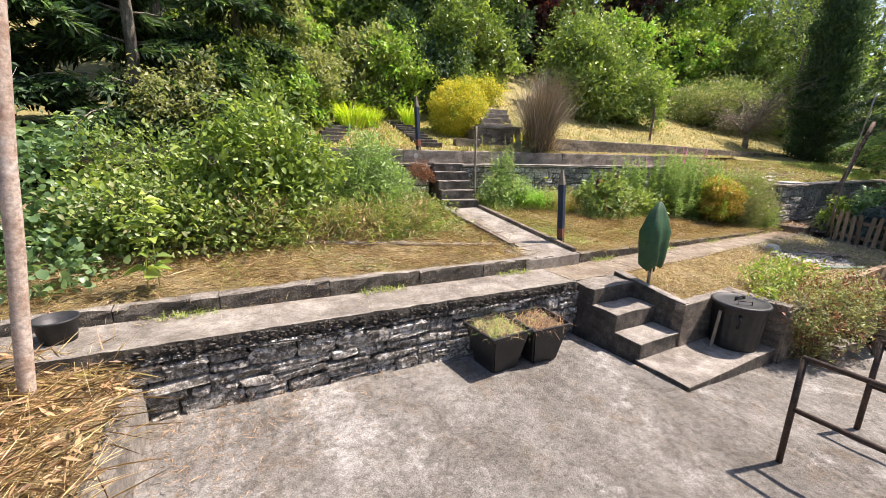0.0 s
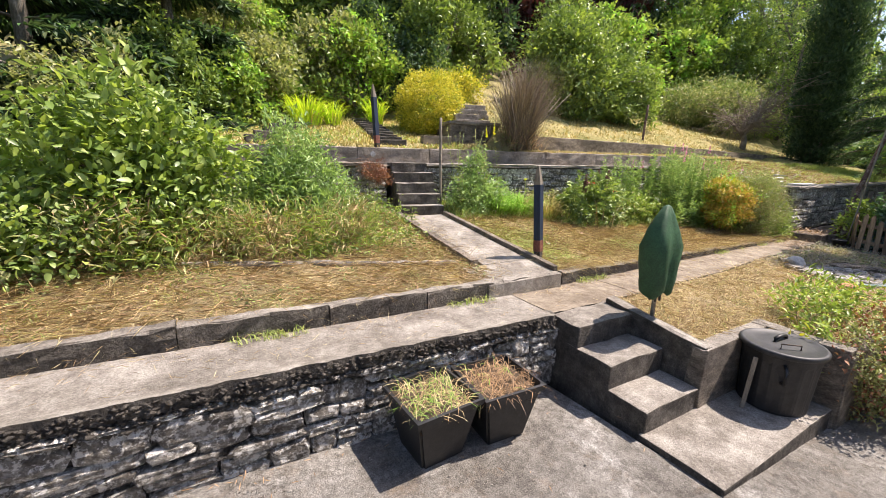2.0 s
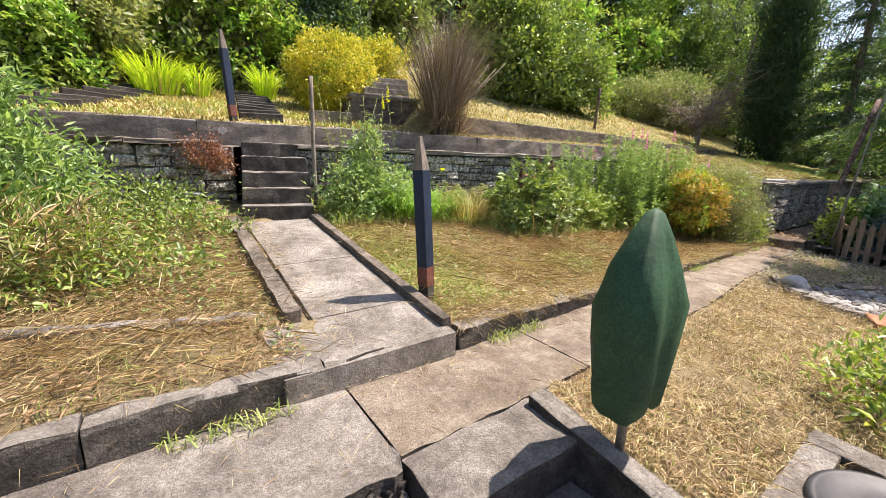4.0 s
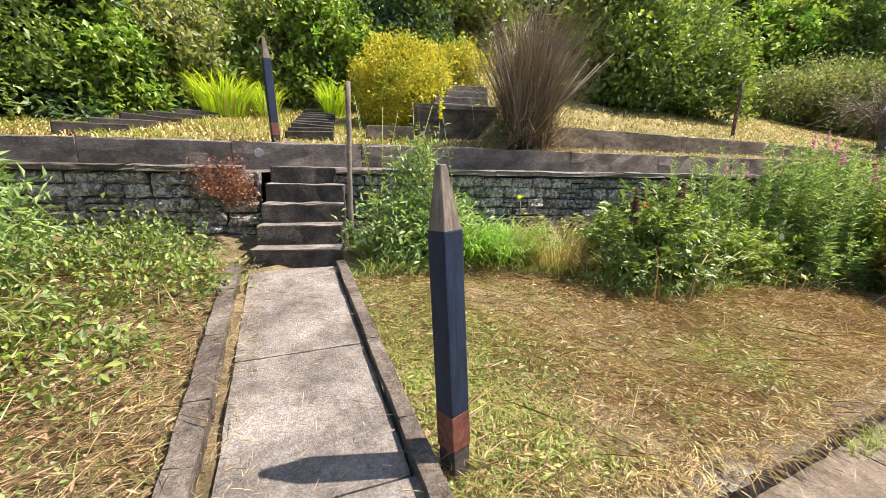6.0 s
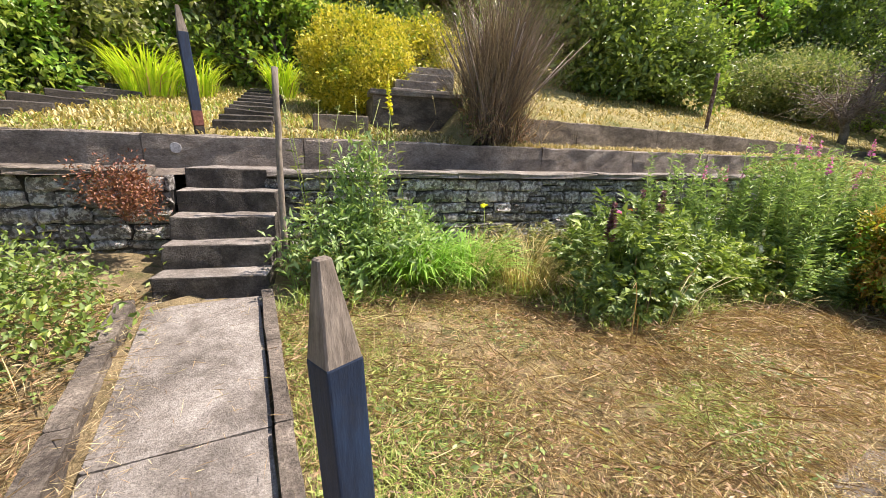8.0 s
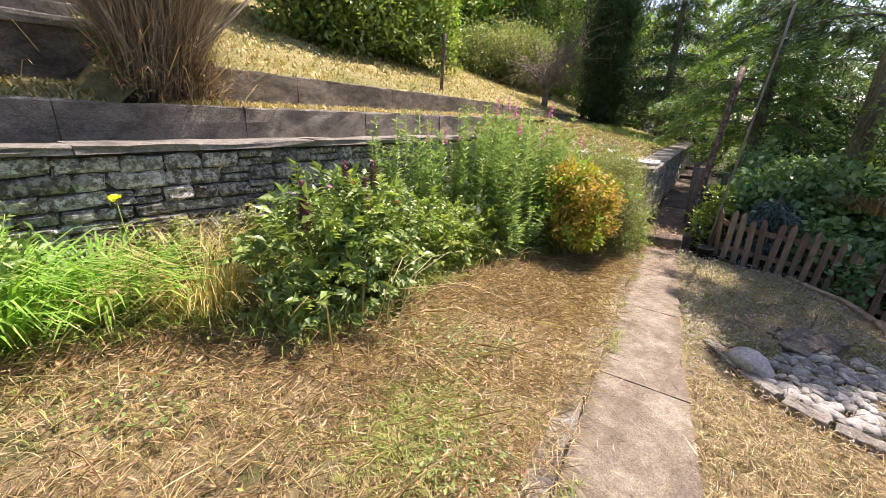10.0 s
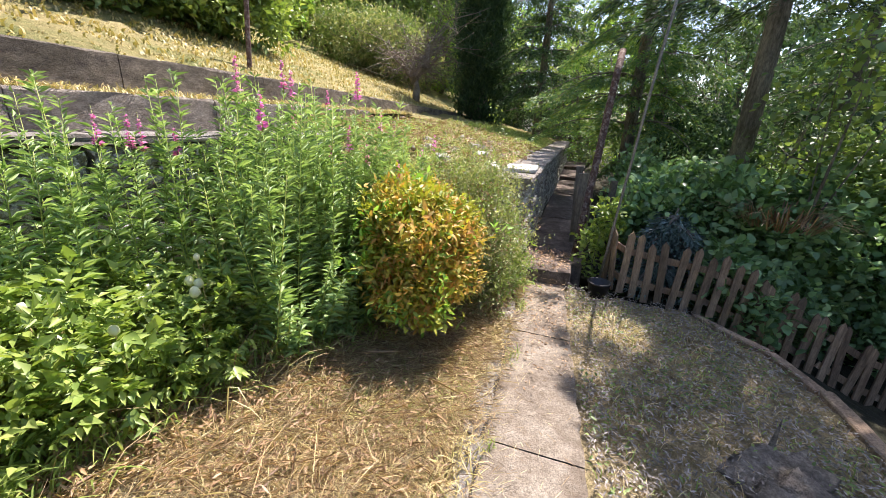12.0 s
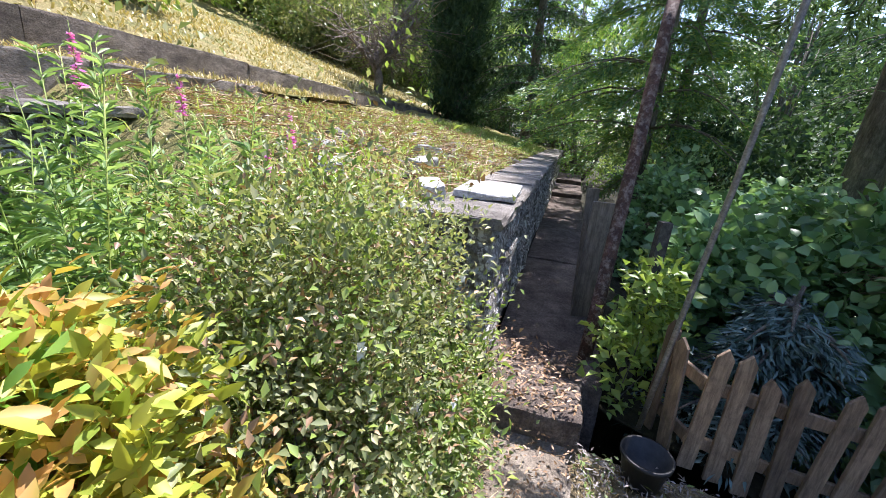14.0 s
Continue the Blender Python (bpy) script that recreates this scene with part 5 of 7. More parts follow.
fountain("daylily", "bright green daylily clump with arching leaves", (2.42, 3.72, tz(2.42, 3.72)), 300, 0.66, 1.1, 0.017, L_LILY, 114, 0.8, "flower", 0.22)
shrub("lavatera", "loose grey-green shrub beside the steps", "shrub", (1.3, 3.7, tz(1.3, 3.7)), [(1.3, 3.75, 1.4, 0.38, 0.35, 0.34), (1.7, 3.8, 1.4, 0.38, 0.32, 0.3), (1.5, 3.85, 1.8, 0.2, 0.18, 0.4)], 300, 14, 0.06, 0.075, 0.026, L_FIRE, 115, 0.008)
herb("tall_weed", "tall thin weeds among the shrub", (1.5, 3.75, tz(1.5, 3.75)), (0.5, 0.25), 12, 1.35, 26, 0.10, 0.022, L_GREY, 116, F_YELLOW, 0.1, 0.1, "weed")
fountain("dry_clump", "straggly half-dry grass clump in the bed", (2.88, 3.45, tz(2.88, 3.45)), 420, 0.7, 1.0, 0.007, L_STRAWG, 117, 0.7, "grass clump", 0.25)
for k, (x, y, h) in enumerate(((2.9, 4.0, 0.6), (3.35, 3.95, 0.65), (4.3, 3.9, 0.6), (1.75, 4.1, 0.6))):
    fountain("wall_grass", "tall half-dry grass against the stone wall", (x, y, tz(x, y)), 170, h, 0.7, 0.006, L_STRAWG, 620 + k, 0.6, "grass clump", 0.25)
shrub("golden_spiraea", "golden spiraea bush with orange-tinted leaves", "shrub", (6.42, 2.05, tz(6.42, 2.05)), [(6.46, 2.05, 1.30, 0.34, 0.34, 0.28), (6.28, 1.98, 1.08, 0.26, 0.28, 0.22), (6.66, 1.93, 1.12, 0.24, 0.27, 0.26), (6.56, 2.12, 1.50, 0.30, 0.26, 0.18), (6.70, 1.85, 1.32, 0.2, 0.2, 0.2)], 760, 14, 0.04, 0.054, 0.021, L_ORANGE, 118, 0.008, inner=0.66, rough=0.5, more=(("young_leaves", 0.3, L_GOLDG), ("green_leaves", 0.2, L_LILY)), maker=fine_leaves)
shrub("golden_shoots", "yellow-green young shoots topping the spiraea", "shrub", (6.42, 2.05, 1.2), [(6.56, 2.12, 1.58, 0.28, 0.24, 0.13), (6.74, 1.9, 1.45, 0.2, 0.2, 0.13), (6.36, 2.0, 1.42, 0.18, 0.2, 0.1)], 170, 13, 0.04, 0.056, 0.022, L_LIMEG, 127, 0.004, inner=0.7, rough=0.3, maker=fine_leaves)
shrub("potentilla", "grey-green potentilla hedge with small white flowers", "shrub", (7.5, 1.85, tz(7.5, 1.85)), [(7.2, 1.85, 1.15, 0.36, 0.36, 0.5), (7.6, 1.85, 1.3, 0.36, 0.36, 0.5), (7.85, 1.75, 0.95, 0.28, 0.28, 0.45), (7.5, 2.1, 1.5, 0.36, 0.3, 0.3), (7.3, 1.7, 0.8, 0.3, 0.25, 0.3)], 1900, 15, 0.05, 0.027, 0.014, L_GREY, 119, 0.006, inner=0.5, rough=0.55, more=(("dry_leaves", 0.14, L_DEADLEAF), ("green_leaves", 0.35, L_BRIGHT)))
for k, (x, y, z) in enumerate(((7.3, 1.5, 1.25), (7.45, 1.48, 0.9), (7.2, 1.62, 1.45), (7.7, 1.5, 1.5), (7.55, 1.45, 1.1), (7.8, 1.45, 0.75), (7.1, 1.6, 1.0), (7.6, 1.7, 1.75))):
    rng = np.random.default_rng(700 + k)
    a = np.arange(5) * 1.257
    f = new("potentilla_flower", quick_mesh("potentilla_flower", *leaf_arrays(np.tile([[x, y, z]], (5, 1)), np.stack([np.cos(a), -0.5 + 0 * a, np.sin(a)], 1), 0.028, 0.026, rng), F_WHITE))
    tagged(f, "small white open flower on the potentilla", "flower", "white flowers on the hedge")
shrub("edge_weeds", "fresh green weeds at the path's edge", "weed", (7.75, 1.55, 0.5), [(7.7, 1.55, 0.68, 0.25, 0.14, 0.25), (8.05, 1.55, 0.75, 0.22, 0.14, 0.3)], 160, 10, 0.05, 0.07, 0.022, L_BRIGHT, 120, 0.005)

# lower lawn plants
shrub("goldenrod", "yellow-green leafy weeds at the lawn's corner", "weed", (2.3, -0.75, 0.5), [(2.5, -0.75, 0.72, 0.40, 0.3, 0.2), (2.95, -0.85, 0.68, 0.35, 0.3, 0.18), (1.95, -0.95, 0.58, 0.2, 0.15, 0.08)], 120, 9, 0.06, 0.07, 0.026, L_BRIGHT, 121, 0.006, more=(("yellow_leaves", 0.1, L_GOLDG),))
shrub("russet_shrub", "trailing russet and green shrub over the wall", "shrub", (2.5, -1.35, 0.45), [(2.15, -1.3, 0.42, 0.38, 0.25, 0.3), (2.6, -1.4, 0.4, 0.45, 0.3, 0.38), (3.1, -1.45, 0.45, 0.45, 0.3, 0.35), (2.3, -1.4, 0.08, 0.35, 0.2, 0.25)], 700, 12, 0.045, 0.04, 0.02, L_GREY, 122, 0.006, more=(("red_leaves", 0.4, L_RED),))

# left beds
# Mid-green extra leaves paint shade into the bush.
shrub("mock_orange", "bright green mock orange bush in full leaf", "shrub", (-3.3, 2.75, tz(-3.3, 2.75)), [(-3.3, 2.7, 2.2, 0.5, 0.45, 0.5), (-2.8, 2.8, 1.95, 0.42, 0.4, 0.42), (-3.85, 2.75, 2.0, 0.42, 0.4, 0.4), (-3.2, 2.65, 1.65, 0.6, 0.45, 0.35)], 360, 12, 0.10, 0.10, 0.050, L_BRIGHT, 130, 0.014, more=(("shade_tone_leaves", 0.4, L_MID),), maker=fine_leaves)
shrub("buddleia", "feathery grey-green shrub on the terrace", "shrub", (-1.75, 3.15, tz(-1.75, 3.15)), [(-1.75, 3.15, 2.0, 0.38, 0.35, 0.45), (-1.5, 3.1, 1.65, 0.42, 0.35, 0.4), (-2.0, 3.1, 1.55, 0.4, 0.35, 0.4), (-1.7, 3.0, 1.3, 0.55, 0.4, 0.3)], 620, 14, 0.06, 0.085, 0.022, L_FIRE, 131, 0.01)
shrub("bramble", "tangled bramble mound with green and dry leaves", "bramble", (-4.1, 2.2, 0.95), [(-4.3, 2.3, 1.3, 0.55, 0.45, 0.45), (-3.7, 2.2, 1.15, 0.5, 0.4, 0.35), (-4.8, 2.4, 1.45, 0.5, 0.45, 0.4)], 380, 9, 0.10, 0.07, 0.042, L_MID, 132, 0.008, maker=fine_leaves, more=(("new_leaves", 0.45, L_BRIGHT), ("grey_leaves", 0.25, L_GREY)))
# Brighter extra leaves paint sunlight onto the privet.
shrub("privet", "upright green privet bush behind the brambles", "shrub", (-4.7, 3.5, tz(-4.7, 3.5)), [(-4.6, 3.5, 1.85, 0.5, 0.4, 0.45), (-5.2, 3.6, 1.95, 0.45, 0.4, 0.5), (-4.3, 3.4, 1.55, 0.45, 0.35, 0.35), (-5.0, 3.4, 1.45, 0.5, 0.4, 0.4)], 340, 10, 0.08, 0.065, 0.034, L_MID, 138, 0.012, maker=fine_leaves, more=(("lit_tone_leaves", 0.5, L_BRIGHT),))
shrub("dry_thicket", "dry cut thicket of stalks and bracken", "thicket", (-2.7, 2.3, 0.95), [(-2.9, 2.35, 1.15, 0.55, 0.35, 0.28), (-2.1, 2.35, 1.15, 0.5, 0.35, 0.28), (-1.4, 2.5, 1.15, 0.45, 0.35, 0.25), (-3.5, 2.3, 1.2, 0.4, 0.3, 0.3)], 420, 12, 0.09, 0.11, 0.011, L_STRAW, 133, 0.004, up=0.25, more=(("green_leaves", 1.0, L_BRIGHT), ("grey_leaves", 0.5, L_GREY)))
# Sunlit weeds here are a brighter leaf colour mixed in.
shrub("wall_weeds", "green weeds under the stone wall", "weed", (-0.8, 3.9, tz(-0.8, 3.9)), [(-0.8, 3.9, 1.28, 0.5, 0.35, 0.18), (-1.6, 3.8, 1.3, 0.5, 0.35, 0.2), (-0.5, 3.3, 1.12, 0.35, 0.3, 0.1), (-1.2, 3.0, 1.08, 0.4, 0.3, 0.1), (-0.75, 2.5, 1.0, 0.35, 0.3, 0.07), (-1.5, 2.3, 1.0, 0.4, 0.3, 0.1), (-2.6, 3.9, 1.35, 0.6, 0.4, 0.3)], 620, 10, 0.08, 0.052, 0.026, L_MID, 134, 0.004, more=(("lit_tone_leaves", 0.6, L_BRIGHT),))
shrub("berberis", "small russet berberis against the steps", "shrub", (-0.22, 4.5, 1.65), [(-0.22, 4.45, 1.82, 0.22, 0.16, 0.16), (-0.1, 4.35, 1.68, 0.14, 0.12, 0.12)], 170, 12, 0.03, 0.03, 0.014, L_RED, 135, 0.004)
shrub("ivy", "dark glossy ivy covering the old fence", "ivy", (-5.9, 2.9, 0.9), [(-5.8, 2.9, 1.5, 0.6, 0.7, 0.8), (-6.5, 3.0, 1.9, 0.7, 0.7, 0.7), (-5.4, 2.6, 1.1, 0.5, 0.5, 0.5), (-6.4, 2.0, 1.3, 0.6, 0.8, 0.7), (-5.3, 1.6, 1.0, 0.35, 0.4, 0.35)], 700, 11, 0.07, 0.075, 0.07, L_IVY, 136, 0.015, maker=fine_leaves)
herb("sapling", "tall large-leaved sapling rising from the straw", (-4.42, 1.2, 0.86), (0.06, 0.06), 2, 1.05, 16, 0.20, 0.11, L_BRIGHT, 137, None, 0, 0.05, "sapling", leaf_up=0.15)

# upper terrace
# Both golden bushes: shade is put in as darker green-gold leaves.
shrub("golden_dome", "rounded golden-yellow clipped bush", "shrub", (2.38, 7.4, hz(2.38, 7.4)), [(2.38, 7.4, 3.48, 0.82, 0.75, 0.66), (2.30, 7.3, 3.05, 0.75, 0.7, 0.45)], 1000, 14, 0.05, 0.06, 0.026, L_GOLD, 140, 0.02, inner=0.7, rough=0.12, more=(("shade_tone_leaves", 0.6, L_GOLDG),))
shrub("golden_bush", "bright yellow-leaved bush behind the dome", "shrub", (3.6, 8.3, hz(3.6, 8.3)), [(3.6, 8.6, 3.9, 0.6, 0.6, 0.5), (4.1, 8.6, 4.2, 0.5, 0.5, 0.4), (3.7, 8.5, 3.4, 0.6, 0.6, 0.4)], 460, 13, 0.08, 0.09, 0.04, L_GOLD, 141, 0.02, more=(("shade_tone_leaves", 0.6, L_GOLDG),))
fountain("iris_clump", "lime-yellow iris clump beside the steps", (-0.55, 8.3, hz(-0.55, 8.3)), 340, 0.8, 0.45, 0.022, L_LIME, 142, 0.45, "flower", 0.36)
fountain("iris_clump", "lime-yellow iris clump beside the steps", (0.1, 8.3, hz(0.1, 8.3)), 150, 0.7, 0.45, 0.022, L_LIME, 143, 0.45, "flower", 0.2)
fountain("iris_clump", "lime-yellow iris clump beside the steps", (1.33, 8.6, hz(1.33, 8.6)), 170, 0.8, 0.45, 0.022, L_LIME, 144, 0.45, "flower", 0.2)


def broom():
    """A dead broom: hundreds of thin grey twigs that fan up and out."""
    rng = np.random.default_rng(150)
    n = 5200
    a = rng.uniform(0, 2 * np.pi, n)
    t = np.abs(rng.normal(0, 0.44, n))
    D = np.stack([np.cos(a) * t + 0.12, np.sin(a) * t * 0.8, np.ones(n)], 1)
    P = np.stack([rng.normal(0, 0.13, n), rng.normal(0, 0.12, n), rng.uniform(0.0, 1.0, n) ** 1.5], 1)
    P[:, :2] += D[:, :2] * P[:, 2:3] * 0.8
    e = thing("dead_broom", "dead grey broom bush with fanned dry twigs", "shrub", at=(3.52, 5.15, W1_TOP))
    tagged(under(new("twigs", quick_mesh("twigs", *blade_arrays(P, D, rng.uniform(0.5, 1.5, n), 0.0048, rng, 0.32), L_BROOM)), e), kind="stuff")
    out = [tube_arrays(np.array([[0, 0, -0.05], [d[0] * 0.5, d[1] * 0.5, 0.6], [d[0] * 1.2, d[1] * 1.2, 1.3]]) + [*rng.normal(0, 0.06, 2), 0], [0.02, 0.014, 0.005], 5) for d in D[:60]]
    tagged(under(new("stems", quick_mesh("stems", *joined(out), TWIG)), e), kind="stuff")
    rng2 = np.random.default_rng(151)
    foot = [(0.0, -0.05, 0.25, 0.34, 0.22, 0.3), (0.25, -0.05, 0.15, 0.3, 0.2, 0.2), (-0.2, 0.0, 0.45, 0.25, 0.2, 0.3)]
    tagged(under(new("dead_leaves", quick_mesh("dead_leaves", *crown(foot, 150, 10, 0.05, 0.06, 0.018, 152), L_DEADLEAF)), e), kind="stuff")
    tagged(under(new("green_leaves", quick_mesh("green_leaves", *crown(foot, 60, 10, 0.05, 0.05, 0.02, 153), L_MID)), e), kind="stuff")
    m = 140
    a = rng2.uniform(-2.6, 0.6, m)
    Q = np.stack([rng2.normal(0.2, 0.35, m), rng2.normal(-0.1, 0.12, m), rng2.uniform(0.05, 0.4, m)], 1)
    E = np.stack([np.cos(a) * 0.9, np.sin(a) * 0.9, np.full(m, 0.5)], 1)
    under(new("dry_grass", quick_mesh("dry_grass", *blade_arrays(Q, E, rng2.uniform(0.4, 0.9, m), 0.006, rng2, 1.0), L_STRAW)), e)


broom()


def tree(name, label, base, height, blobs, clusters, per, L, W, mat, seed, trunk=0.12, spread=0.2, more=(), inner=0.55, category="tree", wood=BARK, up=0.2):
    return shrub(name, label, category, base, blobs, clusters, per, spread, L, W, mat, seed, trunk, wood, up, inner, 0.5, "crown", more)


# Brighter leaves mixed in, their colour standing for sun on the crown.
tree("apple_tree", "broad green apple tree in full leaf", (8.7, 8.2, hz(8.7, 8.2)), 4, [(8.4, 8.0, 5.0, 1.3, 1.2, 1.1), (9.6, 8.2, 4.7, 1.1, 1.1, 1.0), (7.7, 8.2, 5.6, 1.0, 1.0, 0.9), (8.8, 8.0, 3.9, 1.3, 1.1, 0.6), (8.6, 8.6, 6.2, 1.1, 1.0, 0.8), (10.2, 7.9, 4.2, 0.8, 0.8, 0.6), (10.7, 7.6, 4.6, 0.8, 0.8, 0.7), (10.9, 7.5, 3.9, 0.7, 0.7, 0.5), (7.4, 7.9, 4.4, 0.9, 0.8, 0.8)], 1200, 18, 0.14, 0.075, L_MID, 160, 0.09, 0.15, (("lit_tone_leaves", 0.5, L_BRIGHT),), inner=0.55)
tree("cypress", "dark columnar cypress at the lawn's end", (18.6, 4.72, 2.1), 7, [(18.6, 4.72, 3.2, 0.80, 0.76, 1.3), (18.6, 4.72, 5.0, 0.85, 0.8, 1.6), (18.6, 4.72, 7.0, 0.72, 0.68, 1.6), (18.6, 4.72, 8.8, 0.5, 0.5, 1.2)], 2600, 14, 0.14, 0.05, L_DARK, 161, 0.10, 0.12, inner=0.8, up=1.2)
# Mid-green leaves mixed in, their colour standing for shade.
tree("grey_shrub", "rounded grey-green viburnum behind the lawn", (20.0, 9.0, hz(20, 9)), 3, [(19.0, 8.8, 4.6, 1.7, 1.2, 1.0), (21.2, 8.8, 4.5, 1.6, 1.2, 1.0), (20.2, 9.2, 5.2, 1.5, 1.2, 0.8), (17.3, 9.2, 4.8, 1.3, 1.1, 0.8)], 1500, 13, 0.13, 0.06, L_GREY, 162, 0.06, 0.15, (("shade_tone_leaves", 0.5, L_MID),))


def bare_tree():
    rng = np.random.default_rng(170)
    out = [tube_arrays(np.array([[0, 0, -0.1], [0.03, 0, 0.3], [0.0, 0.05, 0.55]]), [0.10, 0.085, 0.07], 8)]
    for i in range(16):
        a = rng.uniform(0, 2 * np.pi)
        d = np.array([np.cos(a), np.sin(a) * 0.7, rng.uniform(0.5, 1.2)])
        p = np.array([0, 0.05, 0.5]) + d * np.linspace(0, 1.0, 5)[:, None] * rng.uniform(0.7, 1.2) + rng.normal(size=(5, 3)) * 0.05
        out.append(tube_arrays(p, np.linspace(0.04, 0.012, 5), 5))
        for j in range(9):
            s = p[rng.integers(1, 5)]
            q = s + (rng.normal(size=3) * [0.6, 0.5, 0.35] + [0, 0, 0.1]) * np.linspace(0, 1, 4)[:, None] + rng.normal(size=(4, 3)) * 0.03
            out.append(tube_arrays(q, np.linspace(0.012, 0.004, 4), 4))
            for _ in range(3):
                s2 = q[rng.integers(1, 4)]
                out.append(tube_arrays(s2 + rng.normal(size=3) * [0.35, 0.3, 0.25] * np.linspace(0, 1, 3)[:, None], [0.006, 0.004, 0.002], 3))
    e = thing("bare_tree", "small dead tree with bare grey twigs on the lawn", "tree", at=(16.0, 6.1, hz(16.0, 6.1)))
    e.scale = (1.25, 1.25, 1.25)
    tagged(under(new("branches", quick_mesh("branches", *joined(out), TWIG)), e), kind="stuff")


bare_tree()


def conifer(name, label, base, height, radius, mat, seed, low=0.2, trunk=0.14, whorls=16, mat2=None, droop=0.35, L=0.11, boughs=6):
    """A spruce: a straight trunk, whorls of drooping boughs, needles along them."""
    rng = np.random.default_rng(seed)
    wood = [tube_arrays(np.array([[0, 0, -0.2], [0.02, 0, height * 0.3], [0, 0.02, height * 0.7], [0, 0, height]]), [trunk, trunk * 0.85, trunk * 0.45, 0.01], 10)]
    green, tips = [], []
    for w in range(whorls):
        f = low + (1 - low) * (w + rng.uniform(-0.2, 0.2)) / whorls
        R = radius * (1 - f) ** 0.75 + 0.15
        for k in range(boughs):
            a = rng.uniform(0, 2 * np.pi)
            R2 = R * rng.uniform(0.7, 1.15)
            t = np.linspace(0, 1, 6)[:, None]
            d = np.array([np.cos(a), np.sin(a), 0])
            p = np.array([0, 0, height * f]) + d * R2 * t + np.array([0, 0, 1]) * (0.12 * np.sin(t * np.pi) - droop * t ** 1.6) * R2 * 0.8
            wood.append(tube_arrays(p, np.linspace(0.022, 0.005, 6), 4))
            m = int(22 + 62 * R2)
            s = rng.uniform(0.12, 1.0, m)
            q = np.stack([np.interp(s, t[:, 0], p[:, i]) for i in range(3)], 1)
            side = np.array([-d[1], d[0], 0])
            width = 0.30 * R2 * (1.1 - s) + 0.05
            off = rng.uniform(-1, 1, m) * width
            q = q + side * off[:, None] - np.array([0, 0, 1]) * (np.abs(off) * 0.45 + rng.uniform(0, 0.06, m))[:, None]
            for g in range(4):
                D = side * np.sign(off)[:, None] * 0.6 + d * 0.7 + rng.normal(size=(m, 3)) * 0.35 - [0, 0, 0.25]
                (tips if mat2 and g == 0 else green).append(leaf_arrays(q + rng.normal(size=(m, 3)) * 0.03, D, L * rng.uniform(0.7, 1.3, m), L * 0.24, rng, 0.1, 0.1))
    e = thing(name, label, "tree", at=base)
    under(new("trunk", quick_mesh("trunk", *joined(wood), BARK)), e)
    tagged(under(new("crown", quick_mesh("crown", *joined(green), mat)), e), kind="stuff")
    if tips:
        tagged(under(new("young_tips", quick_mesh("young_tips", *joined(tips), mat2)), e), kind="stuff")
    return e


conifer("spruce", "tall spruce with a bare lower trunk behind the fence", (10.5, -1.05, -0.05), 10.5, 2.7, L_NEEDLE, 180, 0.36, 0.145, 13, L_BLUE, boughs=5)
conifer("spruce", "drooping green spruce overhanging the path", (14.6, 0.0, 0.4), 10.5, 2.9, L_SPRUCE, 181, 0.17, 0.15, 17, L_BRIGHT)
conifer("spruce", "dark spruce in the shaded wood", (15.2, -4.2, -0.57), 9.5, 2.5, L_NEEDLE, 182, 0.12, 0.16, 12, L_SPRUCE)
conifer("spruce", "dark spruce beside the far path", (18.6, 2.6, 1.6), 9, 2.2, L_NEEDLE, 184, 0.12, 0.14, 14, L_SPRUCE)
conifer("spruce", "light green spruce bough curtain by the path", (16.8, -0.9, 0.6), 8.0, 2.6, L_SPRUCE, 186, 0.10, 0.14, 14, L_BRIGHT)
conifer("blue_spruce", "young blue spruce poking over the fence", (8.95, -0.12, 0.38), 0.95, 0.55, L_BLUE, 185, 0.15, 0.03, 7, None, 0.2, 0.07)

# thicket behind the picket fence
for k, (x, y, top, r, m) in enumerate(((9.5, 0.10, 1.45, 0.5, L_HEDGE), (9.55, -0.75, 1.65, 0.65, L_HEDGE), (9.6, -1.5, 1.6, 0.65, L_HEDGE), (9.7, -2.3, 1.35, 0.7, L_HEDGE), (9.9, -3.1, 1.2, 0.8, L_HEDGE), (10.2, -0.4, 1.6, 0.7, L_HEDGE), (10.4, -2.1, 2.2, 0.9, L_MID), (10.0, -3.4, 2.3, 1.0, L_HEDGE), (9.6, -4.6, 1.4, 1.0, L_HEDGE), (11.6, 0.0, 1.7, 0.5, L_HEDGE), (12.6, -1.6, 2.2, 0.9, L_DARK), (12.0, -4.2, 3.0, 1.2, L_DARK), (15.0, -1.5, 2.6, 1.1, L_DARK), (8.72, -0.62, 0.98, 0.22, L_HEDGE), (8.62, -0.95, 0.72, 0.24, L_HEDGE), (8.85, -1.4, 0.6, 0.26, L_HEDGE))):
    g = float(shade_z(x, y))
    shrub("hedge_shrub", "dense shaded shrub behind the picket fence", "shrub", (x, y, g), [(x, y, top * 0.55, r, r * 0.9, top * 0.42), (x + 0.3 * r, y - 0.2 * r, top * 0.8, r * 0.75, r * 0.7, top * 0.28), (x - 0.25 * r, y + 0.15 * r, top * 0.7, r * 0.6, r * 0.6, top * 0.3), (x + 0.1, y, 0.5 * (g + top * 0.4), r * 0.8, r * 0.8, 0.5 * max(0.3, top * 0.4 - g))], int(380 * r), 10, 0.08, 0.10, 0.075, m, 200 + k, 0.012, maker=fine_leaves if x < 10.5 else None, more=(("pale_leaves", 0.4 if m is L_HEDGE else 0.1, L_IVY),), group="shrubs behind the fence")
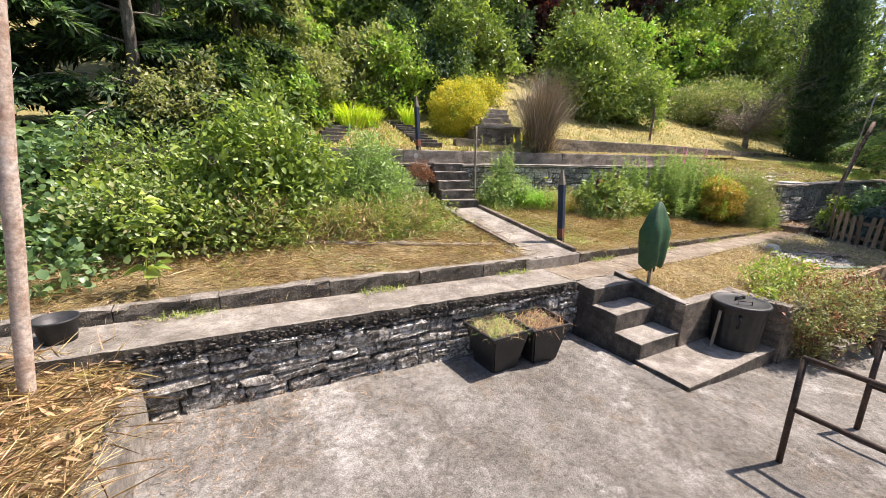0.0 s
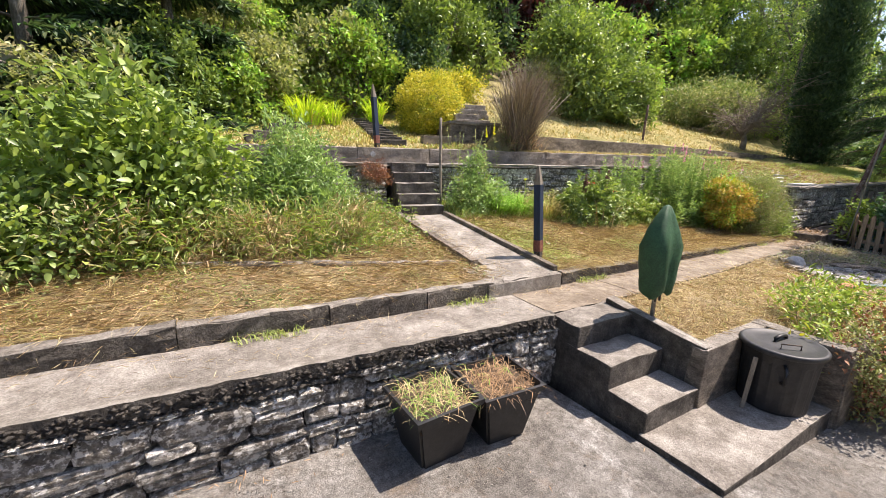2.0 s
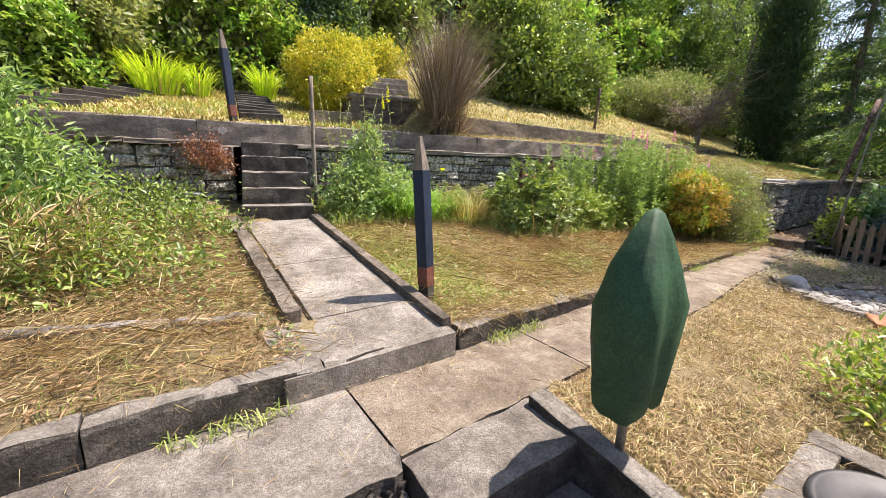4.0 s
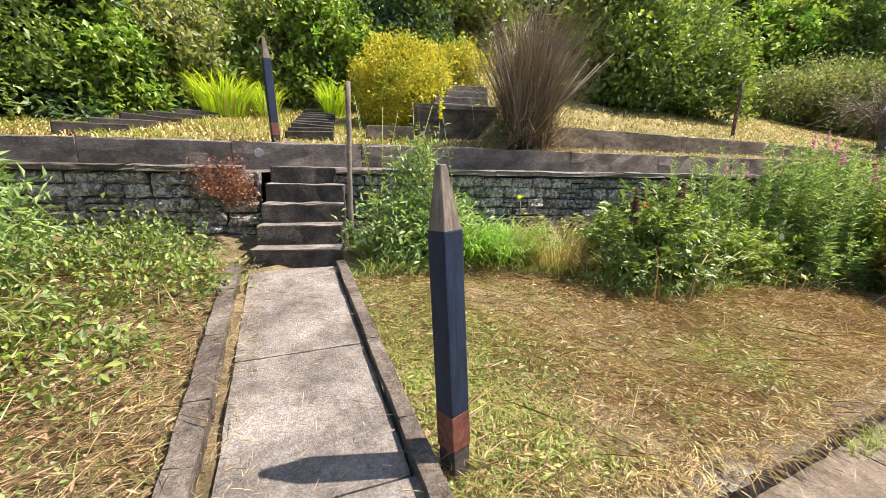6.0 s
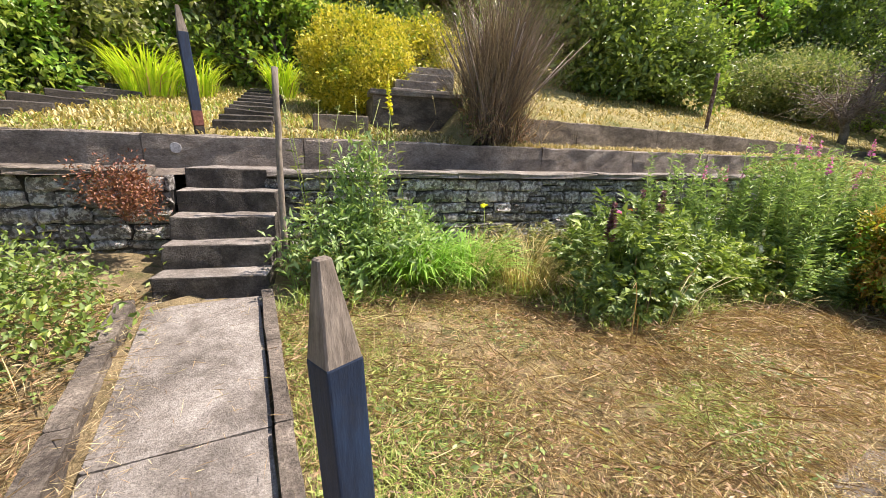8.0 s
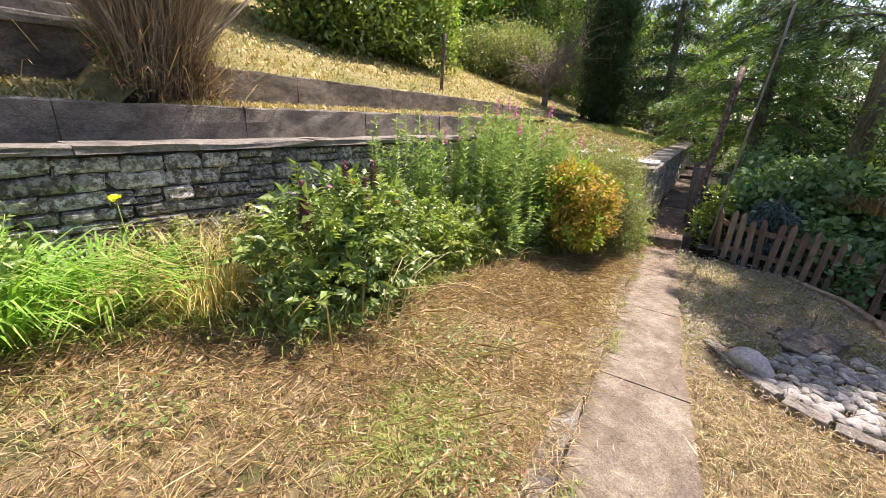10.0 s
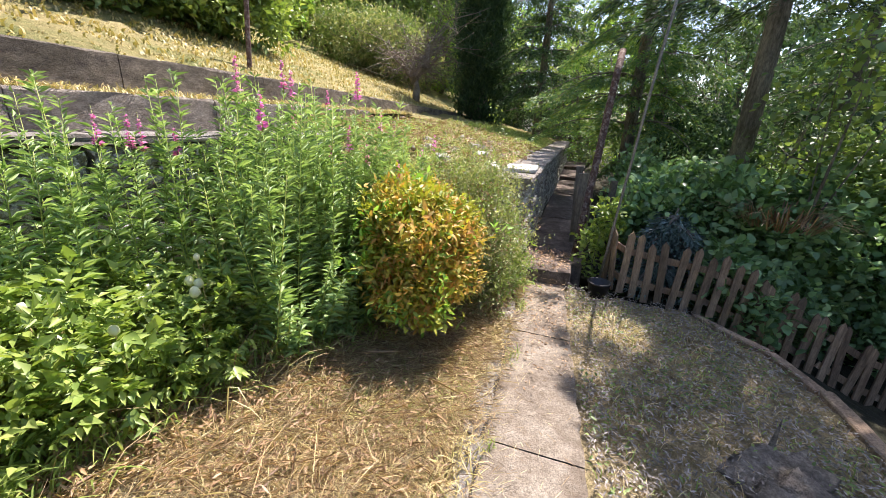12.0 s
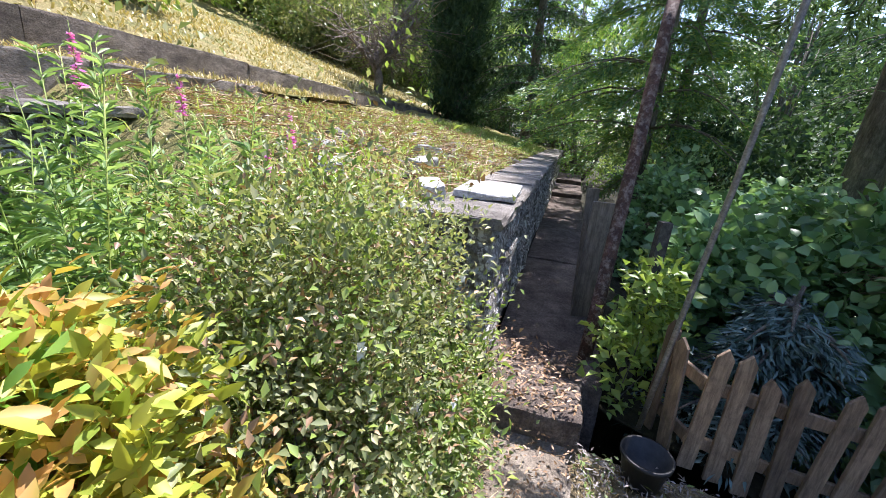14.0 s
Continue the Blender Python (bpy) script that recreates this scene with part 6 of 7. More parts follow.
tree("maple", "bright broad-leaved maple beyond the spruces", (10.3, -4.6, -0.57), 5, [(10.3, -4.4, 2.6, 1.4, 1.2, 1.0), (11.6, -4.8, 3.2, 1.2, 1.1, 1.0), (9.3, -4.8, 3.2, 1.2, 1.1, 0.9)], 900, 13, 0.17, 0.14, L_MID, 215, 0.08, 0.2)
# Sun on the branch is put in as brighter leaves.
shrub("hanging_maple", "broad-leaved branch hanging over the fence", "tree", (9.9, -1.7, -0.3), [(9.45, -1.35, 2.5, 0.5, 0.5, 0.5), (9.3, -1.6, 3.2, 0.6, 0.5, 0.5), (9.7, -1.3, 1.9, 0.4, 0.4, 0.4)], 90, 8, 0.13, 0.085, 0.06, L_MID, 216, 0.03, maker=fine_leaves, crown_name="crown", more=(("lit_tone_leaves", 0.4, L_BRIGHT),))

# wooded hill behind
WOODS = [(-11, 8.0, 6.0, 2.6, L_NEEDLE), (-7.6, 7.2, 6.2, 1.9, L_NEEDLE), (-5.2, 7.6, 6.4, 1.9, L_NEEDLE), (-3.2, 8.8, 5.6, 1.5, L_NEEDLE), (-9.5, 4.6, 4.5, 1.6, L_DARK), (-7.6, 4.9, 4.6, 1.3, L_DARK),
         (-2.0, 9.6, 2.8, 1.2, L_GREY), (-0.9, 10.2, 2.2, 1.2, L_BRIGHT), (0.4, 10.3, 2.4, 1.1, L_GREY), (1.6, 10.2, 2.6, 1.1, L_BRIGHT), (-3.3, 8.0, 1.7, 1.0, L_MID), (-2.1, 8.4, 1.3, 0.8, L_BRIGHT), (-4.3, 7.0, 1.5, 0.9, L_GREY),
         (2.9, 10.4, 3.0, 1.2, L_DARK), (4.4, 10.8, 3.4, 1.3, L_MID), (-1.8, 12.6, 4.5, 1.8, L_MID), (0.8, 12.8, 4.6, 1.7, L_MID), (3.2, 13.2, 6.0, 2.0, L_DARK), (6.2, 12.8, 5.4, 2.0, L_MID), (5.6, 15.8, 7.5, 2.6, L_DARK),
         (8.6, 14.2, 6.2, 2.4, L_DARK), (12.0, 12.4, 4.6, 2.0, L_MID), (14.6, 11.6, 4.0, 1.7, L_BRIGHT), (13.6, 16.5, 8.5, 3.0, L_PURPLE), (18.5, 15.5, 8.5, 3.0, L_PURPLE), (20.5, 12.5, 5.5, 2.2, L_BRIGHT), (23.5, 10.5, 5.5, 2.4, L_MID),
         (24.5, 6.5, 6.5, 2.4, L_BRIGHT), (-5.5, 13.0, 8.0, 2.8, L_DARK), (0.0, 17.5, 9.5, 3.2, L_DARK), (10.5, 19.0, 10.0, 3.4, L_DARK), (26.5, 14.0, 9.0, 3.4, L_DARK), (23.5, 1.8, 5.5, 2.0, L_DARK), (22.5, 4.0, 4.0, 1.5, L_DARK), (25.0, -2.5, 5.0, 2.4, L_DARK), (20.5, -6.5, 5.0, 2.4, L_DARK), (14.5, -8.5, 5.0, 2.4, L_DARK), (28, 10, 10, 4, L_DARK), (22, 17, 11, 4, L_DARK), (30, 3, 8, 3.4, L_DARK), (16, 20, 12, 4, L_DARK), (26, 9, 9, 3.2, L_MID), (23.5, 13.5, 9, 3, L_BRIGHT), (21.5, 1.0, 6, 2.0, L_BRIGHT), (19.0, -3.5, 6.5, 2.2, L_DARK), (-10.5, 1.0, 5.0, 1.8, L_IVY), (33, 6.8, 12, 4.0, L_DARK), (35, 11.5, 13, 4.2, L_MID)]
LOOKS = {L_NEEDLE.name: "dark feathery evergreen on the wooded hillside", L_DARK.name: "dark green tree deep in the wood", L_MID.name: "mid-green leafy shrub on the hillside", L_BRIGHT.name: "fresh bright green leafy tree", L_GREY.name: "grey-green leafy shrub on the slope", L_PURPLE.name: "dark purple copper beech", L_IVY.name: "dark ivy-clad tree beside the beds"}
for k, (x, y, h, r, m) in enumerate(WOODS):
    g = hz(x, y) if y > 5 else 0.3
    if m is L_NEEDLE:
        conifer("hill_conifer", LOOKS[m.name], (x, y, g), h * 1.25, r * 1.25, L_NEEDLE, 300 + k, 0.03, 0.12, 11, L_SPRUCE, 0.3, 0.26)
        continue
    rng = random.Random(300 + k)
    blobs = [(x + rng.uniform(-0.7, 0.7) * r, y + rng.uniform(-0.5, 0.5) * r, g + h * f + rng.uniform(-0.08, 0.08) * h, r * (0.95 - 0.5 * f) * rng.uniform(0.55, 0.9), r * (0.8 - 0.35 * f), h * rng.uniform(0.12, 0.2)) for f in (0.15, 0.22, 0.32, 0.42, 0.52, 0.62, 0.72, 0.82, 0.92)]
    size = 0.09 + 0.011 * max(0, y - 6)
    # lit: a brighter leaf material that paints sunlight onto the crown.
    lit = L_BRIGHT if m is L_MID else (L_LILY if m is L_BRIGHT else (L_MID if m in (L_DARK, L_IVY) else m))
    tree("hill_tree", LOOKS[m.name], (x, y, g), h, blobs, int(120 * r + 110), 18 if y > 11 or x > 18 else 22, size * (1.35 if y > 11 or x > 18 else 1.0), size * (0.72 if y > 11 or x > 18 else 0.52), m, 300 + k, 0.04 + 0.02 * r, 0.10 + 0.014 * r, (("lit_tone_leaves", 0.10 if m is L_DARK else 0.4, lit),), inner=0.62)
far_ring = []
rng = np.random.default_rng(500)
for k in range(120):
    a = math.radians(rng.uniform(-70, 250))
    d = rng.uniform(26, 48)
    x, y = 6 + d * math.cos(a), 4 + d * math.sin(a)
    g = -0.6 + 0.34 * max(0, y - 3)
    far_ring.append((x, y, g + rng.uniform(2.5, 4.5), rng.uniform(3, 4.5), rng.uniform(3, 4.5), rng.uniform(5, 8)))
tagged(new("far_woods", quick_mesh("far_woods", *crown(far_ring, 6500, 8, 0.5, 0.78, 0.55, 501, 0.3, 0.75), L_DARK)), "far dark woods closing the view", "woods", "", "stuff")

# ---- grass and straw ----
def scatter(n, x0, x1, lo, hi, zf, rng, keep=None):
    x = rng.uniform(x0, x1, n)
    y = lo(x) + (hi(x) - lo(x)) * rng.random(n)
    if keep is not None:
        k = keep(x, y, rng)
        x, y = x[k], y[k]
    return np.stack([x, y, zf(x, y)], 1)


def patchy(x, y, s=1.0, o=0.0):
    return np.sin(x * 2.1 * s + o) * np.sin(y * 2.7 * s + o * 1.7) + 0.6 * np.sin(x * 4.3 * s + y * 3.1 * s + o)


def turf(name, label, n, x0, x1, lo, hi, zf, mat, seed, h, w, flat=False, keep=None, category="grass"):
    rng = np.random.default_rng(seed)
    P = scatter(n, x0, x1, lo, hi, zf, rng, keep)
    m = len(P)
    if flat:
        D = rng.normal(size=(m, 3)) * [1, 1, 0.22]
        P[:, 2] += rng.random(m) ** 1.6 * 0.075
        arr = leaf_arrays(P, D, rng.uniform(0.5, 1.4, m) * h, w, rng, 0.1, 0.05)
    else:
        D = rng.normal(size=(m, 3)) * [0.5, 0.5, 0.1] + [0, 0, 1]
        arr = blade_arrays(P, D, rng.uniform(0.4, 1.2, m) * h, w, rng, 0.7)
    return tagged(new(name, quick_mesh(name, *arr, mat)), label, category, "", "stuff")


K0 = lambda x: kerb_y(x) + 0.1
bedfront = lambda x: np.interp(x, [-9, -0.2, 0.8, 1.9, 2.6, 3.0, 3.8, 4.4, 5.5, 6.0, 7.5, 8.3], [4.4, 3.9, 3.35, 3.55, 3.3, 2.65, 2.55, 2.65, 2.6, 2.25, 1.75, 1.6])
offpath = lambda x, y, rng: ~((x > -0.14) & (x < 0.74) & (y < 3.75))
turf("straw", "cut dry straw lying over the terrace", 120000, -5.5, 8.0, K0, bedfront, lambda x, y: turf_z(x, y) + 0.0, L_STRAW, 401, 0.17, 0.0024, True, lambda x, y, r: offpath(x, y, r) & (patchy(x, y) + r.normal(0, 0.8, len(x)) > -0.5), "straw")
turf("dry_grass", "half-dry grass on the terrace", 34000, 0.7, 8.2, K0, bedfront, lambda x, y: turf_z(x, y), L_STRAWG, 402, 0.075, 0.0034, False, lambda x, y, r: offpath(x, y, r), "grass")
turf("mown_grass", "short pale mown grass on the dry terrace", 13000, 3.0, 8.1, K0, bedfront, lambda x, y: turf_z(x, y), L_STRAW, 433, 0.065, 0.004, False, None, "grass")
turf("green_grass", "patches of green grass and clover", 26000, -5.5, 8.2, K0, bedfront, lambda x, y: turf_z(x, y), L_GRASS, 403, 0.085, 0.005, False, lambda x, y, r: offpath(x, y, r) & ((patchy(x, y, 1.0, 2.0) + r.normal(0, 0.4, len(x)) > 0.5) | ((x > 0.7) & (x < 1.5) & (r.random(len(x)) < 0.8))), "grass")
turf("leaf_litter", "brown leaf litter among the straw", 24000, -5.5, 8.0, K0, bedfront, lambda x, y: turf_z(x, y) + 0.01, L_DEADLEAF, 404, 0.05, 0.010, True, lambda x, y, r: offpath(x, y, r), "litter")
turf("clover", "low green weeds in the turf", 14000, -4.0, 5.0, K0, bedfront, lambda x, y: turf_z(x, y) + 0.02, L_MID, 405, 0.032, 0.018, True, lambda x, y, r: offpath(x, y, r) & (patchy(x, y, 1.3, 4.0) > 0.55), "weed")
low_lo = lambda x: edge_y(x) + 0.05
low_hi = lambda x: path_r(x) - 0.02
turf("lower_grass", "dry golden grass on the lower lawn", 22000, 0.85, 8.2, low_lo, low_hi, lambda x, y: low_z(x, y), L_STRAW, 406, 0.085, 0.0036, False, lambda x, y, r: (x < 4.7) | (r.random(len(x)) < 0.25), "grass")
turf("lower_straw", "loose straw on the lower lawn", 9000, 0.85, 5.4, low_lo, low_hi, lambda x, y: low_z(x, y), L_STRAW, 407, 0.12, 0.003, True, None, "straw")
turf("shade_litter", "grey-brown leaf litter under the spruce", 15000, 4.3, 8.25, low_lo, low_hi, lambda x, y: low_z(x, y) + 0.012, L_LITTER, 431, 0.035, 0.009, True, lambda x, y, r: r.random(len(x)) < np.clip((x - 4.3) / 1.2, 0.1, 1), "litter")
turf("shade_weeds", "green ground weeds under the spruce", 2600, 5.2, 8.25, low_lo, low_hi, lambda x, y: low_z(x, y) + 0.02, L_MID, 432, 0.036, 0.016, True, lambda x, y, r: patchy(x, y, 1.3, 1.0) + r.normal(0, 0.4, len(x)) > -0.1, "weed")
turf("lower_green", "green blades on the shaded lower lawn", 7000, 0.85, 8.2, low_lo, low_hi, lambda x, y: low_z(x, y), L_GRASS, 408, 0.07, 0.007, False, lambda x, y, r: (r.random(len(x)) < np.clip((x - 3.5) / 6, 0.12, 0.4)), "grass")
turf("hill_grass", "dry grass tufts on the upper lawn", 15000, -3.5, 3.3, lambda x: w1_y(x) + 0.2, lambda x: w1_y(x) + 4.5, hill_z, L_STRAWG, 409, 0.10, 0.018, False, None, "grass")
turf("hill_green", "green weeds on the upper lawn", 9000, -3.5, 3.3, lambda x: w1_y(x) + 0.2, lambda x: w1_y(x) + 4.5, hill_z, L_GRASS, 410, 0.12, 0.014, False, lambda x, y, r: patchy(x, y, 1.0, 1.0) > -0.1, "grass")
turf("lawn_grass", "sun-bleached grass on the lawn slope", 12000, 3.4, 20, lambda x: w2_y(x) + 0.2, lambda x: w2_y(x) + 4.0, hill_z, L_STRAWG, 411, 0.09, 0.022, False, None, "grass")
turf("ledge_grass", "grass fringe along the concrete ledge", 6000, 3.4, 12, lambda x: w1_y(x) + 0.02, lambda x: w2_y(x) - 0.02, lambda x, y: np.full(np.shape(x), W1_TOP - 0.02), L_STRAWG, 412, 0.12, 0.009, False, None, "grass")
turf("bank_grass", "weeds and dry stalks on the bank", 13000, 7.4, 19, lambda x: np.full(np.shape(x), 1.95), lambda x: np.minimum(w1_y(x), w2_y(x)) - 0.05, bank_z, L_GRASS, 413, 0.17, 0.010, False, None, "grass")
turf("bank_straw", "brown cuttings heaped on the bank", 7000, 8.4, 14, lambda x: np.full(np.shape(x), 1.95), lambda x: np.minimum(w1_y(x), w2_y(x)) - 0.05, lambda x, y: bank_z(x, y) + 0.03, L_DEADLEAF, 414, 0.16, 0.012, True, None, "cuttings")
turf("kerb_weeds", "grass growing from the kerb's foot", 2600, -4.6, 8.2, lambda x: kerb_y(x) - 0.10, lambda x: kerb_y(x) - 0.005, lambda x, y: path_z(x), L_GRASS, 415, 0.09, 0.006, False, lambda x, y, r: patchy(x, y, 1.6, 0.5) > 0.45, "weed")
turf("path_edge_straw", "straw strewn along the path", 2600, -4.5, 8.2, lambda x: np.where(x < 0, 0.3, path_r(x)), lambda x: kerb_y(x), lambda x, y: path_z(x) + 0.004, L_STRAW, 416, 0.08, 0.0028, True, lambda x, y, r: r.random(len(x)) < np.where(y > kerb_y(x) - 0.2, 0.9, 0.2), "straw")
turf("patio_litter", "dry leaves and stalks on the patio", 2600, -4.4, 0, lambda x: np.full(np.shape(x), -0.9), lambda x: np.full(np.shape(x), 0.2), lambda x, y: patio_z(x) + 0.006, L_DEADLEAF, 417, 0.06, 0.006, True, lambda x, y, r: r.random(len(x)) < np.clip(0.15 + (y + 0.5) * 0.9 + (-x - 3.2) * 0.5, 0.02, 1), "litter")
turf("bed_straw", "long cut straw heaped in the corner bed", 9000, -7.0, -4.45, lambda x: np.full(np.shape(x), -2.4), lambda x: np.full(np.shape(x), 0.55), lambda x, y: 0.66 + 0.08 * np.sin(x * 2), L_STRAW, 418, 0.30, 0.0036, True, None, "straw")
turf("stair_path_straw", "bits of straw on the stair path", 2200, -0.06, 0.66, lambda x: np.full(np.shape(x), 1.0), lambda x: np.full(np.shape(x), 3.6), lambda x, y: 0.785 + 0.125 * (y - 0.97), L_STRAW, 419, 0.07, 0.0026, True, lambda x, y, r: (x < 0.13) | (r.random(len(x)) < 0.1), "straw")
turf("path_lawn", "green grass strip beside the stair path", 9000, 0.77, 1.7, lambda x: np.full(np.shape(x), 1.25), lambda x: np.full(np.shape(x), 3.6), lambda x, y: turf_z(x, y), L_GRASS, 420, 0.09, 0.0055, False, lambda x, y, r: r.random(len(x)) < np.clip(1.7 - (x - 0.77) * 1.6, 0, 1), "grass")
turf("green_patch", "tuft of greener grass in the dry lawn", 5500, 2.4, 3.7, lambda x: np.full(np.shape(x), 1.35), lambda x: np.full(np.shape(x), 2.15), lambda x, y: turf_z(x, y), L_GRASS, 421, 0.10, 0.006, False, lambda x, y, r: ((x - 3.05) / 0.5) ** 2 + ((y - 1.75) / 0.3) ** 2 < r.random(len(x)) * 1.3, "grass")
turf("path_litter", "fallen leaves and earth on the path's end", 900, 6.2, 8.25, lambda x: path_r(x), lambda x: kerb_y(x), lambda x, y: path_z(x) + 0.006, L_DEADLEAF, 422, 0.03, 0.012, True, lambda x, y, r: r.random(len(x)) < np.clip((x - 6.2) / 1.2, 0.1, 1), "litter")
turf("bed_litter", "shaded litter under the flower bed", 9000, 0.9, 8.0, lambda x: bedfront(x) - 0.2, lambda x: w0_y(x) - 0.02, lambda x, y: turf_z(x, y) + 0.01, L_DEADLEAF, 423, 0.07, 0.014, True, None, "litter")
turf("bed_grass", "rank grass between the bed plants", 9000, 0.9, 8.0, lambda x: bedfront(x) - 0.1, lambda x: w0_y(x) - 0.05, lambda x, y: turf_z(x, y), L_GRASS, 424, 0.28, 0.008, False, None, "grass")
turf("long_straw", "long bleached stalks lying on the mown grass", 450, -4.5, 6.0, lambda x: kerb_y(x) + 0.35, bedfront, lambda x, y: turf_z(x, y) + 0.03, L_STRAW, 425, 0.4, 0.0045, True, lambda x, y, r: offpath(x, y, r), "straw")
turf("bed_leaves", "brown leaves among the heaped straw", 3000, -7.0, -4.45, lambda x: np.full(np.shape(x), -2.4), lambda x: np.full(np.shape(x), 0.55), lambda x, y: 0.67 + 0.08 * np.sin(x * 2), L_DEADLEAF, 426, 0.12, 0.02, True, None, "litter")
turf("kerb_straw", "straw and grass hanging over the kerb", 6000, 0.8, 8.2, lambda x: kerb_y(x) - 0.02, lambda x: kerb_y(x) + 0.16, lambda x, y: kerb_z(x) + 0.0, L_STRAW, 427, 0.11, 0.003, True, lambda x, y, r: patchy(x, y, 1.5, 1.0) > -0.6, "straw")
turf("kerb_tuft", "grass tufts growing over the kerb", 2500, 0.8, 8.2, lambda x: kerb_y(x) + 0.0, lambda x: kerb_y(x) + 0.2, lambda x, y: kerb_z(x) - 0.02, L_STRAWG, 428, 0.12, 0.006, False, lambda x, y, r: patchy(x, y, 1.1, 3.0) > 0.2, "grass")
fountain("dry_stalk_clump", "arching bleached stalks leaning out of the bed", (5.15, 2.5, tz(5.15, 2.5)), 9, 0.7, 0.5, 0.006, L_STRAW, 429, 0.7, "grass clump", 0.3)
fountain("dry_stalk_clump", "arching bleached stalks leaning out of the bed", (3.3, 2.5, tz(3.3, 2.5)), 18, 1.2, 1.0, 0.008, L_STRAW, 430, 0.7, "grass clump", 0.3)


def poppy(x, y, z, mat, seed, word):
    rng = np.random.default_rng(seed)
    e = thing("poppy", f"{word} poppy open on a thin stem", "flower", "poppies in the bed", at=(x, y, tz(x, y)))
    h = z - tz(x, y)
    tube_ob("stem", [(0, 0, 0), (0.02, 0.01, h * 0.5), (0, 0, h)], 0.003, L_GRASS, e, 5)
    for k in range(5):
        a = k * 1.257
        v, f = fine_leaves(np.array([[0.0, 0, h]]), np.array([[math.cos(a), math.sin(a), 0.5]]), 0.045, 0.05, rng, 0.3, -0.2)
        under(new("petal", quick_mesh("petal", v, f, mat)), e)


F_RED = leaf("petal_red", (0.35, 0.02, 0.03), (0.45, 0.04, 0.05), (0.5, 0.08, 0.07), 0.3)
for k, (x, y, z, m, w) in enumerate(((2.60, 3.75, 1.66, F_YELLOW, "yellow"), (4.3, 3.55, 1.58, F_RED, "red"), (4.55, 3.2, 1.42, F_RED, "red"), (4.15, 3.5, 1.55, F_RED, "red"), (3.95, 3.4, 1.6, F_PINK, "pink"))):
    poppy(x, y, z, m, 800 + k, w)


def seed_head(x, y, z, r, seed):
    bm = bmesh.new()
    bmesh.ops.create_icosphere(bm, subdivisions=2, radius=r)
    for v in bm.verts:
        v.co *= 1 + 0.15 * noise.noise(v.co * 60 + Vector((seed, 0, 0)))
        v.co.z *= 1.2
    h = z - tz(x, y)
    e = thing("seed_head", "round pale seed head on a dry stem", "flower", "seed heads in the bed", at=(x, y, tz(x, y)))
    tube_ob("stem", [(0, 0, 0), (0.015, -0.01, h * 0.5), (0, 0, h)], 0.003, L_STRAWG, e, 5)
    ob = part("head", bm, F_SEED, e, smooth=True)
    ob.location = (0, 0, h)


rngs = random.Random(77)
for k in range(16):
    x = rngs.uniform(4.7, 5.9)
    seed_head(x, rngs.uniform(2.7, 3.15), tz(x, 2.8) + rngs.uniform(0.42, 0.70), rngs.uniform(0.016, 0.026), k)


def lumps(n, place, size, seed):
    """Small broken lumps: eight-faced stones, each bent out of true."""
    rng = np.random.default_rng(seed)
    base = np.array([[1, 0, 0], [-1, 0, 0], [0, 1, 0], [0, -1, 0], [0, 0, 1], [0, 0, -1]], float)
    tri = np.array([[0, 2, 4], [2, 1, 4], [1, 3, 4], [3, 0, 4], [2, 0, 5], [1, 2, 5], [3, 1, 5], [0, 3, 5]])
    P = place(rng, n)
    V = base[None] * rng.uniform(0.6, 1.3, (n, 6, 1)) + rng.normal(size=(n, 6, 3)) * 0.25
    V = V * (size * rng.uniform(0.4, 1.3, (n, 1, 1)) * np.array([1.3, 1, 0.7])) + P[:, None]
    F = tri[None] + (np.arange(n) * 6)[:, None, None]
    return V.reshape(-1, 3), F.reshape(-1, 3)


def fringe_place(rng, n):
    x = rng.uniform(-4.5, -0.05, n)
    return np.stack([x, 0.238 + rng.normal(0, 0.012, n), path_z(x) - rng.uniform(-0.01, 0.13, n)], 1)


def patio_place(rng, n):
    x = rng.uniform(-4.4, 0.0, n)
    return np.stack([x, 0.2 - np.abs(rng.normal(0, 0.5, n)), patio_z(x) + 0.006], 1)


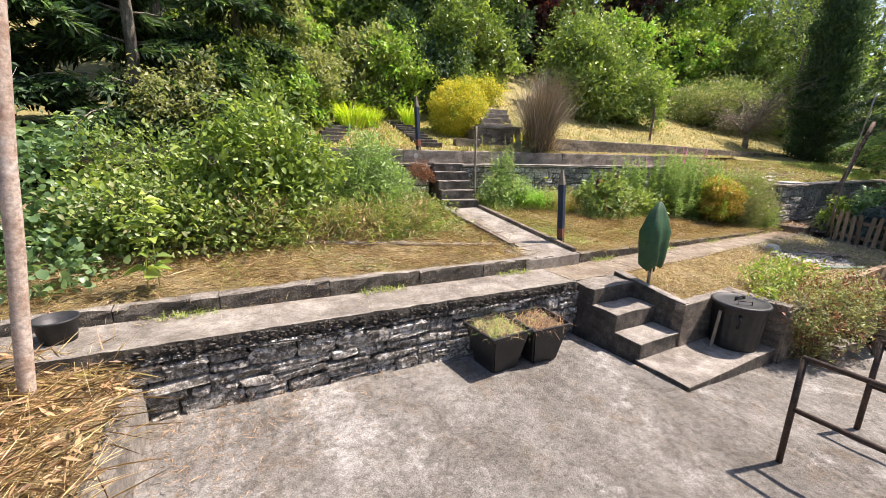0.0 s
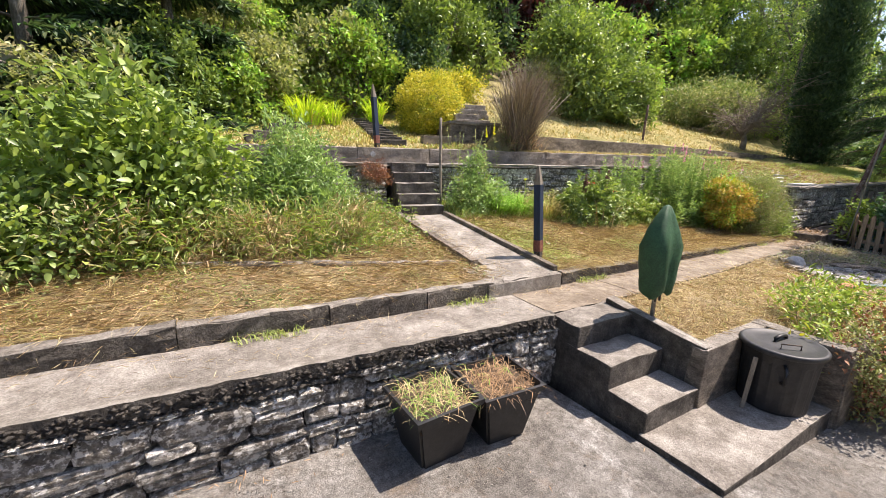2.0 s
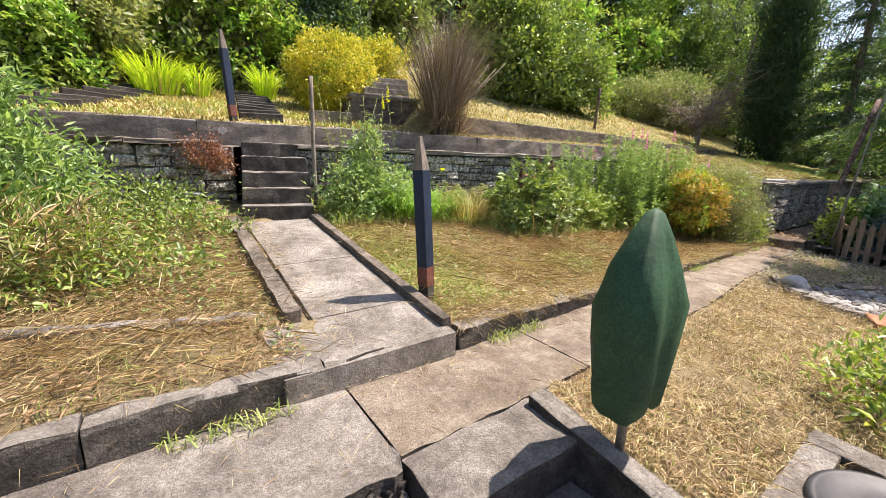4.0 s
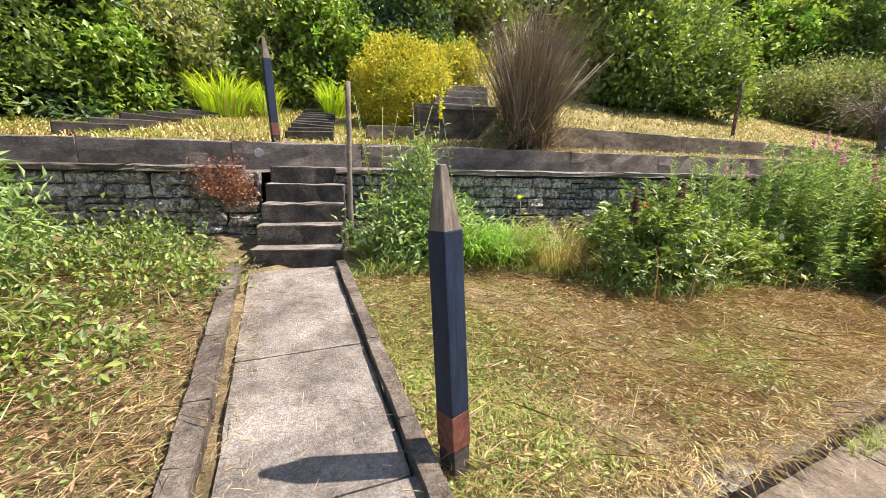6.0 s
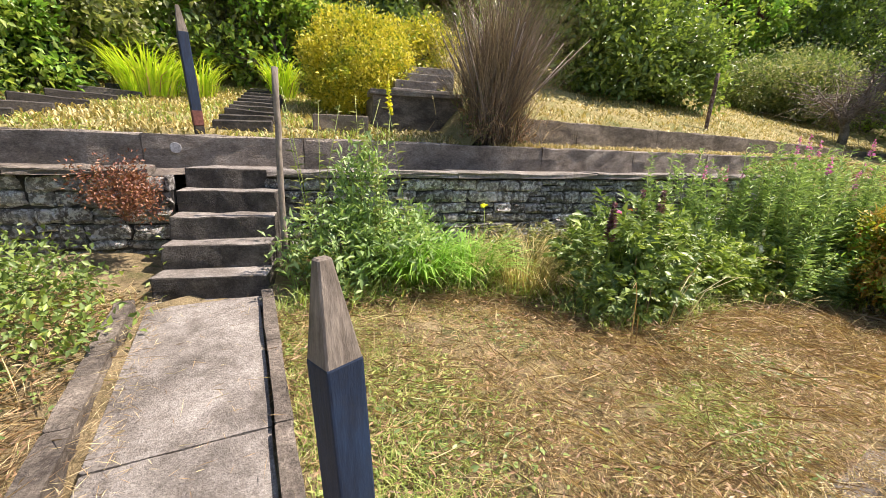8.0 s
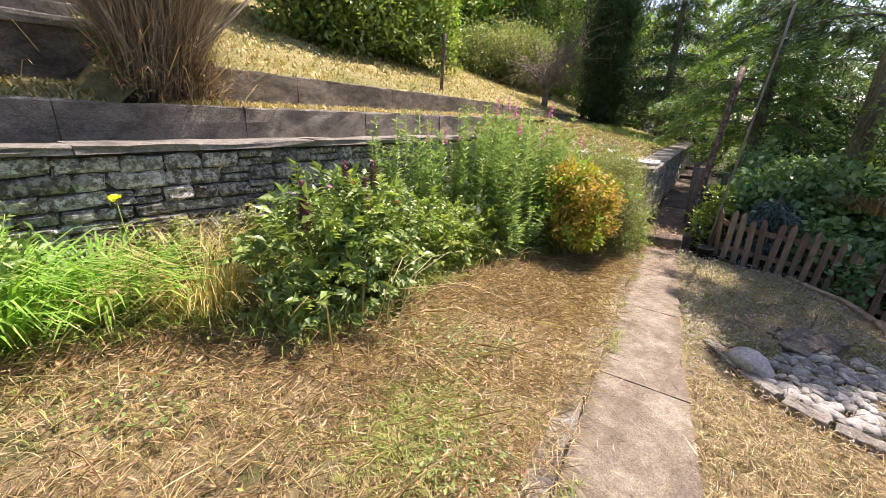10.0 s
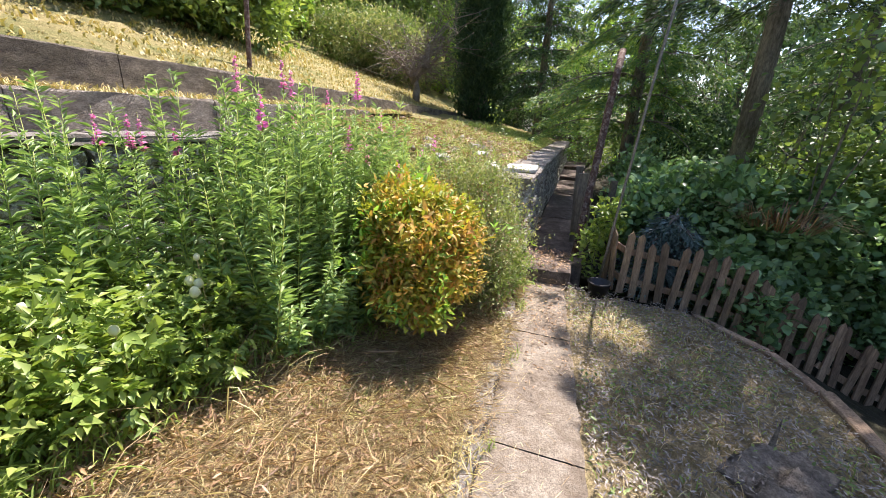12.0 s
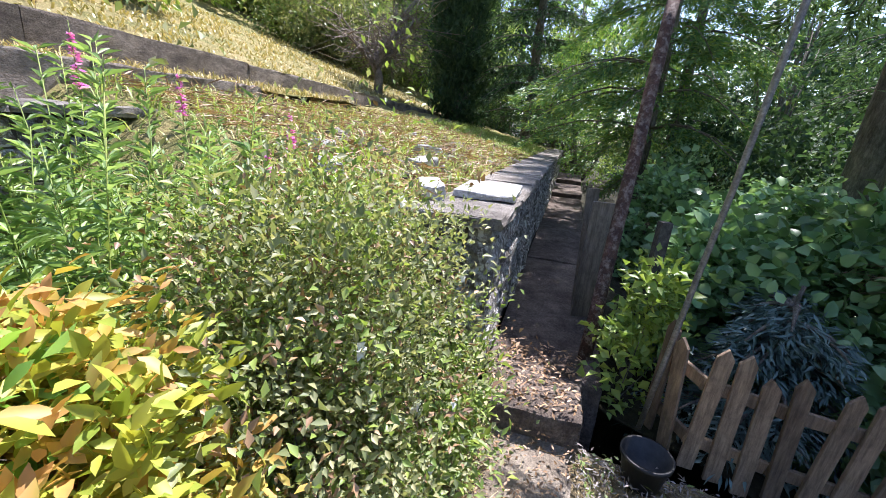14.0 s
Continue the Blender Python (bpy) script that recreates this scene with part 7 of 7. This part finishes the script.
def bank_place(rng, n):
    x, y = rng.uniform(8.5, 12.5, n), rng.uniform(1.95, 3.2, n)
    return np.stack([x, y, bank_z(x, y) + 0.03], 1)


tagged(new("rubble_fringe", quick_mesh("rubble_fringe", *lumps(1500, fringe_place, 0.017, 901), AGG)), "crumbling rubble edge under the path slabs", "rubble", "", "stuff")
tagged(new("patio_grit", quick_mesh("patio_grit", *lumps(900, patio_place, 0.005, 902), CONC)), "loose grit and crumbs on the patio", "grit", "", "stuff")
tagged(new("bank_stones", quick_mesh("bank_stones", *lumps(60, bank_place, 0.08, 903), CONC)), "loose stones lying in the weeds of the bank", "stones", "", "stuff")
shrub("fence_foot_weeds", "fresh green weeds at the fence pole's foot", "weed", (8.75, 0.7, 0.5), [(8.72, 0.72, 0.75, 0.12, 0.14, 0.3), (8.85, 0.6, 1.1, 0.16, 0.14, 0.3), (9.2, 0.55, 0.9, 0.3, 0.1, 0.35)], 130, 9, 0.05, 0.07, 0.045, L_BRIGHT, 904, 0.004)

fountain("dry_bracken", "dead brown stalks hanging over the fence shrubs", (9.0, -1.1, 1.25), 140, 0.5, 1.4, 0.014, L_DEADLEAF, 905, 1.2, "stalks", 0.35)
fountain("fence_grass", "half-dry grass tuft at the path's edge", (7.4, 0.5, float(low_z(7.4, 0.5))), 160, 0.18, 0.9, 0.006, L_STRAWG, 907, 0.8, "grass clump", 0.2)
turf("clover", "lush green weeds beside the stair path", 2600, 0.78, 2.3, lambda x: np.full(np.shape(x), 1.15), lambda x: np.full(np.shape(x), 2.6), lambda x, y: turf_z(x, y) + 0.03, L_GRASS, 910, 0.04, 0.013, True, lambda x, y, r: (patchy(x, y, 1.4, 0.7) + r.normal(0, 0.3, len(x)) > 0.15) & (r.random(len(x)) < np.clip(2.4 - x, 0.1, 1)), "weed")
turf("step_litter", "brown litter on the earth step", 500, 8.26, 8.9, lambda x: np.full(np.shape(x), 0.94), lambda x: np.full(np.shape(x), 1.45), lambda x, y: np.full(np.shape(x), 0.615), L_DEADLEAF, 911, 0.04, 0.014, True, None, "litter")
